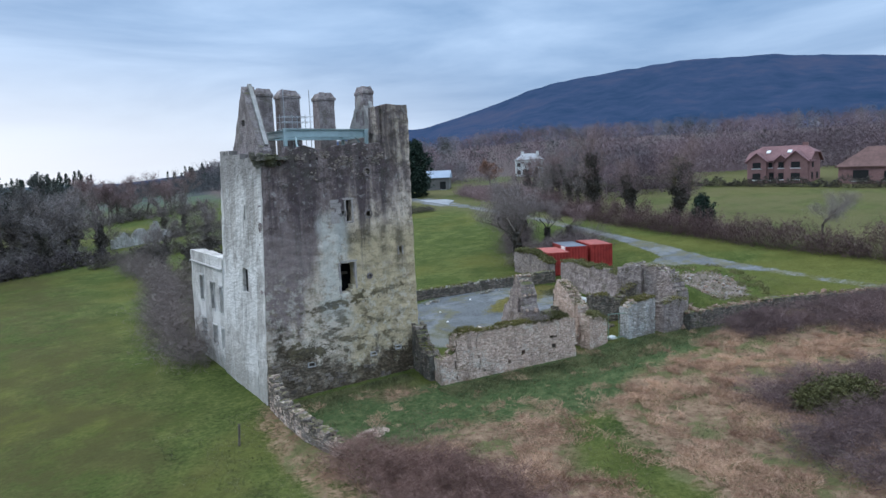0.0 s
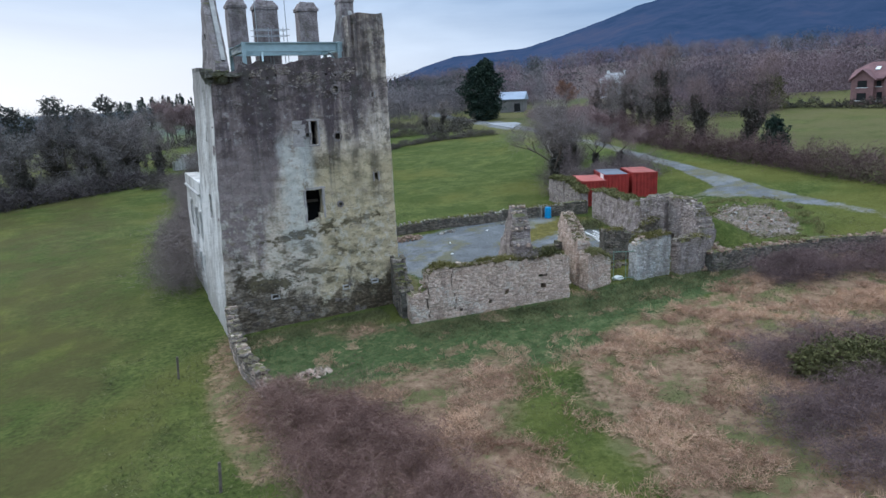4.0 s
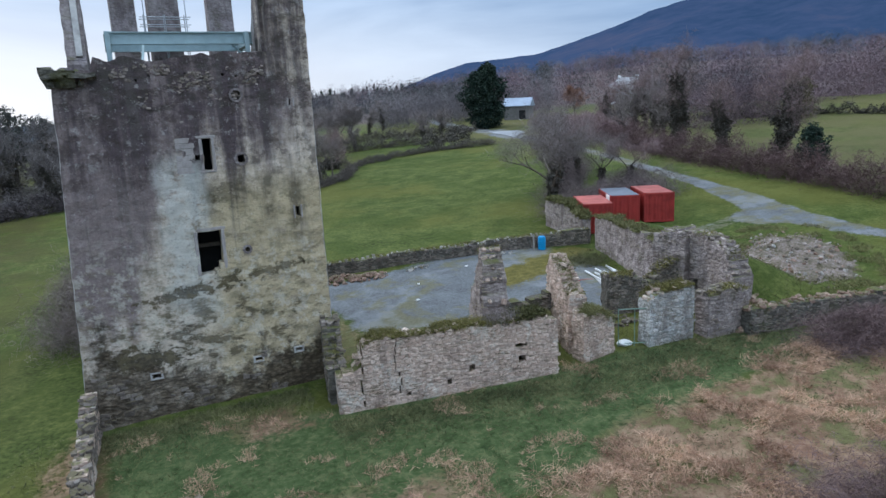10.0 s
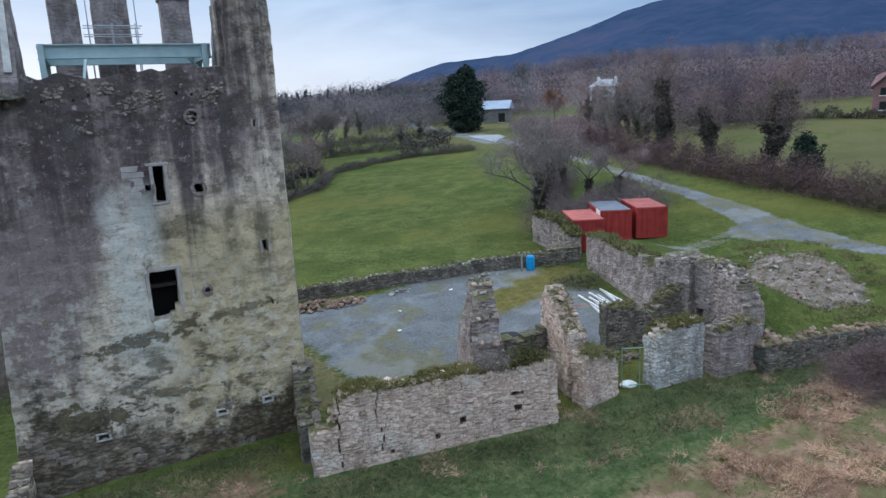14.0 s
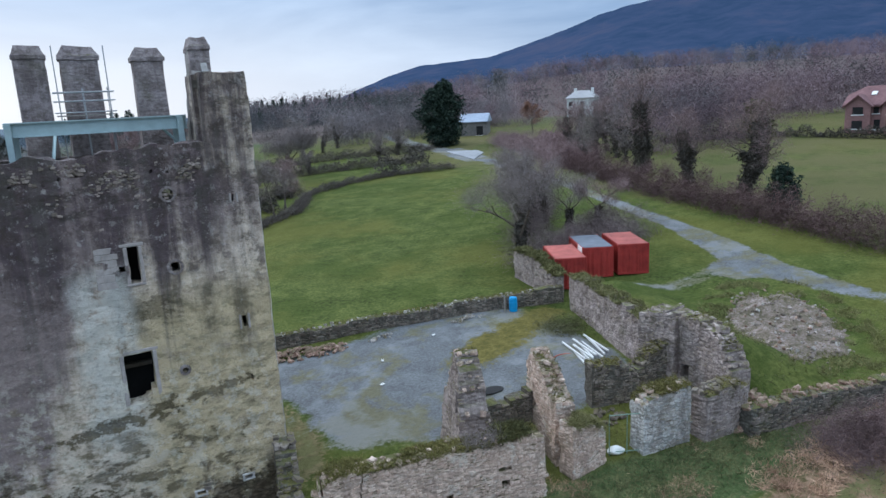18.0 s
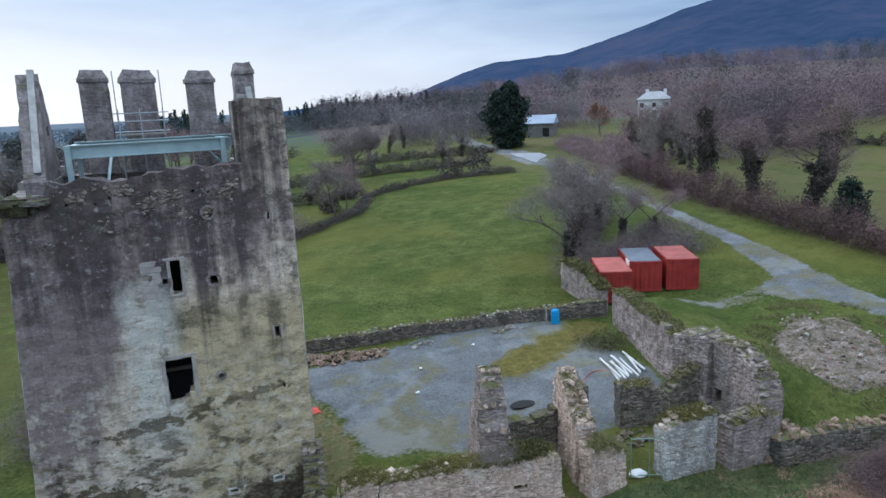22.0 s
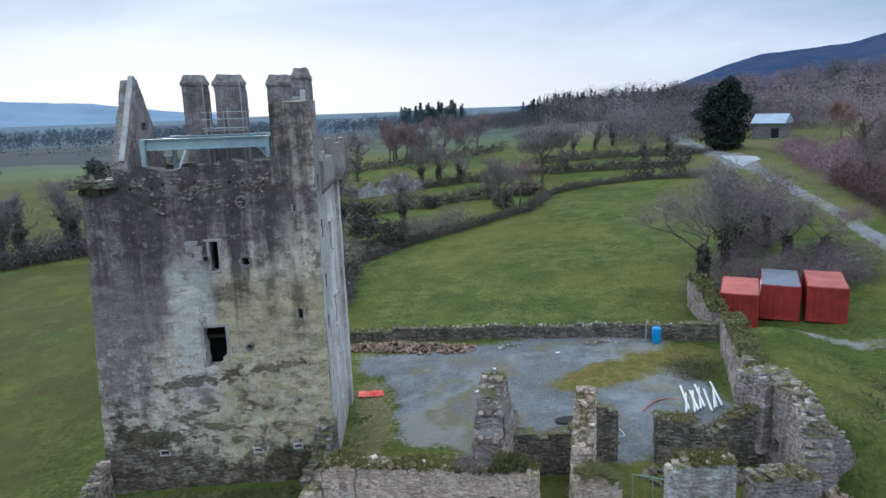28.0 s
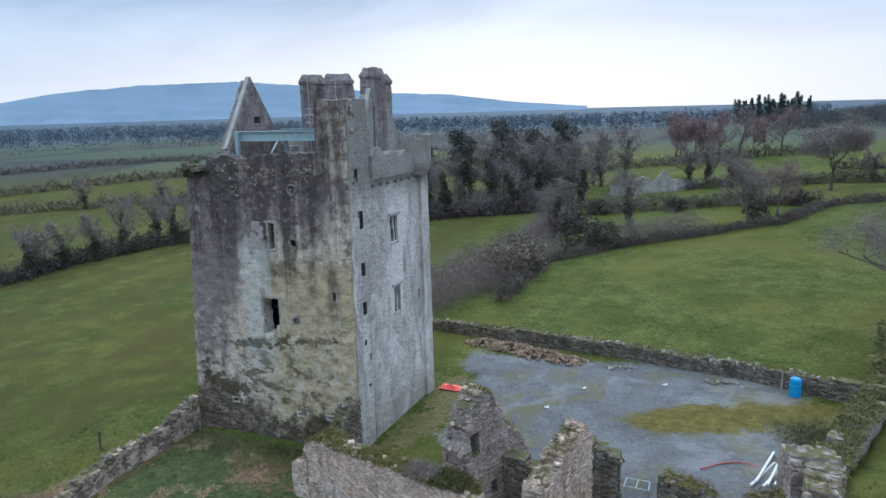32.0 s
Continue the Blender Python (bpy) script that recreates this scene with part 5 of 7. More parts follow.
def lathe(profile, n=20):
    bm = bmesh.new()
    rings = [[bm.verts.new((r * math.cos(i * math.tau / n), r * math.sin(i * math.tau / n), z)) for i in range(n)] for r, z in profile]
    for a, b in zip(rings, rings[1:]):
        for i in range(n):
            bm.faces.new((a[i], a[(i + 1) % n], b[(i + 1) % n], b[i]))
    bm.faces.new(rings[-1])
    bm.faces.new(rings[0][::-1])
    return bm


def build_yard():
    bx, by = 30.75, 11.9
    barrel = thing("barrel", "blue plastic barrel standing by the yard wall", "barrel", (bx, by, ground_z(bx, by)))
    part("drum", lathe([(0.27, 0), (0.29, 0.05), (0.29, 0.3), (0.31, 0.33), (0.29, 0.36), (0.29, 0.62), (0.31, 0.65), (0.29, 0.68), (0.28, 0.92), (0.24, 0.96)]), BLUE, barrel)
    part("lid", lathe([(0.25, 0.965), (0.25, 1.0), (0.22, 1.01)]), BLUE, barrel)
    post = thing("post", "thin grey timber post beside the barrel", "post", (30.1, 12.0, ground_z(30.1, 12.0)))
    part("stake", boxed(Matrix.Identity(4), 0.09, 0.09, 1.25, 0.01), WOOD, post)
    # long pale timbers
    rnd = random.Random(4)
    for k in range(10):
        x = 28.85 + 0.21 * k + rnd.uniform(-0.05, 0.05)
        y = 2.25 + rnd.uniform(-0.15, 0.35)
        L = rnd.uniform(2.2, 3.1)
        t = thing("timber_beam", "long pale squared timber lying on gravel", "timber", (x, y, ground_z(x, y) + 0.02 + 0.13 * (k % 2)), group="stack of timbers")
        t.rotation_euler = (0, 0, radians(-17 + rnd.uniform(-6, 6)))
        part("beam", boxed(Matrix.Translation((0, L / 2, 0)), 0.10, L, 0.10, 0.012), PALE, t)
    # a red hose in a loose loop
    hose = thing("red_hose", "thin red hose lying in a loop on the gravel", "hose", (27.9, 3.5, ground_z(27.9, 3.5)))
    pts = [Vector((-1.1 + 2.4 * i / 14, -0.7 + 1.25 * math.sin(i / 14 * 2.2), 0.05)) for i in range(15)]
    bm = bmesh.new()
    rings = []
    for i, p in enumerate(pts):
        d = (pts[min(i + 1, 14)] - pts[max(i - 1, 0)]).normalized()
        side = Vector((-d.y, d.x, 0))
        rings.append([bm.verts.new(p + 0.035 * (math.cos(a) * side + Vector((0, 0, math.sin(a))))) for a in (k * math.tau / 6 for k in range(6))])
    for p, q in zip(rings, rings[1:]):
        for k in range(6):
            bm.faces.new((p[k], p[(k + 1) % 6], q[(k + 1) % 6], q[k]))
    part("tube", bm, RED_TOP, hose)
    pal = thing("metal_frame", "pale blue tubular metal frame lying on gravel", "frame", (24.5, 0.4, ground_z(24.5, 0.4)))
    for k, (p, q) in enumerate((((-0.5, -0.35), (0.5, -0.3)), ((0.5, -0.3), (0.45, 0.4)), ((0.45, 0.4), (-0.5, 0.35)), ((-0.5, 0.35), (-0.5, -0.35)), ((-0.02, -0.32), (-0.02, 0.37)))):
        part("rail", rod(bmesh.new(), (*p, 0.28), (*q, 0.28), 0.022), STEEL, pal)
    for p in ((-0.5, -0.35), (0.5, -0.3), (0.45, 0.4), (-0.5, 0.35)):
        part("leg", rod(bmesh.new(), (*p, 0.0), (*p, 0.28), 0.022), STEEL, pal)
    x, y = 12.3, 8.4
    tarp = thing("red_tarpaulin", "crumpled red plastic sheet on the gravel", "tarpaulin", (x, y, ground_z(x, y)))
    vs, fs = [], []
    for j in range(9):
        for i in range(13):
            u, v = i / 12 - 0.5, j / 8 - 0.5
            vs.append((u * 1.5 + 0.1 * wob(u * 5, v * 5, 1), v * 0.8 + 0.1 * wob(v * 5, u * 5, 2), 0.05 + 0.35 * max(0, 0.5 - math.hypot(u, v)) + 0.10 * abs(wob(u * 8, v * 8, 3))))
    for j in range(8):
        for i in range(12):
            q = j * 13 + i
            fs.append((q, q + 1, q + 14, q + 13))
    me = mesh_of("sheet", vs, fs)
    part("sheet", me, m_plain("red_plastic", (0.55, 0.05, 0.03), 0.5, 0.2, 3), tarp)
    # white plastic by the gateway
    x, y = 23.9, -5.6
    sk = thing("plastic_sack", "crumpled white plastic sack on the grass", "sack", (x, y, ground_z(x, y)))
    bm = bmesh.new()
    bmesh.ops.create_icosphere(bm, subdivisions=3, radius=0.36)
    for v in bm.verts:
        v.co = Vector((v.co.x * 1.2, v.co.y * 0.7, max(0, v.co.z * 0.5 + 0.08))) * (1 + 0.35 * wob(v.co.x * 3, v.co.y * 3, v.co.z * 3))
    part("sack_body", bm, WHITE, sk)
    # wire gate across the gap
    gate = thing("wire_gate", "grey wire mesh fence panel across the gateway", "fence", (24.1, -5.9, ground_z(24.1, -5.9)))
    gm = m_plain("green_wire", (0.18, 0.27, 0.22), 0.5, 0.2)
    for z in (0.15, 1.85):
        part("rail", rod(bmesh.new(), (-0.65, 0.25, z), (0.75, -0.4, z), 0.025), gm, gate)
    for k in range(3):
        f = k / 2
        part("bar", rod(bmesh.new(), (-0.65 + 1.4 * f, 0.25 - 0.65 * f, 0.0), (-0.65 + 1.4 * f, 0.25 - 0.65 * f, 1.9), 0.02), gm, gate)
    # a dark patch on the gravel, made as a thin near-black disc
    x, y = 22.88, 2.67
    dr = thing("dark_yard_patch", "flat dark patch on the gravel", "mat", (x, y, ground_z(x, y) + 0.02))
    bm = bmesh.new()
    bmesh.ops.create_circle(bm, cap_ends=True, segments=24, radius=0.75)
    for v in bm.verts:
        k = 1 + 0.12 * wob(v.co.x * 2, v.co.y * 2, 0)
        v.co = Vector((v.co.x * k * 1.0, v.co.y * k * 0.55, 0.02))
    e = bmesh.ops.extrude_face_region(bm, geom=bm.faces[:])
    bmesh.ops.translate(bm, verts=[v for v in e["geom"] if isinstance(v, bmesh.types.BMVert)], vec=(0, 0, 0.03))
    part("mat", bm, DARK, dr)


build_yard()


def build_forecourt():
    """The pale concrete apron where the drive meets the lane by the barn."""
    n = len(FORECOURT)
    top = [(x, y, ground_z(x, y) + 0.14) for x, y in FORECOURT]
    verts = top + [(x, y, z - 0.5) for x, y, z in top]
    faces = [tuple(range(n))[::-1], tuple(range(n, 2 * n))]
    faces += [(k, (k + 1) % n, n + (k + 1) % n, n + k) for k in range(n)]
    me = mesh_of("concrete_apron", verts, faces, False)
    bm = bmesh.new()
    bm.from_mesh(me)
    bmesh.ops.recalc_face_normals(bm, faces=bm.faces[:])
    bm.to_mesh(me)
    bm.free()
    me.materials.clear()
    me.materials.append(m_plain("pale_concrete", (0.24, 0.25, 0.26), 0.9, 0.3, 1.2))
    tagged(new("concrete_apron", me), "pale worn concrete apron beside the barn", "pavement", kind="structure")


build_forecourt()

# -- houses beyond the fields --
def house(name, label, x, y, turn, w, d, wall_h, roof_h, wall_mat, roof_mat, windows, hip=0.0, over=0.4, dormers=(), chimneys=()):
    z = min(ground_z(x, y), ground_z(x + 3, y + 3), ground_z(x - 3, y - 3)) - 0.1
    h = thing(name, label, "house", (x, y, z))
    h.rotation_euler = (0, 0, radians(turn))
    part("wall", boxed(Matrix.Identity(4), w, d, wall_h, 0.02), wall_mat, h)
    bm = bmesh.new()
    a, b = w / 2 + over, d / 2 + over
    hx = hip
    vs = [(-a, -b, wall_h - 0.1), (a, -b, wall_h - 0.1), (a, b, wall_h - 0.1), (-a, b, wall_h - 0.1), (-a + hx, 0, wall_h + roof_h), (a - hx, 0, wall_h + roof_h),
          (-a, -b, wall_h + 0.06), (a, -b, wall_h + 0.06), (a, b, wall_h + 0.06), (-a, b, wall_h + 0.06)]
    q = [bm.verts.new(v) for v in vs]
    for f in ((6, 7, 5, 4), (8, 9, 4, 5), (7, 8, 5), (9, 6, 4), (0, 1, 7, 6), (1, 2, 8, 7), (2, 3, 9, 8), (3, 0, 6, 9), (3, 2, 1, 0)):
        bm.faces.new([q[i] for i in f])
    part("roof", bm, roof_mat, h)
    for wx, wz, ww, wh in windows:
        win = part("window", boxed(Matrix.Translation((wx, -d / 2 - 0.02, wz)), ww, 0.1, wh, 0.01), DARK, h, "dark glazed window")
        part("frame", boxed(Matrix.Translation((wx, -d / 2 - 0.04, wz - 0.12)), ww + 0.3, 0.16, 0.12), WHITE, win)
    for dx, dw in dormers:
        bm = bmesh.new()
        vs = [(dx - dw / 2, -d / 2 - 0.3, wall_h - 0.2), (dx + dw / 2, -d / 2 - 0.3, wall_h - 0.2), (dx, -d / 2 - 0.3, wall_h + dw * 0.55), (dx - dw / 2, 0, wall_h - 0.2), (dx + dw / 2, 0, wall_h - 0.2), (dx, 0, wall_h + dw * 0.55)]
        q = [bm.verts.new(v) for v in vs]
        for f in ((0, 1, 2), (1, 4, 5, 2), (3, 0, 2, 5), (4, 3, 5), (1, 0, 3, 4)):
            bm.faces.new([q[i] for i in f])
        part("dormer", bm, roof_mat, h)
    for cx in chimneys:
        part("chimney", boxed(Matrix.Translation((cx, 0.3, wall_h + roof_h - 0.8)), 0.9, 0.6, 1.5, 0.03), wall_mat, h)
    return h


def build_farm_house():
    """A brick house with half-hipped roof, two gabled bays and roof lights."""
    w, d, wall_h, roof_h = 10.6, 7.0, 4.3, 2.6
    x, y = 114.0, 31.6
    h = thing("farm_house", "large pink brick house with a red tiled roof", "house", (x, y, ground_z(x, y) - 0.3))
    h.rotation_euler = (0, 0, radians(-78))
    part("wall", boxed(Matrix.Identity(4), w, d, wall_h, 0.02), BRICK, h)

    def solid(name, vs, fs, mat, parent=h, label=""):
        return part(name, mesh_of(name, [Vector(v) for v in vs], fs), mat, parent, label)

    a, b, z0, z1 = w / 2, d / 2 + 0.5, wall_h - 0.1, wall_h + roof_h
    clip, rise = 1.5, 1.25
    # end gables in brick up to the half hips
    for k in (-1, 1):
        solid("gable_wall", [(k * a, -d / 2, z0), (k * a, d / 2, z0), (k * a, 1.6, z1 - rise), (k * a, -1.6, z1 - rise), (k * (a - 0.3), -d / 2, z0), (k * (a - 0.3), d / 2, z0), (k * (a - 0.3), 1.6, z1 - rise), (k * (a - 0.3), -1.6, z1 - rise)],
              [(0, 1, 2, 3), (7, 6, 5, 4), (3, 2, 6, 7), (0, 3, 7, 4), (2, 1, 5, 6)], BRICK)
    e = a + 0.45
    zc, yc = z1 - rise, b * rise / (roof_h + 0.1)
    top = [(-e, -b, z0), (e, -b, z0), (e, -yc, zc), (a - clip, 0, z1), (-a + clip, 0, z1), (-e, -yc, zc), (-e, b, z0), (e, b, z0), (e, yc, zc), (-e, yc, zc)]
    low = [(p[0], p[1], p[2] - 0.22) for p in top]
    fs = [(0, 1, 2, 3, 4, 5), (7, 6, 9, 4, 3, 8), (2, 8, 3), (9, 5, 4)]
    n = len(top)
    rim = [0, 1, 2, 8, 7, 6, 9, 5]
    solid("roof", top + low, fs + [tuple(i + n for i in f[::-1]) for f in fs] + [(p, p + n, q + n, q) for p, q in zip(rim, rim[1:] + rim[:1])], TILE)
    for dx, dw, out in ((-3.5, 3.4, 0.8), (0.7, 2.2, 0.5), (3.3, 3.8, 1.0)):
        y0 = -d / 2 - out
        part("bay", boxed(Matrix.Translation((dx, -d / 2 - out / 2 + 0.1, 0)), dw, out + 0.2, wall_h - 0.02, 0.02), BRICK, h)
        gz, hz = wall_h - 0.02, wall_h + dw * 0.40
        solid("gable_wall", [(dx - dw / 2, y0, gz), (dx + dw / 2, y0, gz), (dx, y0, hz), (dx - dw / 2, 0, gz), (dx + dw / 2, 0, gz), (dx, 0, hz)], [(0, 1, 2), (5, 4, 3), (0, 3, 4, 1)], BRICK)
        for k in (-1, 1):
            o = 0.35
            p, q = (dx + k * (dw / 2 + o), gz - 0.3), (dx, hz + 0.06)
            vs = [(p[0], y0 - 0.35, p[1]), (q[0], y0 - 0.35, q[1]), (q[0], 0, q[1]), (p[0], 0, p[1])]
            solid("bay_roof", vs + [(v[0], v[1], v[2] - 0.18) for v in vs], [(0, 1, 2, 3), (7, 6, 5, 4), (0, 4, 5, 1), (1, 5, 6, 2), (2, 6, 7, 3), (3, 7, 4, 0)], TILE)
        for wz, wh in ((0.7, 1.2), (2.8, 1.1)):
            win = part("window", boxed(Matrix.Translation((dx, y0 - 0.01, wz)), min(1.5, dw * 0.42), 0.08, wh, 0.01), DARK, h, "dark glazed window")
            part("sill", boxed(Matrix.Translation((dx, y0 - 0.06, wz - 0.12)), min(1.8, dw * 0.5), 0.16, 0.12), WHITE, win)
    for dx, wz, wh, ww in ((-1.1, 0.6, 1.4, 0.8), (-1.3, 2.9, 0.9, 0.7)):
        win = part("window", boxed(Matrix.Translation((dx, -d / 2 - 0.01, wz)), ww, 0.08, wh, 0.01), DARK, h, "dark glazed window")
        part("sill", boxed(Matrix.Translation((dx, -d / 2 - 0.06, wz - 0.12)), ww + 0.3, 0.16, 0.12), WHITE, win)
    for yy, wz in ((-1.4, 2.8), (1.6, 0.7), (-1.6, 0.7)):
        part("window", boxed(Matrix.Translation((a + 0.01, yy, wz)), 0.08, 1.0, 1.2, 0.01), DARK, h, "dark glazed window")
    for dx in (-2.2, 1.5):
        part("roof_light", boxed(Matrix.Translation((dx, -1.75, z1 - 1.12)) @ Matrix.Rotation(math.atan2(roof_h, b), 4, "X"), 0.7, 0.9, 0.12, 0.01), WHITE, h, "bright roof light")
    part("chimney", boxed(Matrix.Translation((3.6, 0.2, z1 - 0.6)), 0.9, 0.6, 1.1, 0.03), BRICK, h)


build_farm_house()
house("garage", "dark brick garage with a brown hipped roof", 116, 15.5, -84, 11, 8, 3.0, 3.4, BRICK, m_plain("brown_roof_tiles", (0.13, 0.075, 0.065), 0.8, 0.3, 2), [(-2, 0.6, 2.4, 1.8), (2.5, 0.6, 2.0, 1.6)], 3.6)
house("stone_barn", "grey stone barn with a slate roof", 97, 122.5, -40, 6.4, 8.0, 3.5, 2.0, m_plain("barn_stone", (0.17, 0.16, 0.15), 0.9, 0.3, 2), m_plain("barn_slate", (0.28, 0.33, 0.40), 0.6, 0.2, 2), [(1.5, 0.2, 1.6, 2.2)])
house("white_house", "white rendered two-storey house with a pale slate roof", 142.5, 135, -40, 9.0, 7.5, 5.6, 2.2, WHITE, m_plain("pale_slate", (0.33, 0.33, 0.33), 0.6, 0.2, 2), [(-3.4, 1, 1.1, 1.3), (0, 0.4, 1.1, 2.1), (3.4, 1, 1.1, 1.3), (-3.4, 3.4, 1.1, 1.2), (3.4, 3.4, 1.1, 1.2), (0, 3.4, 1.1, 1.2)], 3.0, 0.5, (), (-2, 3))


# -- trees and scrub --
def slivers(rng, pts, length, width, droop=0.0, up=0.3):
    """A mesh's vertices and faces: a thin twig at each point."""
    n = len(pts)
    d = rng.normal(size=(n, 3))
    d[:, 2] = d[:, 2] * 0.8 + up
    d /= np.linalg.norm(d, axis=1)[:, None]
    L = length * rng.uniform(0.5, 1.4, (n, 1))
    side = np.cross(d, rng.normal(size=(n, 3)))
    side /= np.linalg.norm(side, axis=1)[:, None] + 1e-9
    w = width * rng.uniform(0.6, 1.3, (n, 1))
    v = np.empty((n, 3, 3))
    v[:, 0] = pts - side * w / 2
    v[:, 1] = pts + side * w / 2
    v[:, 2] = pts + d * L
    v[:, 2, 2] -= droop * L[:, 0]
    f = np.arange(3 * n).reshape(n, 3)
    return v.reshape(-1, 3), f


def tri_mesh(name, v, f, mat):
    me = bpy.data.meshes.new(name)
    me.vertices.add(len(v))
    me.vertices.foreach_set("co", np.asarray(v, np.float32).ravel())
    me.loops.add(f.size)
    me.loops.foreach_set("vertex_index", f.ravel().astype(np.int32))
    me.polygons.add(len(f))
    me.polygons.foreach_set("loop_start", np.arange(0, f.size, f.shape[1], dtype=np.int32))
    me.update(calc_edges=True)
    me.materials.append(mat)
    return me


def limbs(rng, height, spread, levels=4, lean=0.0):
    """Branches as (a, b, ra, rb), and the tips where twigs grow."""
    segs, tips = [], []

    def grow(p, d, L, r, lev):
        n = 3 if lev == 0 else 2
        for _ in range(n):
            q = p + d * (L / n)
            segs.append((p, q, r, r * 0.82))
            p, r = q, r * 0.82
            d = (d + Vector(rng.normal(0, 0.13, 3)) + Vector((0, 0, 0.06))).normalized()
            if lev >= 2:
                tips.append((p.copy(), L))
        if lev < levels:
            for k in range(3 if lev < 2 else 2):
                a = rng.uniform(0, math.tau)
                out = Vector((math.cos(a), math.sin(a), 0)) * spread
                nd = (d * rng.uniform(0.6, 1.0) + out * rng.uniform(0.5, 1.0)).normalized()
                grow(p - d * L * rng.uniform(0, 0.35), nd, L * rng.uniform(0.6, 0.82), r * rng.uniform(0.6, 0.75), lev + 1)
        else:
            tips.append((p.copy(), L))

    grow(Vector((0, 0, -0.2)), Vector((lean, 0, 1)).normalized(), height * 0.33, height * 0.026, 0)
    return segs, tips


def leader(rng, height, spread, deep=2):
    """An upright tree: one leader with rising side limbs."""
    segs, tips = [], []

    def grow(p, d, L, r, lev):
        n = 3
        for i in range(n):
            q = p + d * (L / n)
            segs.append((p, q, r, r * 0.75))
            p, r = q, r * 0.75
            d = (d + Vector(rng.normal(0, 0.16, 3)) + Vector((0, 0, 0.12))).normalized()
            tips.append((p.copy(), L))
            if lev < deep:
                for _ in range(2):
                    side = Vector(rng.normal(0, 1, 3))
                    grow(p, (d * 0.8 + side.normalized() * 0.6).normalized(), L * rng.uniform(0.35, 0.55), r * 0.6, lev + 1)

    p, d, r, n = Vector((0, 0, -0.2)), Vector((0, 0, 1)), height * 0.022, 9
    for i in range(n):
        q = p + d * (height * 0.9 / n)
        segs.append((p, q, r, r * 0.86))
        p, r = q, r * 0.86
        d = (d + Vector(rng.normal(0, 0.10, 3)) * Vector((1, 1, 0.2)) + Vector((0, 0, 0.05))).normalized()
        f = (i + 1) / n
        if f > 0.25:
            for _ in range(2):
                a = rng.uniform(0, math.tau)
                out = Vector((math.cos(a), math.sin(a), 0)) * spread * 1.5
                grow(p, (out + Vector((0, 0, 0.75))).normalized(), height * 0.52 * (1.12 - 0.72 * f) * rng.uniform(0.7, 1.2), r * 0.6, 0)
    tips.append((p.copy(), 1.0))
    return segs, tips


def seg_mesh(segs, sides=5):
    vs, fs = [], []
    for a, b, ra, rb in segs:
        q = (b - a).to_track_quat("Z", "Y")
        base = len(vs)
        for p, r in ((a, ra), (b, rb)):
            for i in range(sides):
                t = i * math.tau / sides
                vs.append(p + q @ Vector((r * math.cos(t), r * math.sin(t), 0)))
        for i in range(sides):
            fs.append((base + i, base + (i + 1) % sides, base + sides + (i + 1) % sides, base + sides + i))
    return vs, fs


def bare_tree(name, label, x, y, height, spread=0.8, seed=0, twigs=3500, mat=None, ivy=0.0, z_off=0.0, tw=0.035, group="", deep=2):
    rng = np.random.default_rng(seed)
    segs, tips = leader(rng, height, spread, deep) if spread < 0.8 else limbs(rng, height, spread)
    top = max(p.z for p, _ in tips)
    k = height / (top + 0.08 * height)
    segs = [(a * k, b * k, ra, rb) for a, b, ra, rb in segs]
    t = thing(name, label, "tree", (x, y, ground_z(x, y) + z_off), group=group)
    v, f = seg_mesh(segs)
    part("trunk", mesh_of("trunk", v, f), BARK, t)
    c = np.array([p * k for p, _ in tips])
    pts = c[rng.integers(0, len(c), twigs)] + rng.normal(0, (0.026 if spread < 0.8 else 0.045) * height, (twigs, 3))
    vv, ff = slivers(rng, pts, 0.085 * height, tw)
    part("crown", tri_mesh("crown", vv, ff, mat or TWIG), None, t, "haze of bare twigs")
    if ivy:
        m = int(3200 * ivy)
        thick = [s for s in segs if s[2] > height * (0.007 if spread < 0.8 else 0.0125) and s[0].z < (0.72 if ivy < 1.5 else 0.9) * height]
        pk = rng.integers(0, len(thick), m)
        u = rng.uniform(0, 1, m)
        pts = np.array([thick[i][0].lerp(thick[i][1], w) for i, w in zip(pk, u)]) + rng.normal(0, (0.03 if spread < 0.8 else 0.018) * height, (m, 3)) * [1, 1, 0.6]
        vv, ff = slivers(rng, pts, 0.32, 0.22, 0.3, -0.2)
        part("ivy", tri_mesh("ivy", vv, ff, IVY), None, t, "dark ivy on trunk and limbs")
    return t


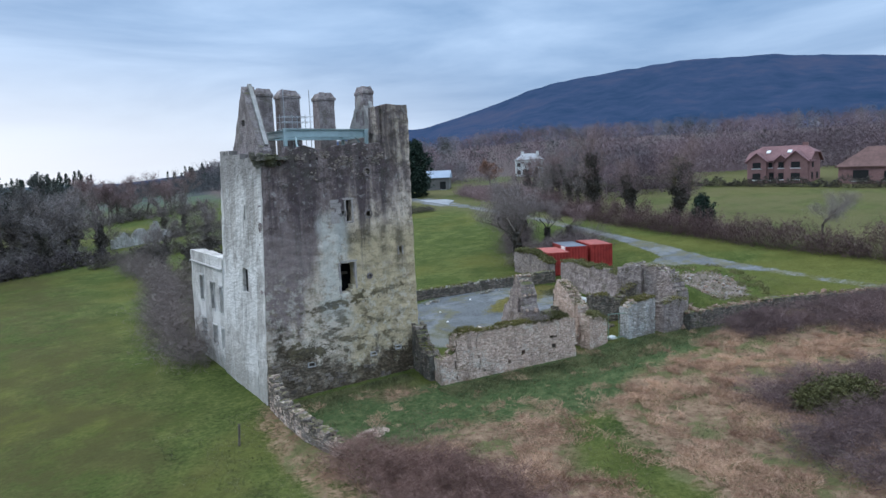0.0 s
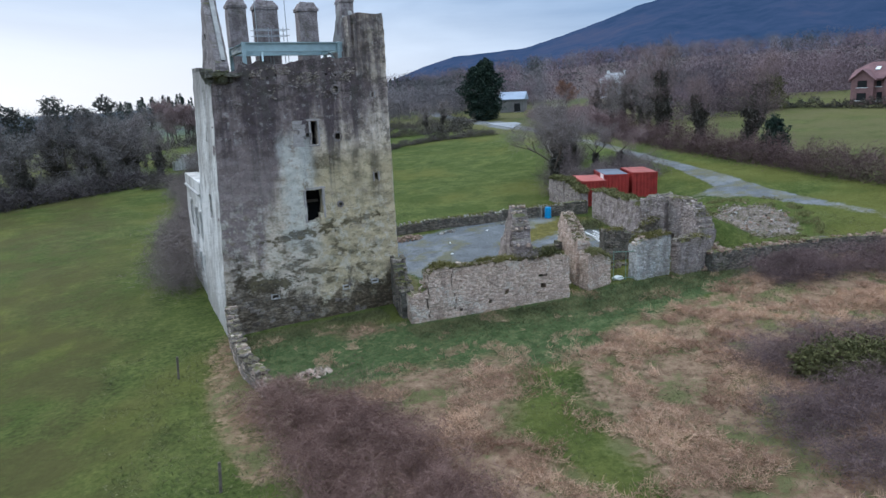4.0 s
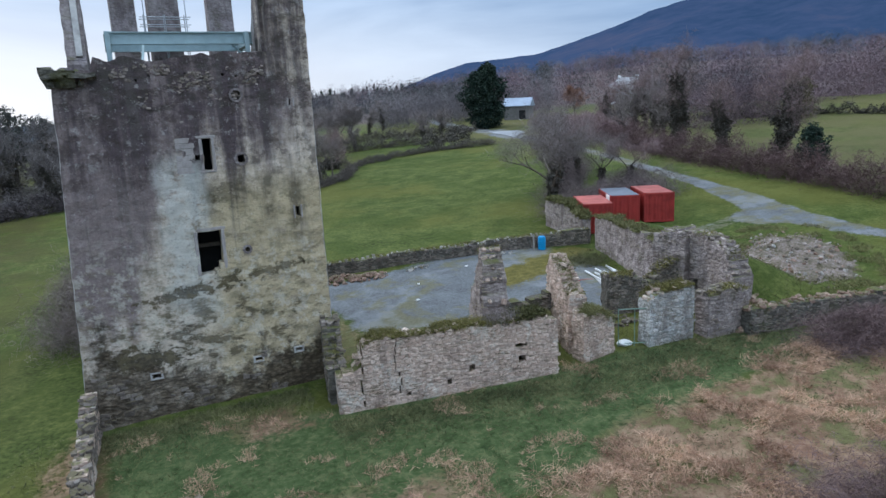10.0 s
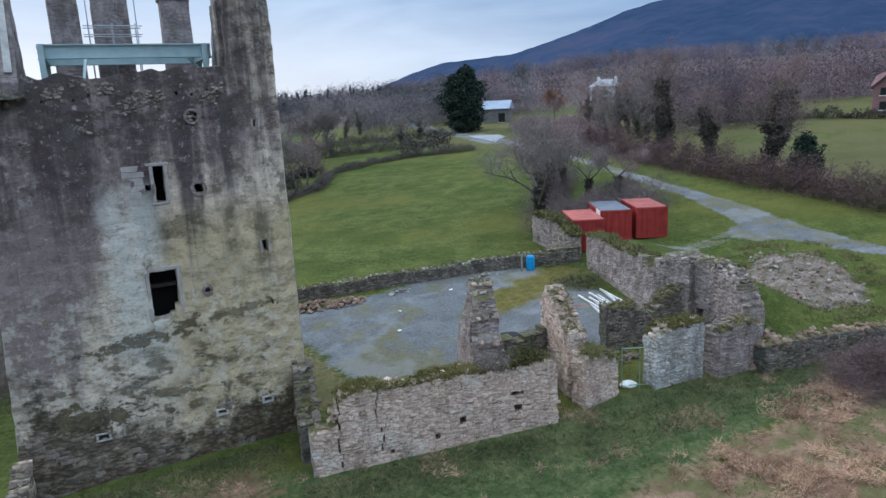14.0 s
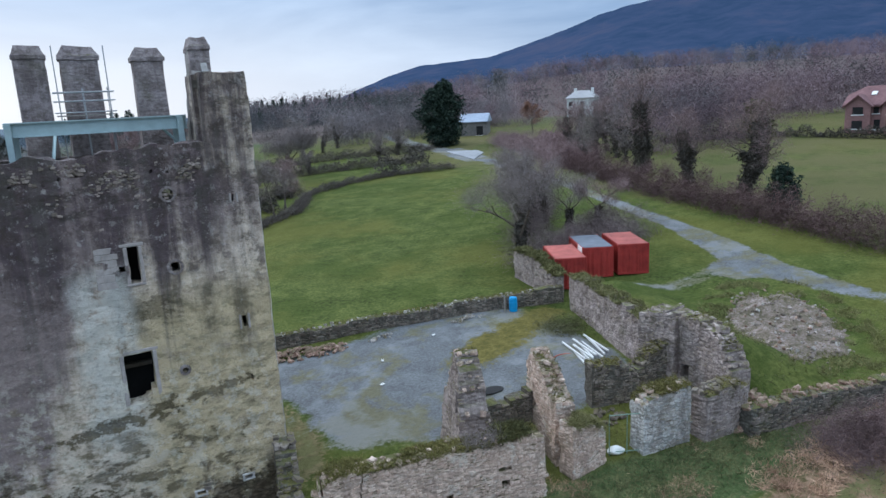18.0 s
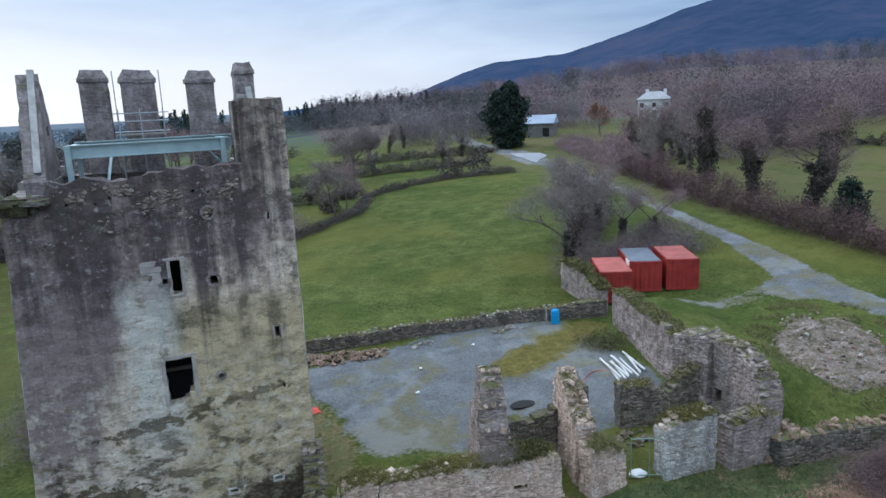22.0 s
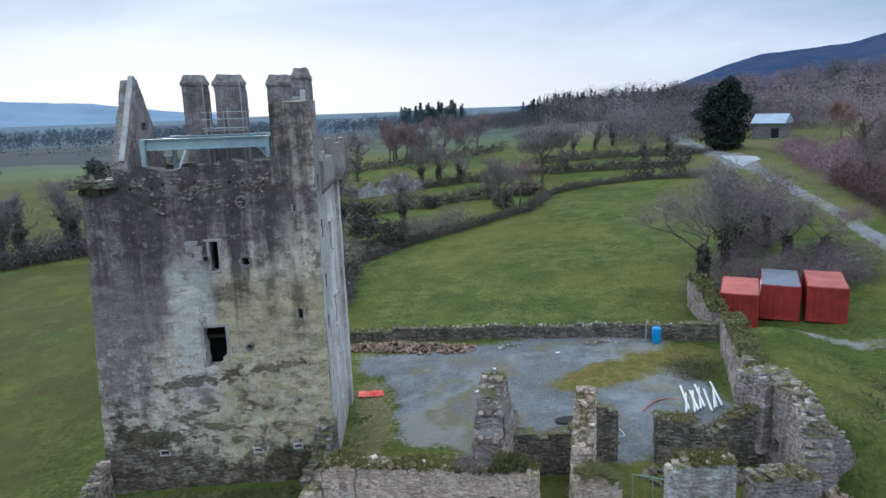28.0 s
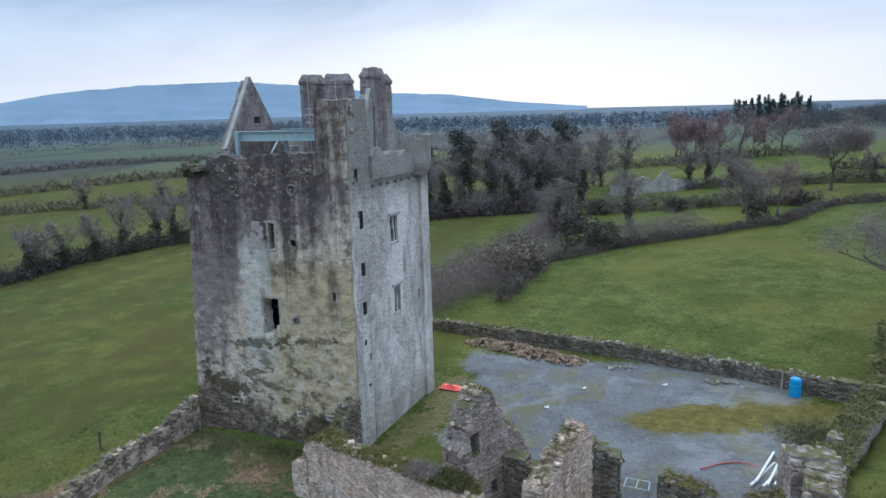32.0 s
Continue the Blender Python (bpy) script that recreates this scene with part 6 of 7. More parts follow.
def leafy(name, label, x, y, shape, n, mat, seed=0, size=0.4, category="bush", z_off=0.0, group="", trunk=True):
    """A bush or evergreen: clumps of small leaves; shape lists (dx, dy, dz, rx, rz)."""
    rng = np.random.default_rng(seed)
    t = thing(name, label, category, (x, y, ground_z(x, y) + z_off), group=group)
    pts = []
    for dx, dy, dz, r, rz in shape:
        m = max(20, int(n / len(shape)))
        d = rng.normal(size=(m, 3))
        d /= np.linalg.norm(d, axis=1)[:, None]
        q = d * (rng.uniform(0.35, 1, (m, 1)) ** 0.5) * [r, r, rz]
        q *= 1 + 0.35 * np.sin(d[:, :1] * 7 + seed) * np.cos(d[:, 2:] * 6)
        pts.append(q + [dx, dy, dz])
    pts = np.concatenate(pts)
    pts = pts[pts[:, 2] > -0.1]
    vv, ff = slivers(rng, pts, size, size * 0.55, 0.1, 0.1)
    part("crown", tri_mesh("crown", vv, ff, mat), None, t)
    if trunk:
        h = max(s[2] for s in shape)
        v, f = seg_mesh([(Vector((0, 0, -0.2)), Vector((0.05, 0, h * 0.5)), 0.05 * h * 0.5, 0.03 * h * 0.5), (Vector((0.05, 0, h * 0.5)), Vector((0, 0.05, h)), 0.03 * h * 0.5, 0.01 * h)])
        part("trunk", mesh_of("trunk", v, f), BARK, t)
    return t


def scrub(name, label, lines_, n, height, width, mat, seed=0, length=0.7, tw=0.03, category="hedge", kind="stuff"):
    """Hedges and bramble banks along lines of (x, y)."""
    rng = np.random.default_rng(seed)
    seglist = []
    for line in lines_:
        for a, b in zip(line, line[1:]):
            seglist.append((a, b, math.hypot(b[0] - a[0], b[1] - a[1])))
    tot = sum(s[2] for s in seglist)
    out = []
    for a, b, L in seglist:
        m = int(n * L / tot)
        u = rng.uniform(0, 1, m)
        x = a[0] + (b[0] - a[0]) * u + rng.normal(0, width * 0.4, m)
        y = a[1] + (b[1] - a[1]) * u + rng.normal(0, width * 0.4, m)
        ph = np.array([0.78 + 0.75 * wob(p * 0.5, q * 0.5, seed) + 0.55 * wob(p * 1.5, q * 1.5, seed + 4) for p, q in zip(x, y)]).clip(0.15, 1.6)
        h = height * ph * rng.uniform(0, 1, m) ** 0.8
        out.append(np.stack([x, y, [ground_z(p, q) for p, q in zip(x, y)] + h], 1))
    pts = np.concatenate(out)
    vv, ff = slivers(rng, pts, length, tw, 0.1, 0.25)
    return tagged(new(name, tri_mesh(name, vv, ff, mat)), label, category, kind=kind)


# trees along the drive hedge
bare_tree("ivy_tree", "tall slender bare tree clad in ivy", 71.2, 39.6, 15.0, 0.42, 11, 4000, TWIG_RED, 2.2, 0.0, 0.022)
bare_tree("ivy_tree", "slim ivy-covered bare tree in the hedge", 68.4, 29.8, 9.5, 0.36, 12, 2600, TWIG_RED, 2.0, 0.0, 0.022)
bare_tree("ivy_tree", "crooked bare tree with a thick ivy trunk", 65.2, 19.8, 12.5, 0.66, 13, 4500, TWIG_RED, 2.4, 0.0, 0.022)
for k, (x, y, h, ivy) in enumerate(((76, 48, 9, 0.6), (79, 53, 10, 0.9), (81, 60, 10.5, 1.0), (82, 67, 9.5, 0.7), (78, 57, 8, 0.2), (85, 62, 9, 0.3), (74, 44, 8, 0.2), (86, 70, 9, 0.6), (72, 52, 6.5, 0.1))):
    bare_tree("hedge_tree", "bare twiggy hedge tree with some ivy", x, y, h, 0.74, 130 + k, 2800, TWIG_RED if k % 2 else TWIG, ivy * 0.5, 0.0, 0.026, group="trees of the drive hedge", deep=1)
leafy("holly_bush", "dark green rounded evergreen bush in the hedge", 61.8, 13.2, [(0, 0, 1.3, 1.5, 1.3), (0.1, 0, 2.6, 1.3, 1.3), (0, 0.1, 3.7, 0.8, 0.9)], 4200, CONIFER, 14, 0.30)
bare_tree("small_tree", "small bare tree beside the hedge", 59.5, -2.5, 6.0, 0.9, 15, 4500, TWIG, 0.0, 0.0, 0.018)
bare_tree("yard_tree", "bare branching tree with ivy behind the yard wall", 37.2, 19.6, 9.5, 0.9, 16, 5200, TWIG, 0.7, 0.0, 0.016)
bare_tree("yard_tree", "bare grey tree beside the ivy wall", 41.2, 25.0, 10.0, 0.78, 17, 5500, TWIG, 0.15, 0.0, 0.020)
bare_tree("yard_tree", "bare grey tree among brambles", 44.0, 28.5, 9.5, 0.78, 18, 5500, TWIG, 0.1, 0.0, 0.020)
bare_tree("yard_tree", "bare grey sapling behind the red containers", 46.6, 25.0, 6.6, 0.80, 61, 4200, TWIG, 0.5, 0.0, 0.020)
bare_tree("yard_tree", "low bare thorn tree behind the red containers", 49.0, 23.6, 5.4, 0.85, 62, 3800, TWIG_RED, 0.4, 0.0, 0.020)
bare_tree("yard_tree", "bare thorn tree among brambles", 47.5, 30.0, 8.0, 0.80, 20, 5000, TWIG_RED, 0.1, 0.0, 0.022)
leafy("pine_tree", "large dark spreading evergreen beside the barn", 79, 108, [(0, 0, 1.9, 3.6, 2.2), (0.3, 0, 4.2, 4.6, 2.6), (-1.2, 0.5, 7.2, 4.8, 3.0), (1.3, 0, 8.8, 4.2, 2.8), (-0.6, 0, 10.6, 3.2, 2.4), (0.5, -0.5, 12.4, 1.9, 1.8)], 16000, CONIFER, 19, 0.62, "tree")
bare_tree("field_tree", "broad bare oak in the far hedge", 37.8, 87.2, 11.5, 1.25, 21, 14000, TWIG, 0.0, 0, 0.04)
bare_tree("field_tree", "bare tree at the field corner", 27.3, 60, 8.5, 0.76, 22, 4000, TWIG, 0.0, 0, 0.03)
bare_tree("field_tree", "bare tree in the overgrown hedge", 30.5, 66, 7.5, 0.76, 27, 3500, TWIG_RED, 0.0, 0, 0.03)
bare_tree("field_tree", "bare ash in the far hedge", 14, 58, 8.0, 0.76, 23, 3500, TWIG, 0.2, 0, 0.03)
bare_tree("field_tree", "bare tree behind the tower", 6, 52, 8.0, 0.76, 24, 3500, TWIG, 0.3, 0, 0.03)
bare_tree("orange_tree", "bare tree with orange-brown twigs near the white house", 104, 108, 8.0, 0.76, 28, 3500, m_twig("orange_twigs", (0.16, 0.085, 0.06), (0.28, 0.15, 0.10)), 0.0, 0, 0.05)
leafy("garden_conifer", "round yellow-green garden conifer beside the red house", 101, 45, [(0, 0, 2.2, 2.4, 2.2), (0, 0, 4.4, 1.8, 1.8)], 2600, GORSE, 29, 0.5, "tree")

for k, (x, y, h) in enumerate(((-15, 73, 13), (-10, 79, 14), (-21, 70, 12), (-3, 90, 13.5), (-29, 69, 11.5), (-6, 84, 12))):
    leafy("dark_pine", "dark bare-stemmed pine among the stream trees", x, y, [(0, 0, h * 0.62, h * 0.16, h * 0.13), (0.8, 0.3, h * 0.78, h * 0.14, h * 0.11), (-0.7, 0.2, h * 0.88, h * 0.11, h * 0.10), (0.2, -0.4, h * 0.48, h * 0.12, h * 0.07)], 2600, PINE, 500 + k, 0.42, "tree", group="stream pines")

# -- hedges, brambles and woods --
DULL_HEDGE = m_twig("dull_hedge", (0.052, 0.046, 0.040), (0.165, 0.138, 0.118))
scrub("hedge", "bare brown hedge along the drive", [[(70, 55), (67, 46), (63, 33), (60.5, 20), (59, 12), (57.5, 4), (57, -2), (56.5, -12), (58, -30)]], 80000, 2.9, 2.0, m_twig("hedge_twigs", (0.062, 0.038, 0.036), (0.185, 0.118, 0.110)), 31, 0.6, 0.035)
scrub("bramble_bank", "tangle of brown brambles behind the yard", [[(37, 20), (42, 21), (47, 22), (51, 24)], [(38, 17.5), (46, 19.5)], [(42, 26), (50, 34), (56, 46)], [(44, 17.5), (50, 19.5)]], 60000, 2.3, 2.6, m_twig("bramble_bank_twigs", (0.085, 0.064, 0.060), (0.24, 0.19, 0.18)), 32, 0.7, 0.020)
scrub("far_hedge", "overgrown hedge and low wall at the back of the field", [[(9, 26), (8.5, 40), (15, 48.5), (24, 55.5), (31, 62), (36, 73), (44, 77), (52, 76.5), (61, 72)]], 30000, 1.15, 1.1, DULL_HEDGE, 33, 0.5, 0.05)
scrub("far_hedge", "dark hedge between the far pastures", [[(0, 66), (12, 71.5), (24, 75), (36, 76)], [(5, 92), (22, 94), (40, 96), (62, 88)], [(40, 112), (58, 110), (74, 104)]], 36000, 1.9, 1.4, DULL_HEDGE, 37, 0.7, 0.07)
scrub("weeds", "dark low weeds beside the timbers", [[(30.2, 7.0), (31.6, 8.4)], [(30.9, 6.0), (32.4, 7.6)]], 2600, 0.6, 1.4, m_twig("dark_weeds", (0.055, 0.062, 0.026), (0.16, 0.15, 0.075)), 47, 0.28, 0.03, "weeds")
scrub("thicket", "brown bramble thicket in front of the ruins", [[(0.8, -9.8), (1.6, -13), (1.2, -18), (0.4, -26)], [(2.6, -11.5), (3.6, -15), (4.2, -20), (4, -26)]], 90000, 1.5, 2.1, BRAMBLE, 34, 0.45, 0.014)
scrub("thicket_by_wall", "dark bramble thicket along the field wall", [[(30.5, -11.2), (35, -12.2), (41, -14.5), (48, -18)], [(36, -15.5), (44, -19)], [(20.5, -18.6), (25, -20.5), (29, -22)], [(17, -23), (20, -23.5), (28, -24.5), (33, -25)], [(16.5, -25.5), (19, -27.5), (24, -29)], [(31.6, -10.6), (33.7, -12.1)]], 160000, 1.35, 2.2, m_twig("purple_bramble", (0.075, 0.050, 0.048), (0.235, 0.16, 0.15)), 35, 0.45, 0.014)
scrub("bramble_scrub", "grey scrub behind the hall wing", [[(-0.8, 10), (-0.6, 17), (0.5, 26), (3, 36), (5, 48), (4, 62)], [(3, 20), (6, 30), (8, 44)], [(14, 50), (22, 56)]], 90000, 2.6, 2.6, m_twig("grey_scrub", (0.105, 0.084, 0.075), (0.265, 0.215, 0.192)), 36, 0.6, 0.022)
scrub("left_hedge", "dark overgrown hedge bank along the stream", [[(-95, -8), (-72, 4), (-52, 19.5), (-53, 33), (-49, 46), (-30, 55), (-11.6, 66), (3, 73)]], 34000, 2.2, 2.0, m_twig("dark_hedge", (0.040, 0.035, 0.035), (0.125, 0.102, 0.098)), 38, 0.8, 0.10)
scrub("left_far_hedge", "hedges between the pastures of the plain", [[(-170, 30), (-115, 57), (-95, 75), (-60, 90)], [(-200, 60), (-143, 73), (-130, 112), (-100, 150)], [(-260, 90), (-199, 106), (-176, 161), (-120, 200)], [(-30, 110), (10, 132), (40, 150)]], 36000, 2.4, 2.2, DULL_HEDGE, 39, 1.0, 0.16)
leafy("gorse_bush", "rounded green gorse bush in the bracken", 22.6, -21.4, [(0, 0, 0.7, 1.5, 1.0), (1.1, -0.5, 0.8, 1.3, 0.9), (-0.9, 0.6, 0.5, 1.0, 0.7)], 8200, GORSE, 41, 0.16, trunk=False)
leafy("evergreen_bush", "large dark ivy bush in the field hedge", 10.4, 47.0, [(0, 0, 1.8, 2.6, 1.9), (2.6, 0.8, 1.5, 2.0, 1.6), (-1.0, 1, 2.6, 1.6, 1.4)], 6500, IVY, 42, 0.3, trunk=False)
leafy("willow_bush", "green-grey bush beside the tower field", 6.8, 33.5, [(0, 0, 1.6, 2.2, 1.8), (1.2, 2.5, 1.7, 2.0, 1.9), (-0.5, 5, 1.8, 2.0, 2.0)], 4200, m_twig("willow_twigs", (0.095, 0.082, 0.058), (0.23, 0.20, 0.145)), 43, 0.30, trunk=False)
for k, (x, y, r) in enumerate(((28, 66, 1.2), (33, 75, 1.2), (52, 78, 1.6), (18, 72, 1.0), (8, 69, 1.2), (57, 77, 1.8), (64, 92, 1.6))):
    leafy("hedge_bush", "small dark evergreen bush in the hedge", x, y, [(0, 0, r * 0.8, r * 1.3, r)], 700, IVY, 50 + k, 0.4, trunk=False, group="bushes in the far hedges")


def woods(name, label, spots, mat, seed, per=60, size=0.11, width=0.022, conifer=False, category="woodland", low=0.16):
    """Far trees in one mesh; spots are rows of (x, y, height)."""
    rng = np.random.default_rng(seed)
    sp = np.array(spots)
    n = len(sp)
    gz = np.array([ground_z(x, y) for x, y in sp[:, :2]])
    d = rng.normal(size=(n, per, 3))
    d /= np.linalg.norm(d, axis=2)[..., None]
    rad = rng.uniform(0.05, 1, (n, per, 1)) ** 0.5
    h = sp[:, 2][:, None]
    q = d * rad
    pts = np.empty((n, per, 3))
    if conifer:
        u = rng.uniform(0, 1, (n, per)) ** 0.8
        w = (1 - u) * 0.22 + 0.02
        pts[..., 0] = q[..., 0] * w * h * 1.3
        pts[..., 1] = q[..., 1] * w * h * 1.3
        pts[..., 2] = u * h
    else:
        # a crown of a few limbs' clouds, and undergrowth at its foot
        wide = rng.uniform(0.30, 0.50, (n, 1))
        limb = rng.integers(0, 5, (n, per))
        cx = rng.normal(0, 0.42, (n, 5))
        cy = rng.normal(0, 0.42, (n, 5))
        cz = rng.uniform(0.35, 0.80, (n, 5))
        r = np.arange(n)[:, None]
        pts[..., 0] = (cx[r, limb] + 0.62 * q[..., 0]) * wide * h
        pts[..., 1] = (cy[r, limb] + 0.62 * q[..., 1]) * wide * h
        pts[..., 2] = (cz[r, limb] + q[..., 2] * 0.26) * h
        under = rng.uniform(0, 1, (n, per)) < low
        pts[..., 2] = np.where(under, rng.uniform(0, 0.25, (n, per)) * h, pts[..., 2])
        pts[..., :2] *= np.where(under, 1.5, 1.0)[..., None]
    pts[..., :2] += sp[:, None, :2]
    pts[..., 2] += gz[:, None]
    flat = pts.reshape(-1, 3)
    hs = np.repeat(sp[:, 2], per)
    v, f = slivers(rng, flat, 1.0, 1.0, 0.1, 0.35)
    v = v.reshape(-1, 3, 3)
    mid = flat[:, None]
    L = (hs * size)[:, None]
    v[:, 2] = flat + (v[:, 2] - flat) * L
    v[:, :2] = mid + (v[:, :2] - mid) * (hs * width)[:, None, None]
    # trunks
    t = np.empty((n, 3, 3))
    k = 0.009 * sp[:, 2]
    t[:, 0] = np.stack([sp[:, 0] - k, sp[:, 1], gz - 0.3], 1)
    t[:, 1] = np.stack([sp[:, 0] + k, sp[:, 1], gz - 0.3], 1)
    t[:, 2] = np.stack([sp[:, 0] + rng.normal(0, 0.05, n) * sp[:, 2], sp[:, 1], gz + 0.6 * sp[:, 2]], 1)
    vv = np.concatenate([v.reshape(-1, 3), t.reshape(-1, 3)])
    ff = np.arange(len(vv)).reshape(-1, 3)
    return tagged(new(name, tri_mesh(name, vv, ff, mat)), label, category, kind="stuff")


def polar(rng, n, az, r, h, keep=lambda x, y, a: True):
    """Spots spread over a sector seen from the tower."""
    got = []
    while len(got) < n:
        a = rng.uniform(*az)
        q = math.sqrt(rng.uniform(r[0] ** 2, r[1] ** 2))
        x, y = 8 + q * math.sin(radians(a)), -25 + q * math.cos(radians(a))
        if keep(x, y, a):
            got.append((x, y, rng.uniform(*h)))
    return got


def clear(x, y, a):
    if math.hypot(x - 139, y - 138) < 16 or math.hypot(x - 112, y - 25) < 26 or math.hypot(x - 97, y - 122) < 13:
        return False
    if 34 < a < 42 and math.hypot(x - 8, y + 25) < 215:
        return False
    return True


rng = np.random.default_rng(77)
spots = polar(rng, 2300, (13, 86), (205, 640), (5, 15), clear)
DEEP_WOOD = m_twig("dark_evergreen_wood", (0.05, 0.056, 0.050), (0.095, 0.098, 0.085))
woods("brown_wood", "bare reddish brown winter woodland on the rising ground", [p for p in spots if wob(p[0], p[1], 1, 0.02) > -0.05], WOOD_RED, 78, 260, 0.075, 0.014)
woods("grey_wood", "bare grey winter woodland on the rising ground", [p for p in spots if -0.32 < wob(p[0], p[1], 1, 0.02) <= -0.05], WOOD_GREY, 72, 260, 0.075, 0.014)
woods("evergreen_wood", "dark evergreen clumps among the winter wood", [p for p in spots if wob(p[0], p[1], 1, 0.02) <= -0.32] + polar(rng, 40, (24, 60), (205, 420), (8, 14), clear), DEEP_WOOD, 73, 170, 0.07, 0.03)
# bluish twigs: distance haze put into the upper wood's colour
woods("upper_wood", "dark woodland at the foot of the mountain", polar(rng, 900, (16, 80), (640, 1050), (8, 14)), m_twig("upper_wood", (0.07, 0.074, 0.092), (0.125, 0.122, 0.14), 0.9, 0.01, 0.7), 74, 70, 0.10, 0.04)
woods("brown_wood", "bare reddish trees behind the far pasture", polar(rng, 420, (46, 86), (128, 215), (8, 12), clear), WOOD_RED, 76, 320, 0.08, 0.010, low=0.25)
woods("brown_wood", "bare grey winter trees beyond the barn", polar(rng, 220, (19, 36), (168, 215), (6, 10), clear) + polar(rng, 120, (41, 50), (116, 200), (6, 10), clear), WOOD_GREY, 79, 320, 0.085, 0.010)
woods("ridge_wood", "dark mixed woodland on the low ridge", polar(rng, 500, (4, 12), (290, 480), (4, 7.5)) + polar(rng, 900, (12, 26), (290, 480), (6, 10)), m_twig("ridge_wood", (0.060, 0.066, 0.070), (0.105, 0.106, 0.104)), 75, 240, 0.075, 0.024, low=0.5)
# the plain's woods carry the blue of aerial haze in their base colour
woods("far_wood", "dark woodland across the plain", polar(rng, 5200, (-80, 5), (380, 1900), (8, 14)) , m_twig("haze_blue_wood", (0.062, 0.084, 0.106), (0.100, 0.126, 0.150), 0.9, 0.004, 0.6), 80, 70, 0.11, 0.05)
woods("conifer_wood", "dark conifers on the skyline", [(33 + 26 * math.cos(k * 2.4) * (k / 34) ** 0.5, 480 + 26 * math.sin(k * 2.4) * (k / 34) ** 0.5, 12 + 7 * rng.random()) for k in range(34)] + polar(rng, 60, (9, 22), (330, 460), (8, 12)), CONIFER, 81, 420, 0.055, 0.035, True)
STREAM_TWIG = m_twig("stream_wood", (0.115, 0.100, 0.096), (0.245, 0.215, 0.205))
SETS = (("stream_tree", "tall dark bare tree along the stream", STREAM_TWIG, 0.5, 2000, [(-14, 66, 10), (-10, 74, 11.5), (-6, 77, 12), (-18, 66, 10), (-22, 64, 9.5), (-3, 80, 11), (-26, 66, 10), (-12, 80, 13), (-30, 62, 9.5), (0, 84, 10), (-36, 60, 9), (-8, 86, 12), (-16, 76, 12), (-22, 74, 11), (-2, 92, 11), (-6, 96, 11), (-12, 90, 12), (-28, 72, 10), (-34, 68, 10), (-18, 84, 13), (-5, 70, 9), (-40, 62, 9)]),
        ("hedgerow_tree", "bare hedgerow tree on the stream bank", TWIG, 0.2, 1800, [(-50, 24, 7.5), (-52, 30, 6.5), (-51, 38, 8.5), (-48, 44, 8), (-49, 52, 8.5), (-46, 57, 9), (-58, 14, 7), (-64, 9, 8), (-40, 58, 8), (-50, 64, 9), (-54, 47, 7.5), (-51, 34, 7), (-53, 27, 6), (-47, 48, 7), (-44, 60, 8), (-100, 70, 7), (-75, 85, 6), (-86, 78, 6)]),
        ("pasture_tree", "bare tree between the pastures behind the tower", TWIG, 0.2, 2200, [(2, 98, 10), (0, 100, 11), (4, 110, 11), (-4, 96, 10), (-8, 94, 9), (17, 99, 8), (20, 97, 8), (24, 95, 7), (27, 74, 5), (44, 96, 5), (60, 100, 6), (66, 104, 6), (52, 124, 7), (58, 128, 7), (64, 134, 8)]),
        ("grove_tree", "bare brown tree beside the conifers", TWIG_RED, 0.0, 2400, [(14 + rng.normal(0, 5) + 3, 143 + rng.normal(0, 4), rng.uniform(9, 13)) for k in range(14)]))
for n, (name, label, mat, ivy, twigs, spots) in enumerate(SETS):
    for k, (x, y, h) in enumerate(spots):
        bare_tree(name, label, x, y, h, 0.72, 400 + 40 * n + k, twigs, mat, ivy, 0.0, 0.045, group=name + "s", deep=1)
scrub("stream_scrub", "dark undergrowth beneath the stream trees", [[(-40, 60), (-28, 63), (-16, 66), (-8, 72), (0, 80)], [(-30, 70), (-14, 78), (-4, 90)], [(14, 142), (24, 150)]], 26000, 3.0, 4.0, STREAM_TWIG, 44, 0.8, 0.06)
for k, (x, y, h) in enumerate(((-6, 91, 9.5), (-3, 79, 9.5), (-1, 88, 10), (3, 78, 8))):
    bare_tree("ivy_tree", "bare tree with an ivy-clad trunk behind the tower", x, y, h, 0.6, 60 + k, 2600, TWIG, 0.9, 0, 0.04, deep=1)
woods("copse", "bare winter copse between the drive and the red house", [(rng.uniform(84, 106), rng.uniform(46, 62), rng.uniform(5, 9)) for k in range(34)], WOOD_RED, 86, 700, 0.085, 0.010, low=0.3)
scrub("garden_hedge", "clipped dark green hedge before the red house", [[(93, 57), (103.6, 45), (106.5, 25), (107.5, 4), (106, -14)]], 16000, 1.5, 0.7, IVY, 45, 0.3, 0.14)
scrub("roadside_scrub", "reddish brambles and saplings beside the drive", [[(70, 52), (74, 62), (78, 74), (84, 88), (88, 98)], [(76, 56), (84, 72), (92, 88)]], 60000, 2.4, 3.6, TWIG_RED, 46, 0.8, 0.045)
woods("garden_trees", "bare garden trees round the white house", [(rng.uniform(98, 132), rng.uniform(78, 112), rng.uniform(3.5, 6)) for k in range(26)] + [(rng.uniform(146, 175), rng.uniform(110, 140), rng.uniform(7, 11)) for k in range(24)] + [(rng.uniform(104, 122), rng.uniform(124, 150), rng.uniform(6, 9)) for k in range(14)], WOOD_RED, 87, 600, 0.085, 0.010, low=0.3)


# -- stones laid in the ruined walls --
GREY_TONES = (0.155, 0.122, 0.106), (0.29, 0.238, 0.208), (0.47, 0.40, 0.355)
STONE_GREY = m_stone("grey_stone", *GREY_TONES)
GREY_J = m_stone("loose_grey_stone", *GREY_TONES, "island")
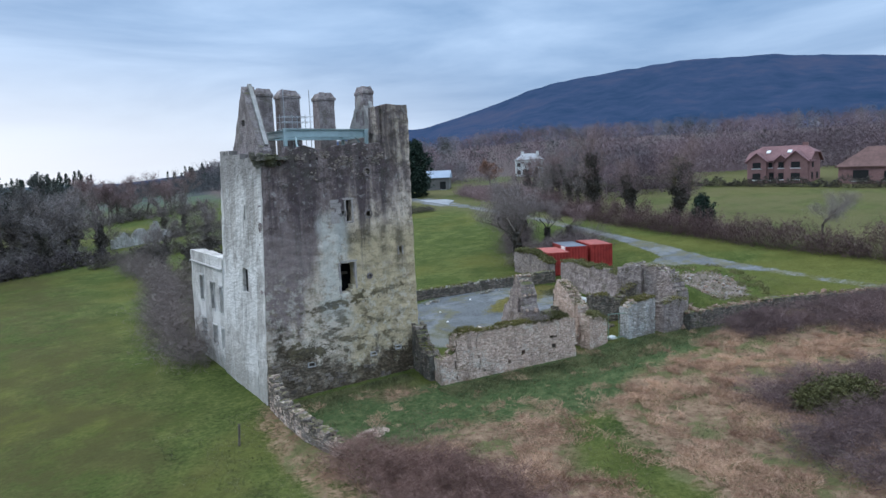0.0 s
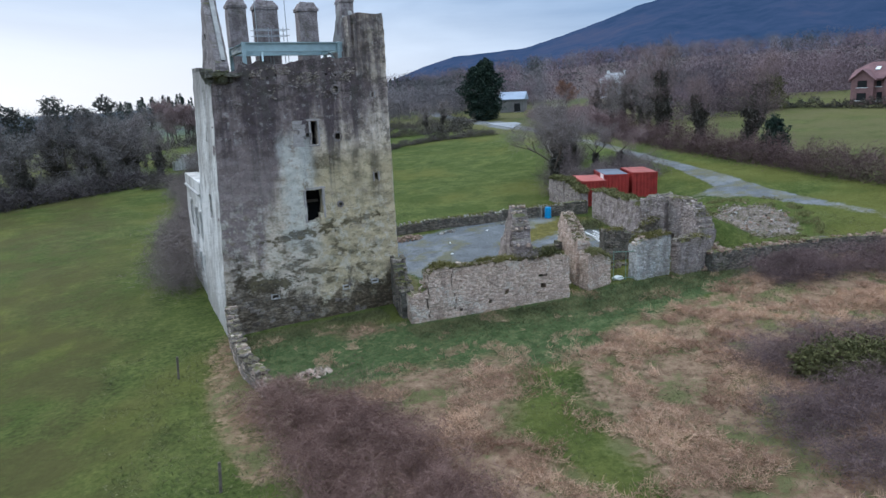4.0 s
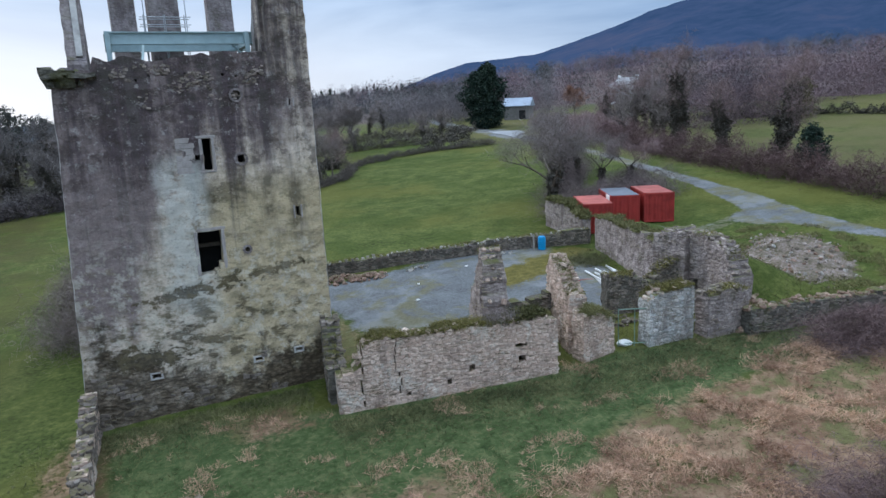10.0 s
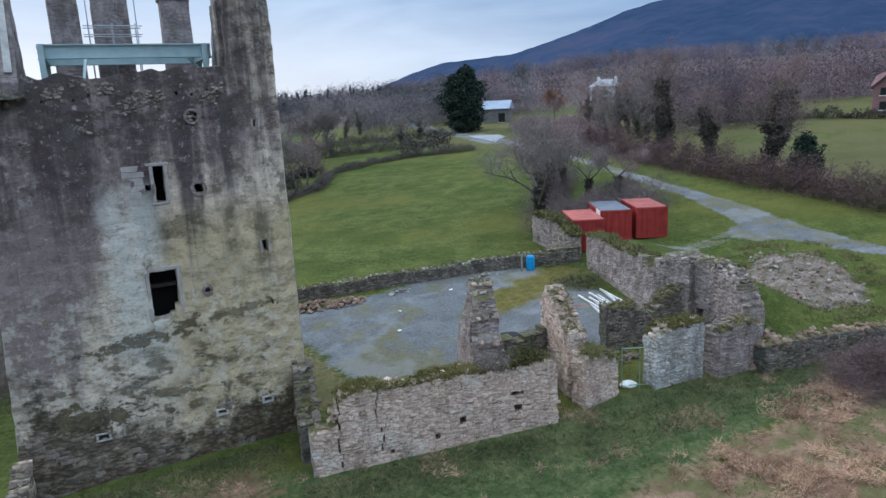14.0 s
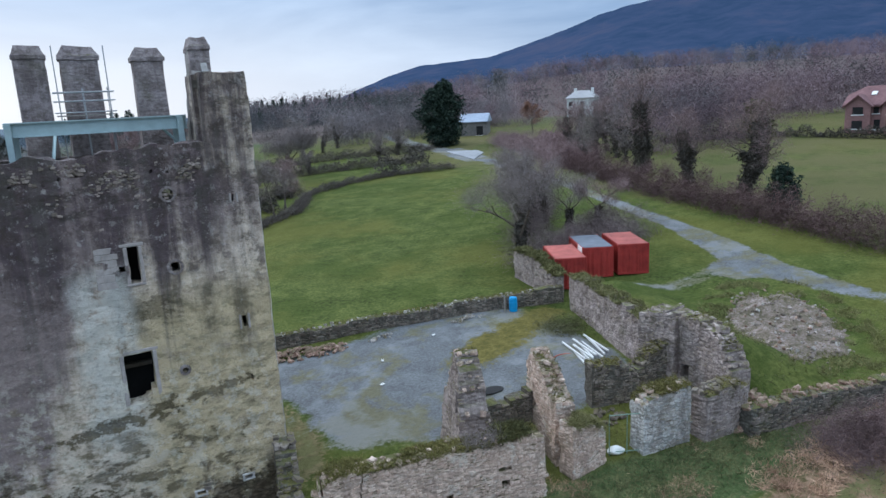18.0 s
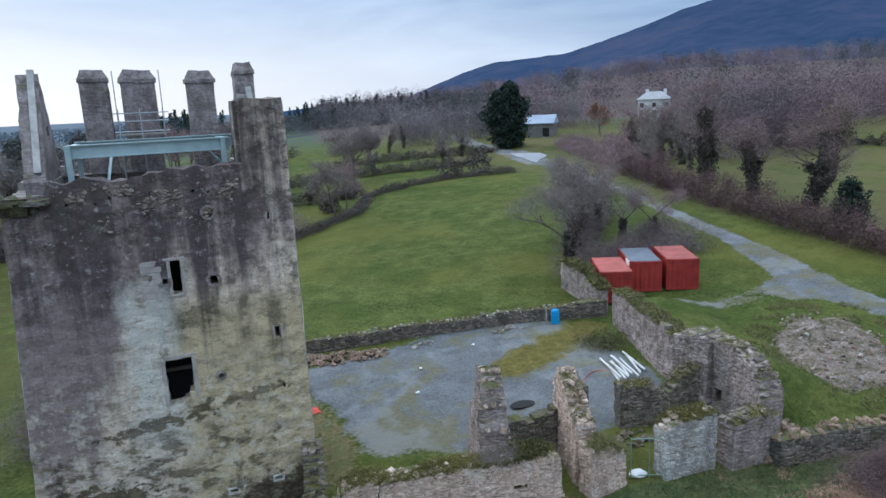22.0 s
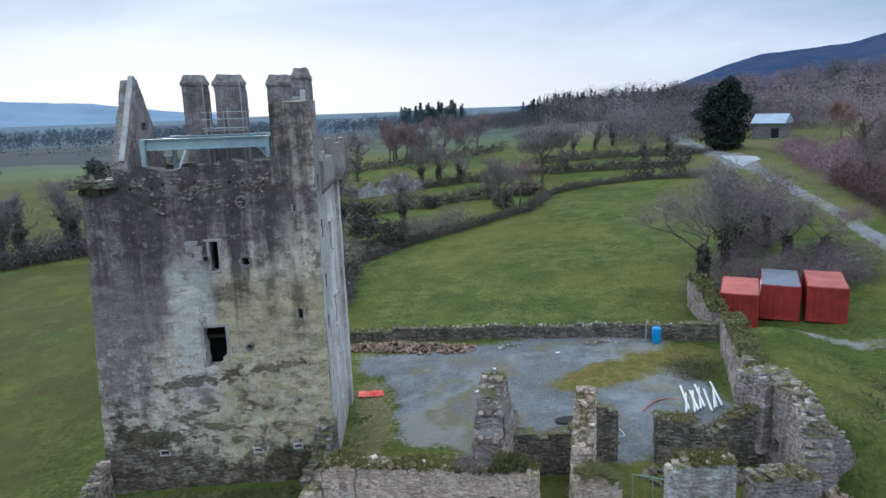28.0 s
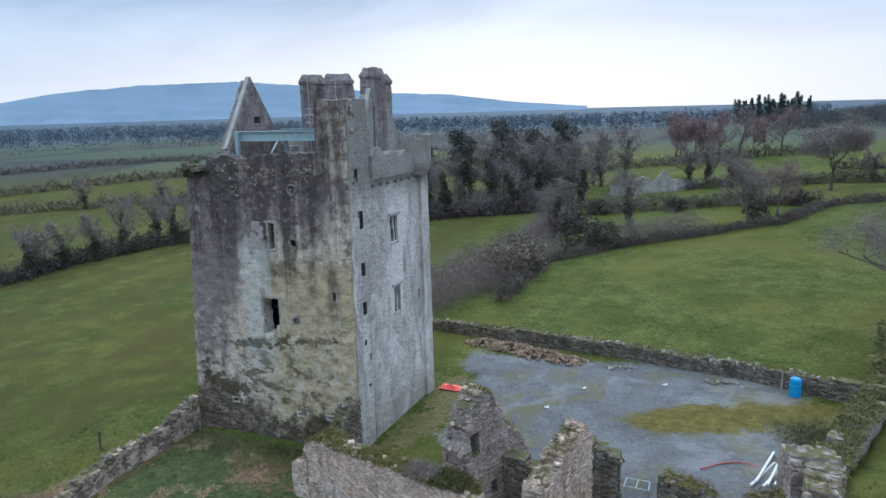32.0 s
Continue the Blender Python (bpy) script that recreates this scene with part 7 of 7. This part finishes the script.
STONE_RED = m_stone("reddish_stone", (0.19, 0.115, 0.085), (0.34, 0.225, 0.17), (0.48, 0.36, 0.29))
def stone_mesh(name, seed, mat, rough=0.24):
    rs = random.Random(seed)
    bm = bmesh.new()
    bmesh.ops.create_cube(bm, size=1.0)
    for v in bm.verts:
        v.co += Vector((rs.uniform(-1, 1), rs.uniform(-0.5, 0.5), rs.uniform(-1, 1))) * rough * 0.55
    bmesh.ops.bevel(bm, geom=bm.edges[:], offset=0.13, segments=1, affect="EDGES")
    for v in bm.verts:
        v.co += Vector((rs.uniform(-1, 1), rs.uniform(-1, 1), rs.uniform(-1, 1))) * rough * 0.22
    me = bpy.data.meshes.new(name)
    bm.to_mesh(me)
    bm.free()
    me.materials.append(mat)
    return me


SHAPES = {key: [stone_mesh("stone", 7 * n + k, mat) for k in range(8)] for n, (key, mat) in enumerate((("mid", STONE), ("dark", STONE_DARK), ("pale", STONE_PALE), ("red", STONE_RED), ("grey", STONE_GREY)))}
JOINED = {"grey": GREY_J, "mid": STONE_J, "dark": DARK_J, "pale": PALE_J}


def piece(kind, parent, m, rs):
    ob = bpy.data.objects.new("stone", rs.choice(SHAPES[kind]))
    scene.collection.objects.link(ob)
    ob.parent = parent
    ob.matrix_basis = m
    return ob


def joined(kind, parent, rows, rs, name="small_stone"):
    """The stones past the counted ones, in one mesh."""
    if not rows:
        return
    shapes = []
    for me in SHAPES[kind]:
        v = np.empty(len(me.vertices) * 3)
        me.vertices.foreach_get("co", v)
        shapes.append((v.reshape(-1, 3), [tuple(p.vertices) for p in me.polygons]))
    verts, faces, base = [], [], 0
    for m in rows:
        v, f = rs.choice(shapes)
        a = np.array(m)
        verts.append(v @ a[:3, :3].T + a[:3, 3])
        faces += [tuple(i + base for i in q) for q in f]
        base += len(v)
    g = part(name, mesh_of(name, np.concatenate(verts).tolist(), faces), JOINED[kind], parent, "smaller rubble stones of the wall")
    g["kind"] = "stuff"


def course(ruin_row, kind, seed, side="front", most=290, size=(0.30, 0.15), s_range=None, bare=0.08):
    """Rubble stones in rough courses on one face of a ruin; the first ones are counted, the rest joined."""
    ob, at, length, top, thick, origin, holes, taper, z_hi = ruin_row
    rs = random.Random(seed)
    lo, hi = s_range or (0, length)
    z_lo = origin.z
    z = origin.z + 0.3
    got = []
    while z < z_hi:
        h = size[1] * rs.uniform(0.7, 1.3)
        s = lo + rs.uniform(0, 0.2)
        while s < hi:
            L = size[0] * rs.uniform(0.45, 1.6)
            c = s + L / 2
            dz = 1.6 * h * wob(c * 0.8, z * 1.1, seed) + rs.uniform(-0.4, 0.4) * h
            zc = z + h / 2 + dz
            hh = h * rs.uniform(0.55, 1.75)
            if c < hi and zc + hh / 2 < top(c) + 0.06 and not any(a - L * 0.42 < c < b + L * 0.42 and p - h * 0.8 < z < q for a, b, p, q in holes) and rs.random() > bare * (1 + 1.6 * wob(c * 0.7, z * 0.9, seed + 5)):
                p, n = at(c)
                if z + h > ground_z(p.x, p.y) - 0.1:
                    u = max(0, (z - z_lo) / (z_hi - z_lo))
                    half = thick / 2 * (1 - taper * u)
                    proud = 0.104 + rs.uniform(-0.016, 0.012)
                    off = (thick / 2 - half + proud) if side == "front" else (thick / 2 + half - proud)
                    t = math.atan2(-n.x, n.y)
                    w = p + n * off
                    got.append(Matrix.Translation((w.x - origin.x, w.y - origin.y, zc - origin.z)) @ Matrix.Rotation(t + rs.uniform(-0.1, 0.1), 4, "Z") @ Matrix.Rotation(rs.uniform(-0.08, 0.08), 4, "Y") @ Matrix.Diagonal((L * 1.04, 0.24, hh, 1)))
            s += L
        z += h
    big = sorted(range(len(got)), key=lambda i: -got[i].to_scale().x)
    keep_ = set(big[:most])
    for i in sorted(keep_):
        piece(kind, ob, got[i], rs)
    joined(kind, ob, [got[i] for i in range(len(got)) if i not in keep_], rs)
    return len(got)


def cap(ruin_row, kind, seed, gap=0.3, size=0.3, s_range=None):
    ob, at, length, top, thick, origin, holes, taper, z_hi = ruin_row
    rs = random.Random(seed)
    s, hi = s_range or (0.1, length)
    k = 0
    while s < hi and k < 280:
        p, n = at(s)
        for d in ([0.15, 0.5, 0.85] if gap < 0.5 else [0.3, 0.7]):
            if rs.random() < 0.8:
                half = thick * (1 - taper)
                w = p + n * (thick / 2 + (d - 0.5) * half + rs.uniform(-0.06, 0.06))
                q = size * rs.uniform(0.5, 1.25)
                m = Matrix.Translation((w.x - origin.x, w.y - origin.y, top(s) - origin.z + rs.uniform(-0.04, 0.10))) @ Euler((rs.uniform(-0.4, 0.4), rs.uniform(-0.4, 0.4), rs.uniform(0, 6))).to_matrix().to_4x4() @ Matrix.Diagonal((q, q * rs.uniform(0.6, 1), q * rs.uniform(0.45, 0.8), 1))
                piece(kind, ob, m, rs)
                k += 1
        s += gap * rs.uniform(0.6, 1.4)


def growth(ruin_row, mat, seed, n, s_range=None, length=0.22, width=0.03, name="wall_moss", lift=0.05, spread=0.5):
    """Grass and moss on a wall top."""
    ob, at, L, top, thick, origin, holes, taper, z_hi = ruin_row
    rng_ = np.random.default_rng(seed)
    lo, hi = s_range or (0, L)
    pts = np.empty((n, 3))
    for i in range(n):
        s = rng_.uniform(lo, hi)
        p, nn = at(s)
        w = p + nn * (thick / 2 + (rng_.uniform(-0.5, 0.5)) * thick * (1 - taper) * (1 + 0.2 * spread))
        pts[i] = (w.x - origin.x, w.y - origin.y, top(s) - origin.z + lift + abs(rng_.normal(0, 0.06)))
    keep_ = np.sin(pts[:, 0] * 2.1 + seed) + np.sin(pts[:, 1] * 2.9 + seed) > -0.9
    v, f = slivers(rng_, pts[keep_], length, width, 0.1, 0.5)
    g = part(name, tri_mesh(name, v, f, mat), None, ob, "moss and dry grass on the wall top")
    g["kind"] = "stuff"


R = {r[0].name: r for r in RUINS}
MOSS = m_twig("ochre_moss", (0.075, 0.072, 0.02), (0.21, 0.18, 0.06))
WALLS = (("front_ruin_wall", "mid", "front", 290, (0.20, 0.088)), ("return_ruin_wall", "dark", "back", 90, (0.20, 0.095)), ("return_ruin_wall", "dark", "front", 90, (0.20, 0.095)),
         ("window_ruin_pier", "grey", "back", 140, (0.20, 0.095)), ("window_ruin_pier", "grey", "front", 140, (0.20, 0.095)), ("back_ruin_wall", "dark", "front", 90, (0.20, 0.095)),
         ("gabled_ruin_wall", "mid", "back", 140, (0.20, 0.095)), ("gabled_ruin_wall", "mid", "front", 140, (0.20, 0.095)), ("return_ruin_stub", "dark", "front", 60, (0.20, 0.095)), ("end_ruin_pier", "mid", "front", 100, (0.20, 0.088)),
         ("gate_ruin_wall", "pale", "front", 130, (0.20, 0.095)), ("inner_ruin_wall", "dark", "front", 150, (0.21, 0.10)), ("enclosure_ruin_wall", "grey", "back", 290, (0.22, 0.105)),
         ("turret_ruin_wall", "grey", "back", 150, (0.20, 0.095)), ("spur_ruin_wall", "grey", "front", 90, (0.20, 0.095)), ("corner_ruin_block", "grey", "front", 130, (0.21, 0.10)), ("field_wall", "dark", "front", 290, (0.22, 0.105)), ("yard_wall", "dark", "front", 290, (0.24, 0.11)),
         ("garden_wall", "dark", "front", 140, (0.22, 0.11)), ("garden_wall", "dark", "back", 140, (0.22, 0.11)), ("ivy_ruin_wall", "grey", "back", 150, (0.24, 0.12)))
for k, (key, kind, side, most, size) in enumerate(WALLS):
    course(R[key], kind, 100 + k, side, most, size, (0, 26) if key == "field_wall" else None, 0.5 if kind == "grey" else 0.22)
CAPS = (("front_ruin_wall", "mid", 0.34, 0.24, (0.9, 9.7)), ("return_ruin_wall", "dark", 0.4, 0.3, None), ("window_ruin_pier", "mid", 0.26, 0.26, None), ("gabled_ruin_wall", "mid", 0.26, 0.26, None),
        ("end_ruin_pier", "mid", 0.4, 0.26, None), ("gate_ruin_wall", "mid", 0.3, 0.24, None), ("inner_ruin_wall", "dark", 0.28, 0.26, None), ("enclosure_ruin_wall", "grey", 0.28, 0.28, (0.2, 5.6)),
        ("corner_ruin_block", "dark", 0.3, 0.28, None), ("turret_ruin_wall", "grey", 0.24, 0.26, None), ("spur_ruin_wall", "grey", 0.24, 0.26, None), ("field_wall", "red", 0.36, 0.28, (0, 26)), ("yard_wall", "pale", 0.40, 0.20, None), ("garden_wall", "dark", 0.32, 0.28, None))
for k, (key, kind, gap, size, span) in enumerate(CAPS):
    cap(R[key], kind, 200 + k, gap, size, span)
# dark damp gaps: two cracks through the front wall
GROWTH = (("front_ruin_wall", MOSS, 9000, (0.9, 9.75), 0.22, 0.03, "wall_moss", 0.05, 0.7), ("front_ruin_wall", GORSE, 1600, (7.9, 9.3), 0.3, 0.06, "small_shrub", 0.12, 0.8),
          ("front_ruin_wall", TWIG, 900, (6.6, 8.1), 0.5, 0.02, "dry_weed", 0.1, 0.5), ("window_ruin_pier", MOSS, 1400, (1.4, 4.0), 0.22, 0.03, "wall_moss", 0.05, 0.6),
          ("end_ruin_pier", WALL_GRASS, 3200, None, 0.34, 0.035, "wall_moss", 0.05, 0.9), ("gate_ruin_wall", MOSS, 2600, None, 0.24, 0.03, "wall_moss", 0.05, 0.9),
          ("inner_ruin_wall", MOSS, 2200, None, 0.22, 0.03, "wall_moss", 0.05, 0.9), ("gabled_ruin_wall", MOSS, 900, None, 0.2, 0.03, "wall_moss", 0.03, 0.6),
          ("enclosure_ruin_wall", WALL_GRASS, 7000, (5.6, 17.2), 0.25, 0.05, "wall_grass", 0.05, 1.6), ("enclosure_ruin_wall", MOSS, 900, (0.5, 5.6), 0.22, 0.03, "wall_moss", 0.03, 0.8),
          ("corner_ruin_block", MOSS, 900, None, 0.22, 0.03, "wall_moss", 0.05, 0.6), ("yard_wall", MOSS, 5000, None, 0.2, 0.03, "wall_moss", 0.03, 0.6), ("field_wall", MOSS, 3000, (0, 26), 0.2, 0.03, "wall_moss", 0.03, 0.6),
          ("ivy_ruin_wall", WALL_GRASS, 5000, None, 0.35, 0.16, "ivy", 0.1, 2.0), ("return_ruin_wall", MOSS, 700, None, 0.22, 0.03, "wall_moss", 0.03, 0.6))
for k, (key, mat, n, span, length, width, name, lift, spread) in enumerate(GROWTH):
    growth(R[key], mat, 300 + k, n, span, length, width, name, lift, spread)


def heap(name, label, spots, kind, seed, group=""):
    """A heap of loose stones; spots: rows of (x, y, spread_x, spread_y, height, count, size)."""
    rs = random.Random(seed)
    x0, y0 = spots[0][:2]
    ob = thing(name, label, "rubble", (x0, y0, ground_z(x0, y0)), group=group)
    for x, y, sx, sy, hgt, count, size in spots:
        for _ in range(count):
            a, r = rs.uniform(0, math.tau), math.sqrt(rs.random())
            px, py = x + sx * r * math.cos(a), y + sy * r * math.sin(a)
            q = size * rs.uniform(0.5, 1.35)
            pz = ground_z(px, py) + hgt * (1 - r) * rs.uniform(0.6, 1.0) + 0.15 * q
            m = Matrix.Translation((px - x0, py - y0, pz - ground_z(x0, y0))) @ Euler((rs.uniform(-1, 1), rs.uniform(-1, 1), rs.uniform(0, 6))).to_matrix().to_4x4() @ Matrix.Diagonal((q, q * rs.uniform(0.6, 1), q * rs.uniform(0.45, 0.8), 1))
            piece(kind, ob, m, rs)
    return ob


heap("rubble_heap", "long heap of broken stone along the yard wall", [(11.6, 15.9, 1.6, 0.8, 0.4, 130, 0.20), (13.6, 15.5, 1.7, 0.9, 0.5, 160, 0.20), (15.8, 14.8, 1.7, 0.9, 0.5, 160, 0.20), (17.8, 14.2, 1.5, 0.8, 0.35, 110, 0.19)], "red", 51)
heap("small_stones", "scatter of stones on the gravel by the yard wall", [(21.3, 13.6, 1.2, 0.3, 0.1, 18, 0.18), (27.2, 12.6, 1.6, 0.35, 0.1, 22, 0.2)], "pale", 52)
heap("rubble_heap", "small heap of pale stones on the grass", [(3.3, -7.65, 0.95, 0.5, 0.35, 120, 0.13)], "mid", 53)
for px, py in ((-2.3, -15.4), (-2.6, -4.2)):
    stake = thing("fence_post", "thin weathered timber stake in the field edge", "post", (px, py, ground_z(px, py) - 0.1), group="field edge stakes")
    part("stake", boxed(Matrix.Rotation(0.06, 4, "Y"), 0.1, 0.1, 1.25, 0.012), BARK, stake)
heap("rubble_heap", "spill of stones beside the enclosure wall", [(30.6, -7.3, 1.3, 0.7, 1.9, 110, 0.28), (32.8, -7.7, 1.5, 0.7, 1.3, 110, 0.27), (35.6, -8.6, 1.7, 0.8, 0.9, 75, 0.26)], "red", 54)
heap("rubble_heap", "stones fallen at the wall foot", [(28.4, -3.6, 1.3, 0.6, 0.3, 50, 0.28), (25.6, -3.2, 0.9, 0.8, 0.15, 30, 0.24)], "dark", 55)


def build_mound():
    """The low earth mound strewn with stones beside the drive."""
    cx, cy = 41.0, -1.6
    n = 46
    verts, faces = [], []
    for j in range(n):
        for i in range(n):
            u, v = i / (n - 1) * 2 - 1, j / (n - 1) * 2 - 1
            x, y = cx + u * 7.0 * 0.66 + v * 3.9 * 0.75, cy + u * 7.0 * 0.75 - v * 3.9 * 0.66
            r = math.hypot(u, v) * (1 + 0.18 * wob(x * 0.4, y * 0.4, 6))
            h = 0.55 * (1 - sstep(0.35, 1.0, r)) * (0.75 + 0.6 * wob(x * 0.6, y * 0.6, 4)) + 0.12 * wob(x * 2, y * 2, 1) * (1 - sstep(0.6, 1, r))
            verts.append((x, y, ground_z(x, y) + h - 0.12))
    for j in range(n - 1):
        for i in range(n - 1):
            q = j * n + i
            faces.append((q, q + 1, q + n + 1, q + n))
    m = Nodes("stony_earth", 0.97)
    f1 = m.noise(1.2, 6, 0.7)
    f2 = m.noise(6, 5, 0.75)
    col = m.ramp(m.math("ADD", m.math("MULTIPLY", f1, 0.5), m.math("MULTIPLY", f2, 0.5)), (0.38, (0.060, 0.060, 0.025)), (0.47, (0.125, 0.102, 0.07)), (0.55, (0.22, 0.175, 0.15)), (0.66, (0.42, 0.37, 0.34)))
    mat = m.done(col, f2, 0.8, 0.12)
    me = mesh_of("earth", verts, faces, True)
    ob = thing("stone_mound", "low mound of earth and broken stone beside the drive", "mound", (cx, cy, ground_z(cx, cy)))
    e = part("earth", me, mat, ob)
    e.matrix_parent_inverse = Matrix.Translation((-cx, -cy, -ground_z(cx, cy)))
    rs = random.Random(61)
    for k in rs.sample([i for i in range(n * n) if math.hypot(i % n / (n - 1) * 2 - 1, i // n / (n - 1) * 2 - 1) < 0.86], 290):
        x, y, z = verts[k]
        q = 0.13 * rs.uniform(0.35, 1.7) ** 1.3
        x, y = x + rs.uniform(-0.1, 0.1), y + rs.uniform(-0.08, 0.08)
        piece(rs.choice(("pale", "grey", "dark", "red", "grey")), ob, Matrix.Translation((x - cx, y - cy, z - ground_z(cx, cy) + 0.05)) @ Euler((rs.uniform(-1, 1), rs.uniform(-1, 1), rs.uniform(0, 6))).to_matrix().to_4x4() @ Matrix.Diagonal((q, q * 0.8, q * 0.55, 1)), rs)


build_mound()


def tower_stones():
    """Rubble bared at the tower's foot."""
    rs = random.Random(71)
    made = 0
    ox, oy, oz = 5.8, 4, BASE_Z
    z = 1.0
    while z < 5.2 and made < 200:
        h = 0.16 * rs.uniform(0.7, 1.3)
        x = 0.7 + rs.uniform(0, 0.3)
        while x < 10.9 and made < 270:
            L = 0.32 * rs.uniform(0.5, 1.5)
            c = x + L / 2
            bare = wob(c * 0.7, 3, z * 1.1) + 0.4 * wob(c * 2, 1, z * 2) - 0.26 * (z - 2.0) + 0.07 * (4 - c)
            if bare > 0.10 and rs.random() < 0.55 and z + h > ground_z(c, -0.2):
                m = Matrix.Translation((c - ox, y_front(z) + 0.105 + rs.uniform(-0.03, 0.02) - oy, z + h / 2 - oz)) @ Matrix.Rotation(rs.uniform(-0.3, 0.3), 4, "Y") @ Matrix.Diagonal((L, 0.24, h * rs.uniform(0.8, 1.5), 1))
                piece("dark", tower, m, rs)
                made += 1
            x += L
        z += h


tower_stones()


def wall_head_stones():
    """Bared stones under the tower's broken top."""
    rs = random.Random(72)
    made = 0
    for _ in range(2500):
        x, z = rs.uniform(3.0, 9.1), 15.95 - abs(rs.gauss(0, 0.75))
        if made >= 230 or wob(x * 1.3, 5, z * 1.6) + 0.3 * wob(x * 4, 1, z * 4) < 0.10 or z < 13.6:
            continue
        q = rs.uniform(0.05, 0.13)
        m = Matrix.Translation((x - 5.8, y_front(z) + 0.06 + rs.uniform(-0.03, 0.02) - 4, z - BASE_Z)) @ Matrix.Rotation(rs.uniform(-0.4, 0.4), 4, "Y") @ Matrix.Diagonal((q * 1.3, 0.16, q * rs.uniform(0.6, 1.0), 1))
        piece(rs.choice(("grey", "dark", "dark", "grey")), tower, m, rs)
        made += 1


wall_head_stones()
for px, py, turn in ((18.55, 7.25, 20), (19.9, 10.2, 70), (24.2, 11.6, 40)):
    scrap = thing("paper_scrap", "crumpled white plastic scrap lying on gravel", "litter", (px, py, ground_z(px, py) + 0.01), group="scraps in the yard")
    scrap.rotation_euler = (0, 0, radians(turn))
    bm = bmesh.new()
    bmesh.ops.create_grid(bm, x_segments=5, y_segments=4, size=0.5)
    for v in bm.verts:
        v.co = Vector((v.co.x * 0.26, v.co.y * 0.16, 0.02 + 0.12 * abs(wob(v.co.x * 5 + px, v.co.y * 6, 2))))
    e = bmesh.ops.extrude_face_region(bm, geom=bm.faces[:])
    bmesh.ops.translate(bm, verts=[v for v in e["geom"] if isinstance(v, bmesh.types.BMVert)], vec=(0, 0, 0.02))
    part("sheet", bm, WHITE, scrap)


# -- rough grass and bracken on the near ground --
def tufts(name, label, n, where, mat, seed, length, width, category, clump=0.0):
    rng_ = np.random.default_rng(seed)
    pts = []
    while len(pts) < n:
        x, y = where(rng_)
        if x is not None:
            h = clump * max(0.0, wob(x * 0.9, y * 0.9, seed) + 0.5 * wob(x * 2.2, y * 2.2, seed + 3)) if clump else 0.0
            pts.append((x, y, ground_z(x, y) + h * rng_.uniform(0, 1) ** 0.5))
    v, f = slivers(rng_, np.array(pts), length, width, 0.15, 0.55)
    tagged(new(name, tri_mesh(name, v, f, mat)), label, category, kind="stuff")


def in_bracken(rng_):
    x, y = rng_.uniform(-3, 50), rng_.uniform(-42, -9.5)
    d = max(inside(p, x, y) for p in BRACKEN_BEDS[:2])
    if d > rng_.uniform(-1.5, 1.0) and wob(x * 0.33, y * 0.33, 2) + 0.5 * wob(x * 1.1, y * 1.1, 5) > 0.02:
        return x, y
    return None, None


def in_verge(rng_):
    x, y = rng_.uniform(-6, 46), rng_.uniform(-40, 0)
    if inside(YARD, x, y) > -0.5 or (0.4 < x < 11.3 and y > -0.5) or wob(x * 0.5, y * 0.5, 8) < -0.15:
        return None, None
    return x, y


def near_mound(rng_):
    x, y = rng_.uniform(35.5, 50), rng_.uniform(-8, 7)
    u, v = ((x - 41) * 0.66 + (y + 1.6) * 0.75) / 7.0, ((x - 41) * 0.75 - (y + 1.6) * 0.66) / 3.9
    if not 0.5 < math.hypot(u, v) < 1.2 or wob(x * 0.7, y * 0.7, 3) < 0.02:
        return None, None
    return x, y


def wall_foot(rng_):
    x = rng_.uniform(0.8, 31)
    y = -7.6 - 0.02 * x + rng_.normal(0, 1.1) if x > 19 else (-4.6 - 0.21 * max(0, x - 10) - abs(rng_.normal(0, 1.3)) if x > 9.5 else -0.8 - abs(rng_.normal(0, 1.2)))
    return x, y


tufts("dead_bracken", "flattened dead bracken and dry grass", 270000, in_bracken, BRACKEN, 91, 0.34, 0.026, "bracken", 0.75)
tufts("rough_grass", "rough grass round the ruins", 90000, in_verge, TURF, 92, 0.20, 0.028, "grass")
tufts("mound_grass", "rough grass on the stone mound", 9000, near_mound, WALL_GRASS, 93, 0.4, 0.035, "grass")
tufts("wall_foot_grass", "long grass at the foot of the ruins", 22000, wall_foot, TURF, 94, 0.32, 0.03, "grass")


def in_patches(rng_):
    x, y = rng_.uniform(1, 34), rng_.uniform(-14, -1)
    if inside(VERGE, x, y) < -0.5 or wob(x * 0.6, y * 0.6, 13) + 0.5 * wob(x * 1.9, y * 1.9, 4) < 0.32:
        return None, None
    return x, y


tufts("dry_grass", "drifts of dry grass in the verge", 14000, in_patches, BRACKEN, 95, 0.24, 0.02, "grass")
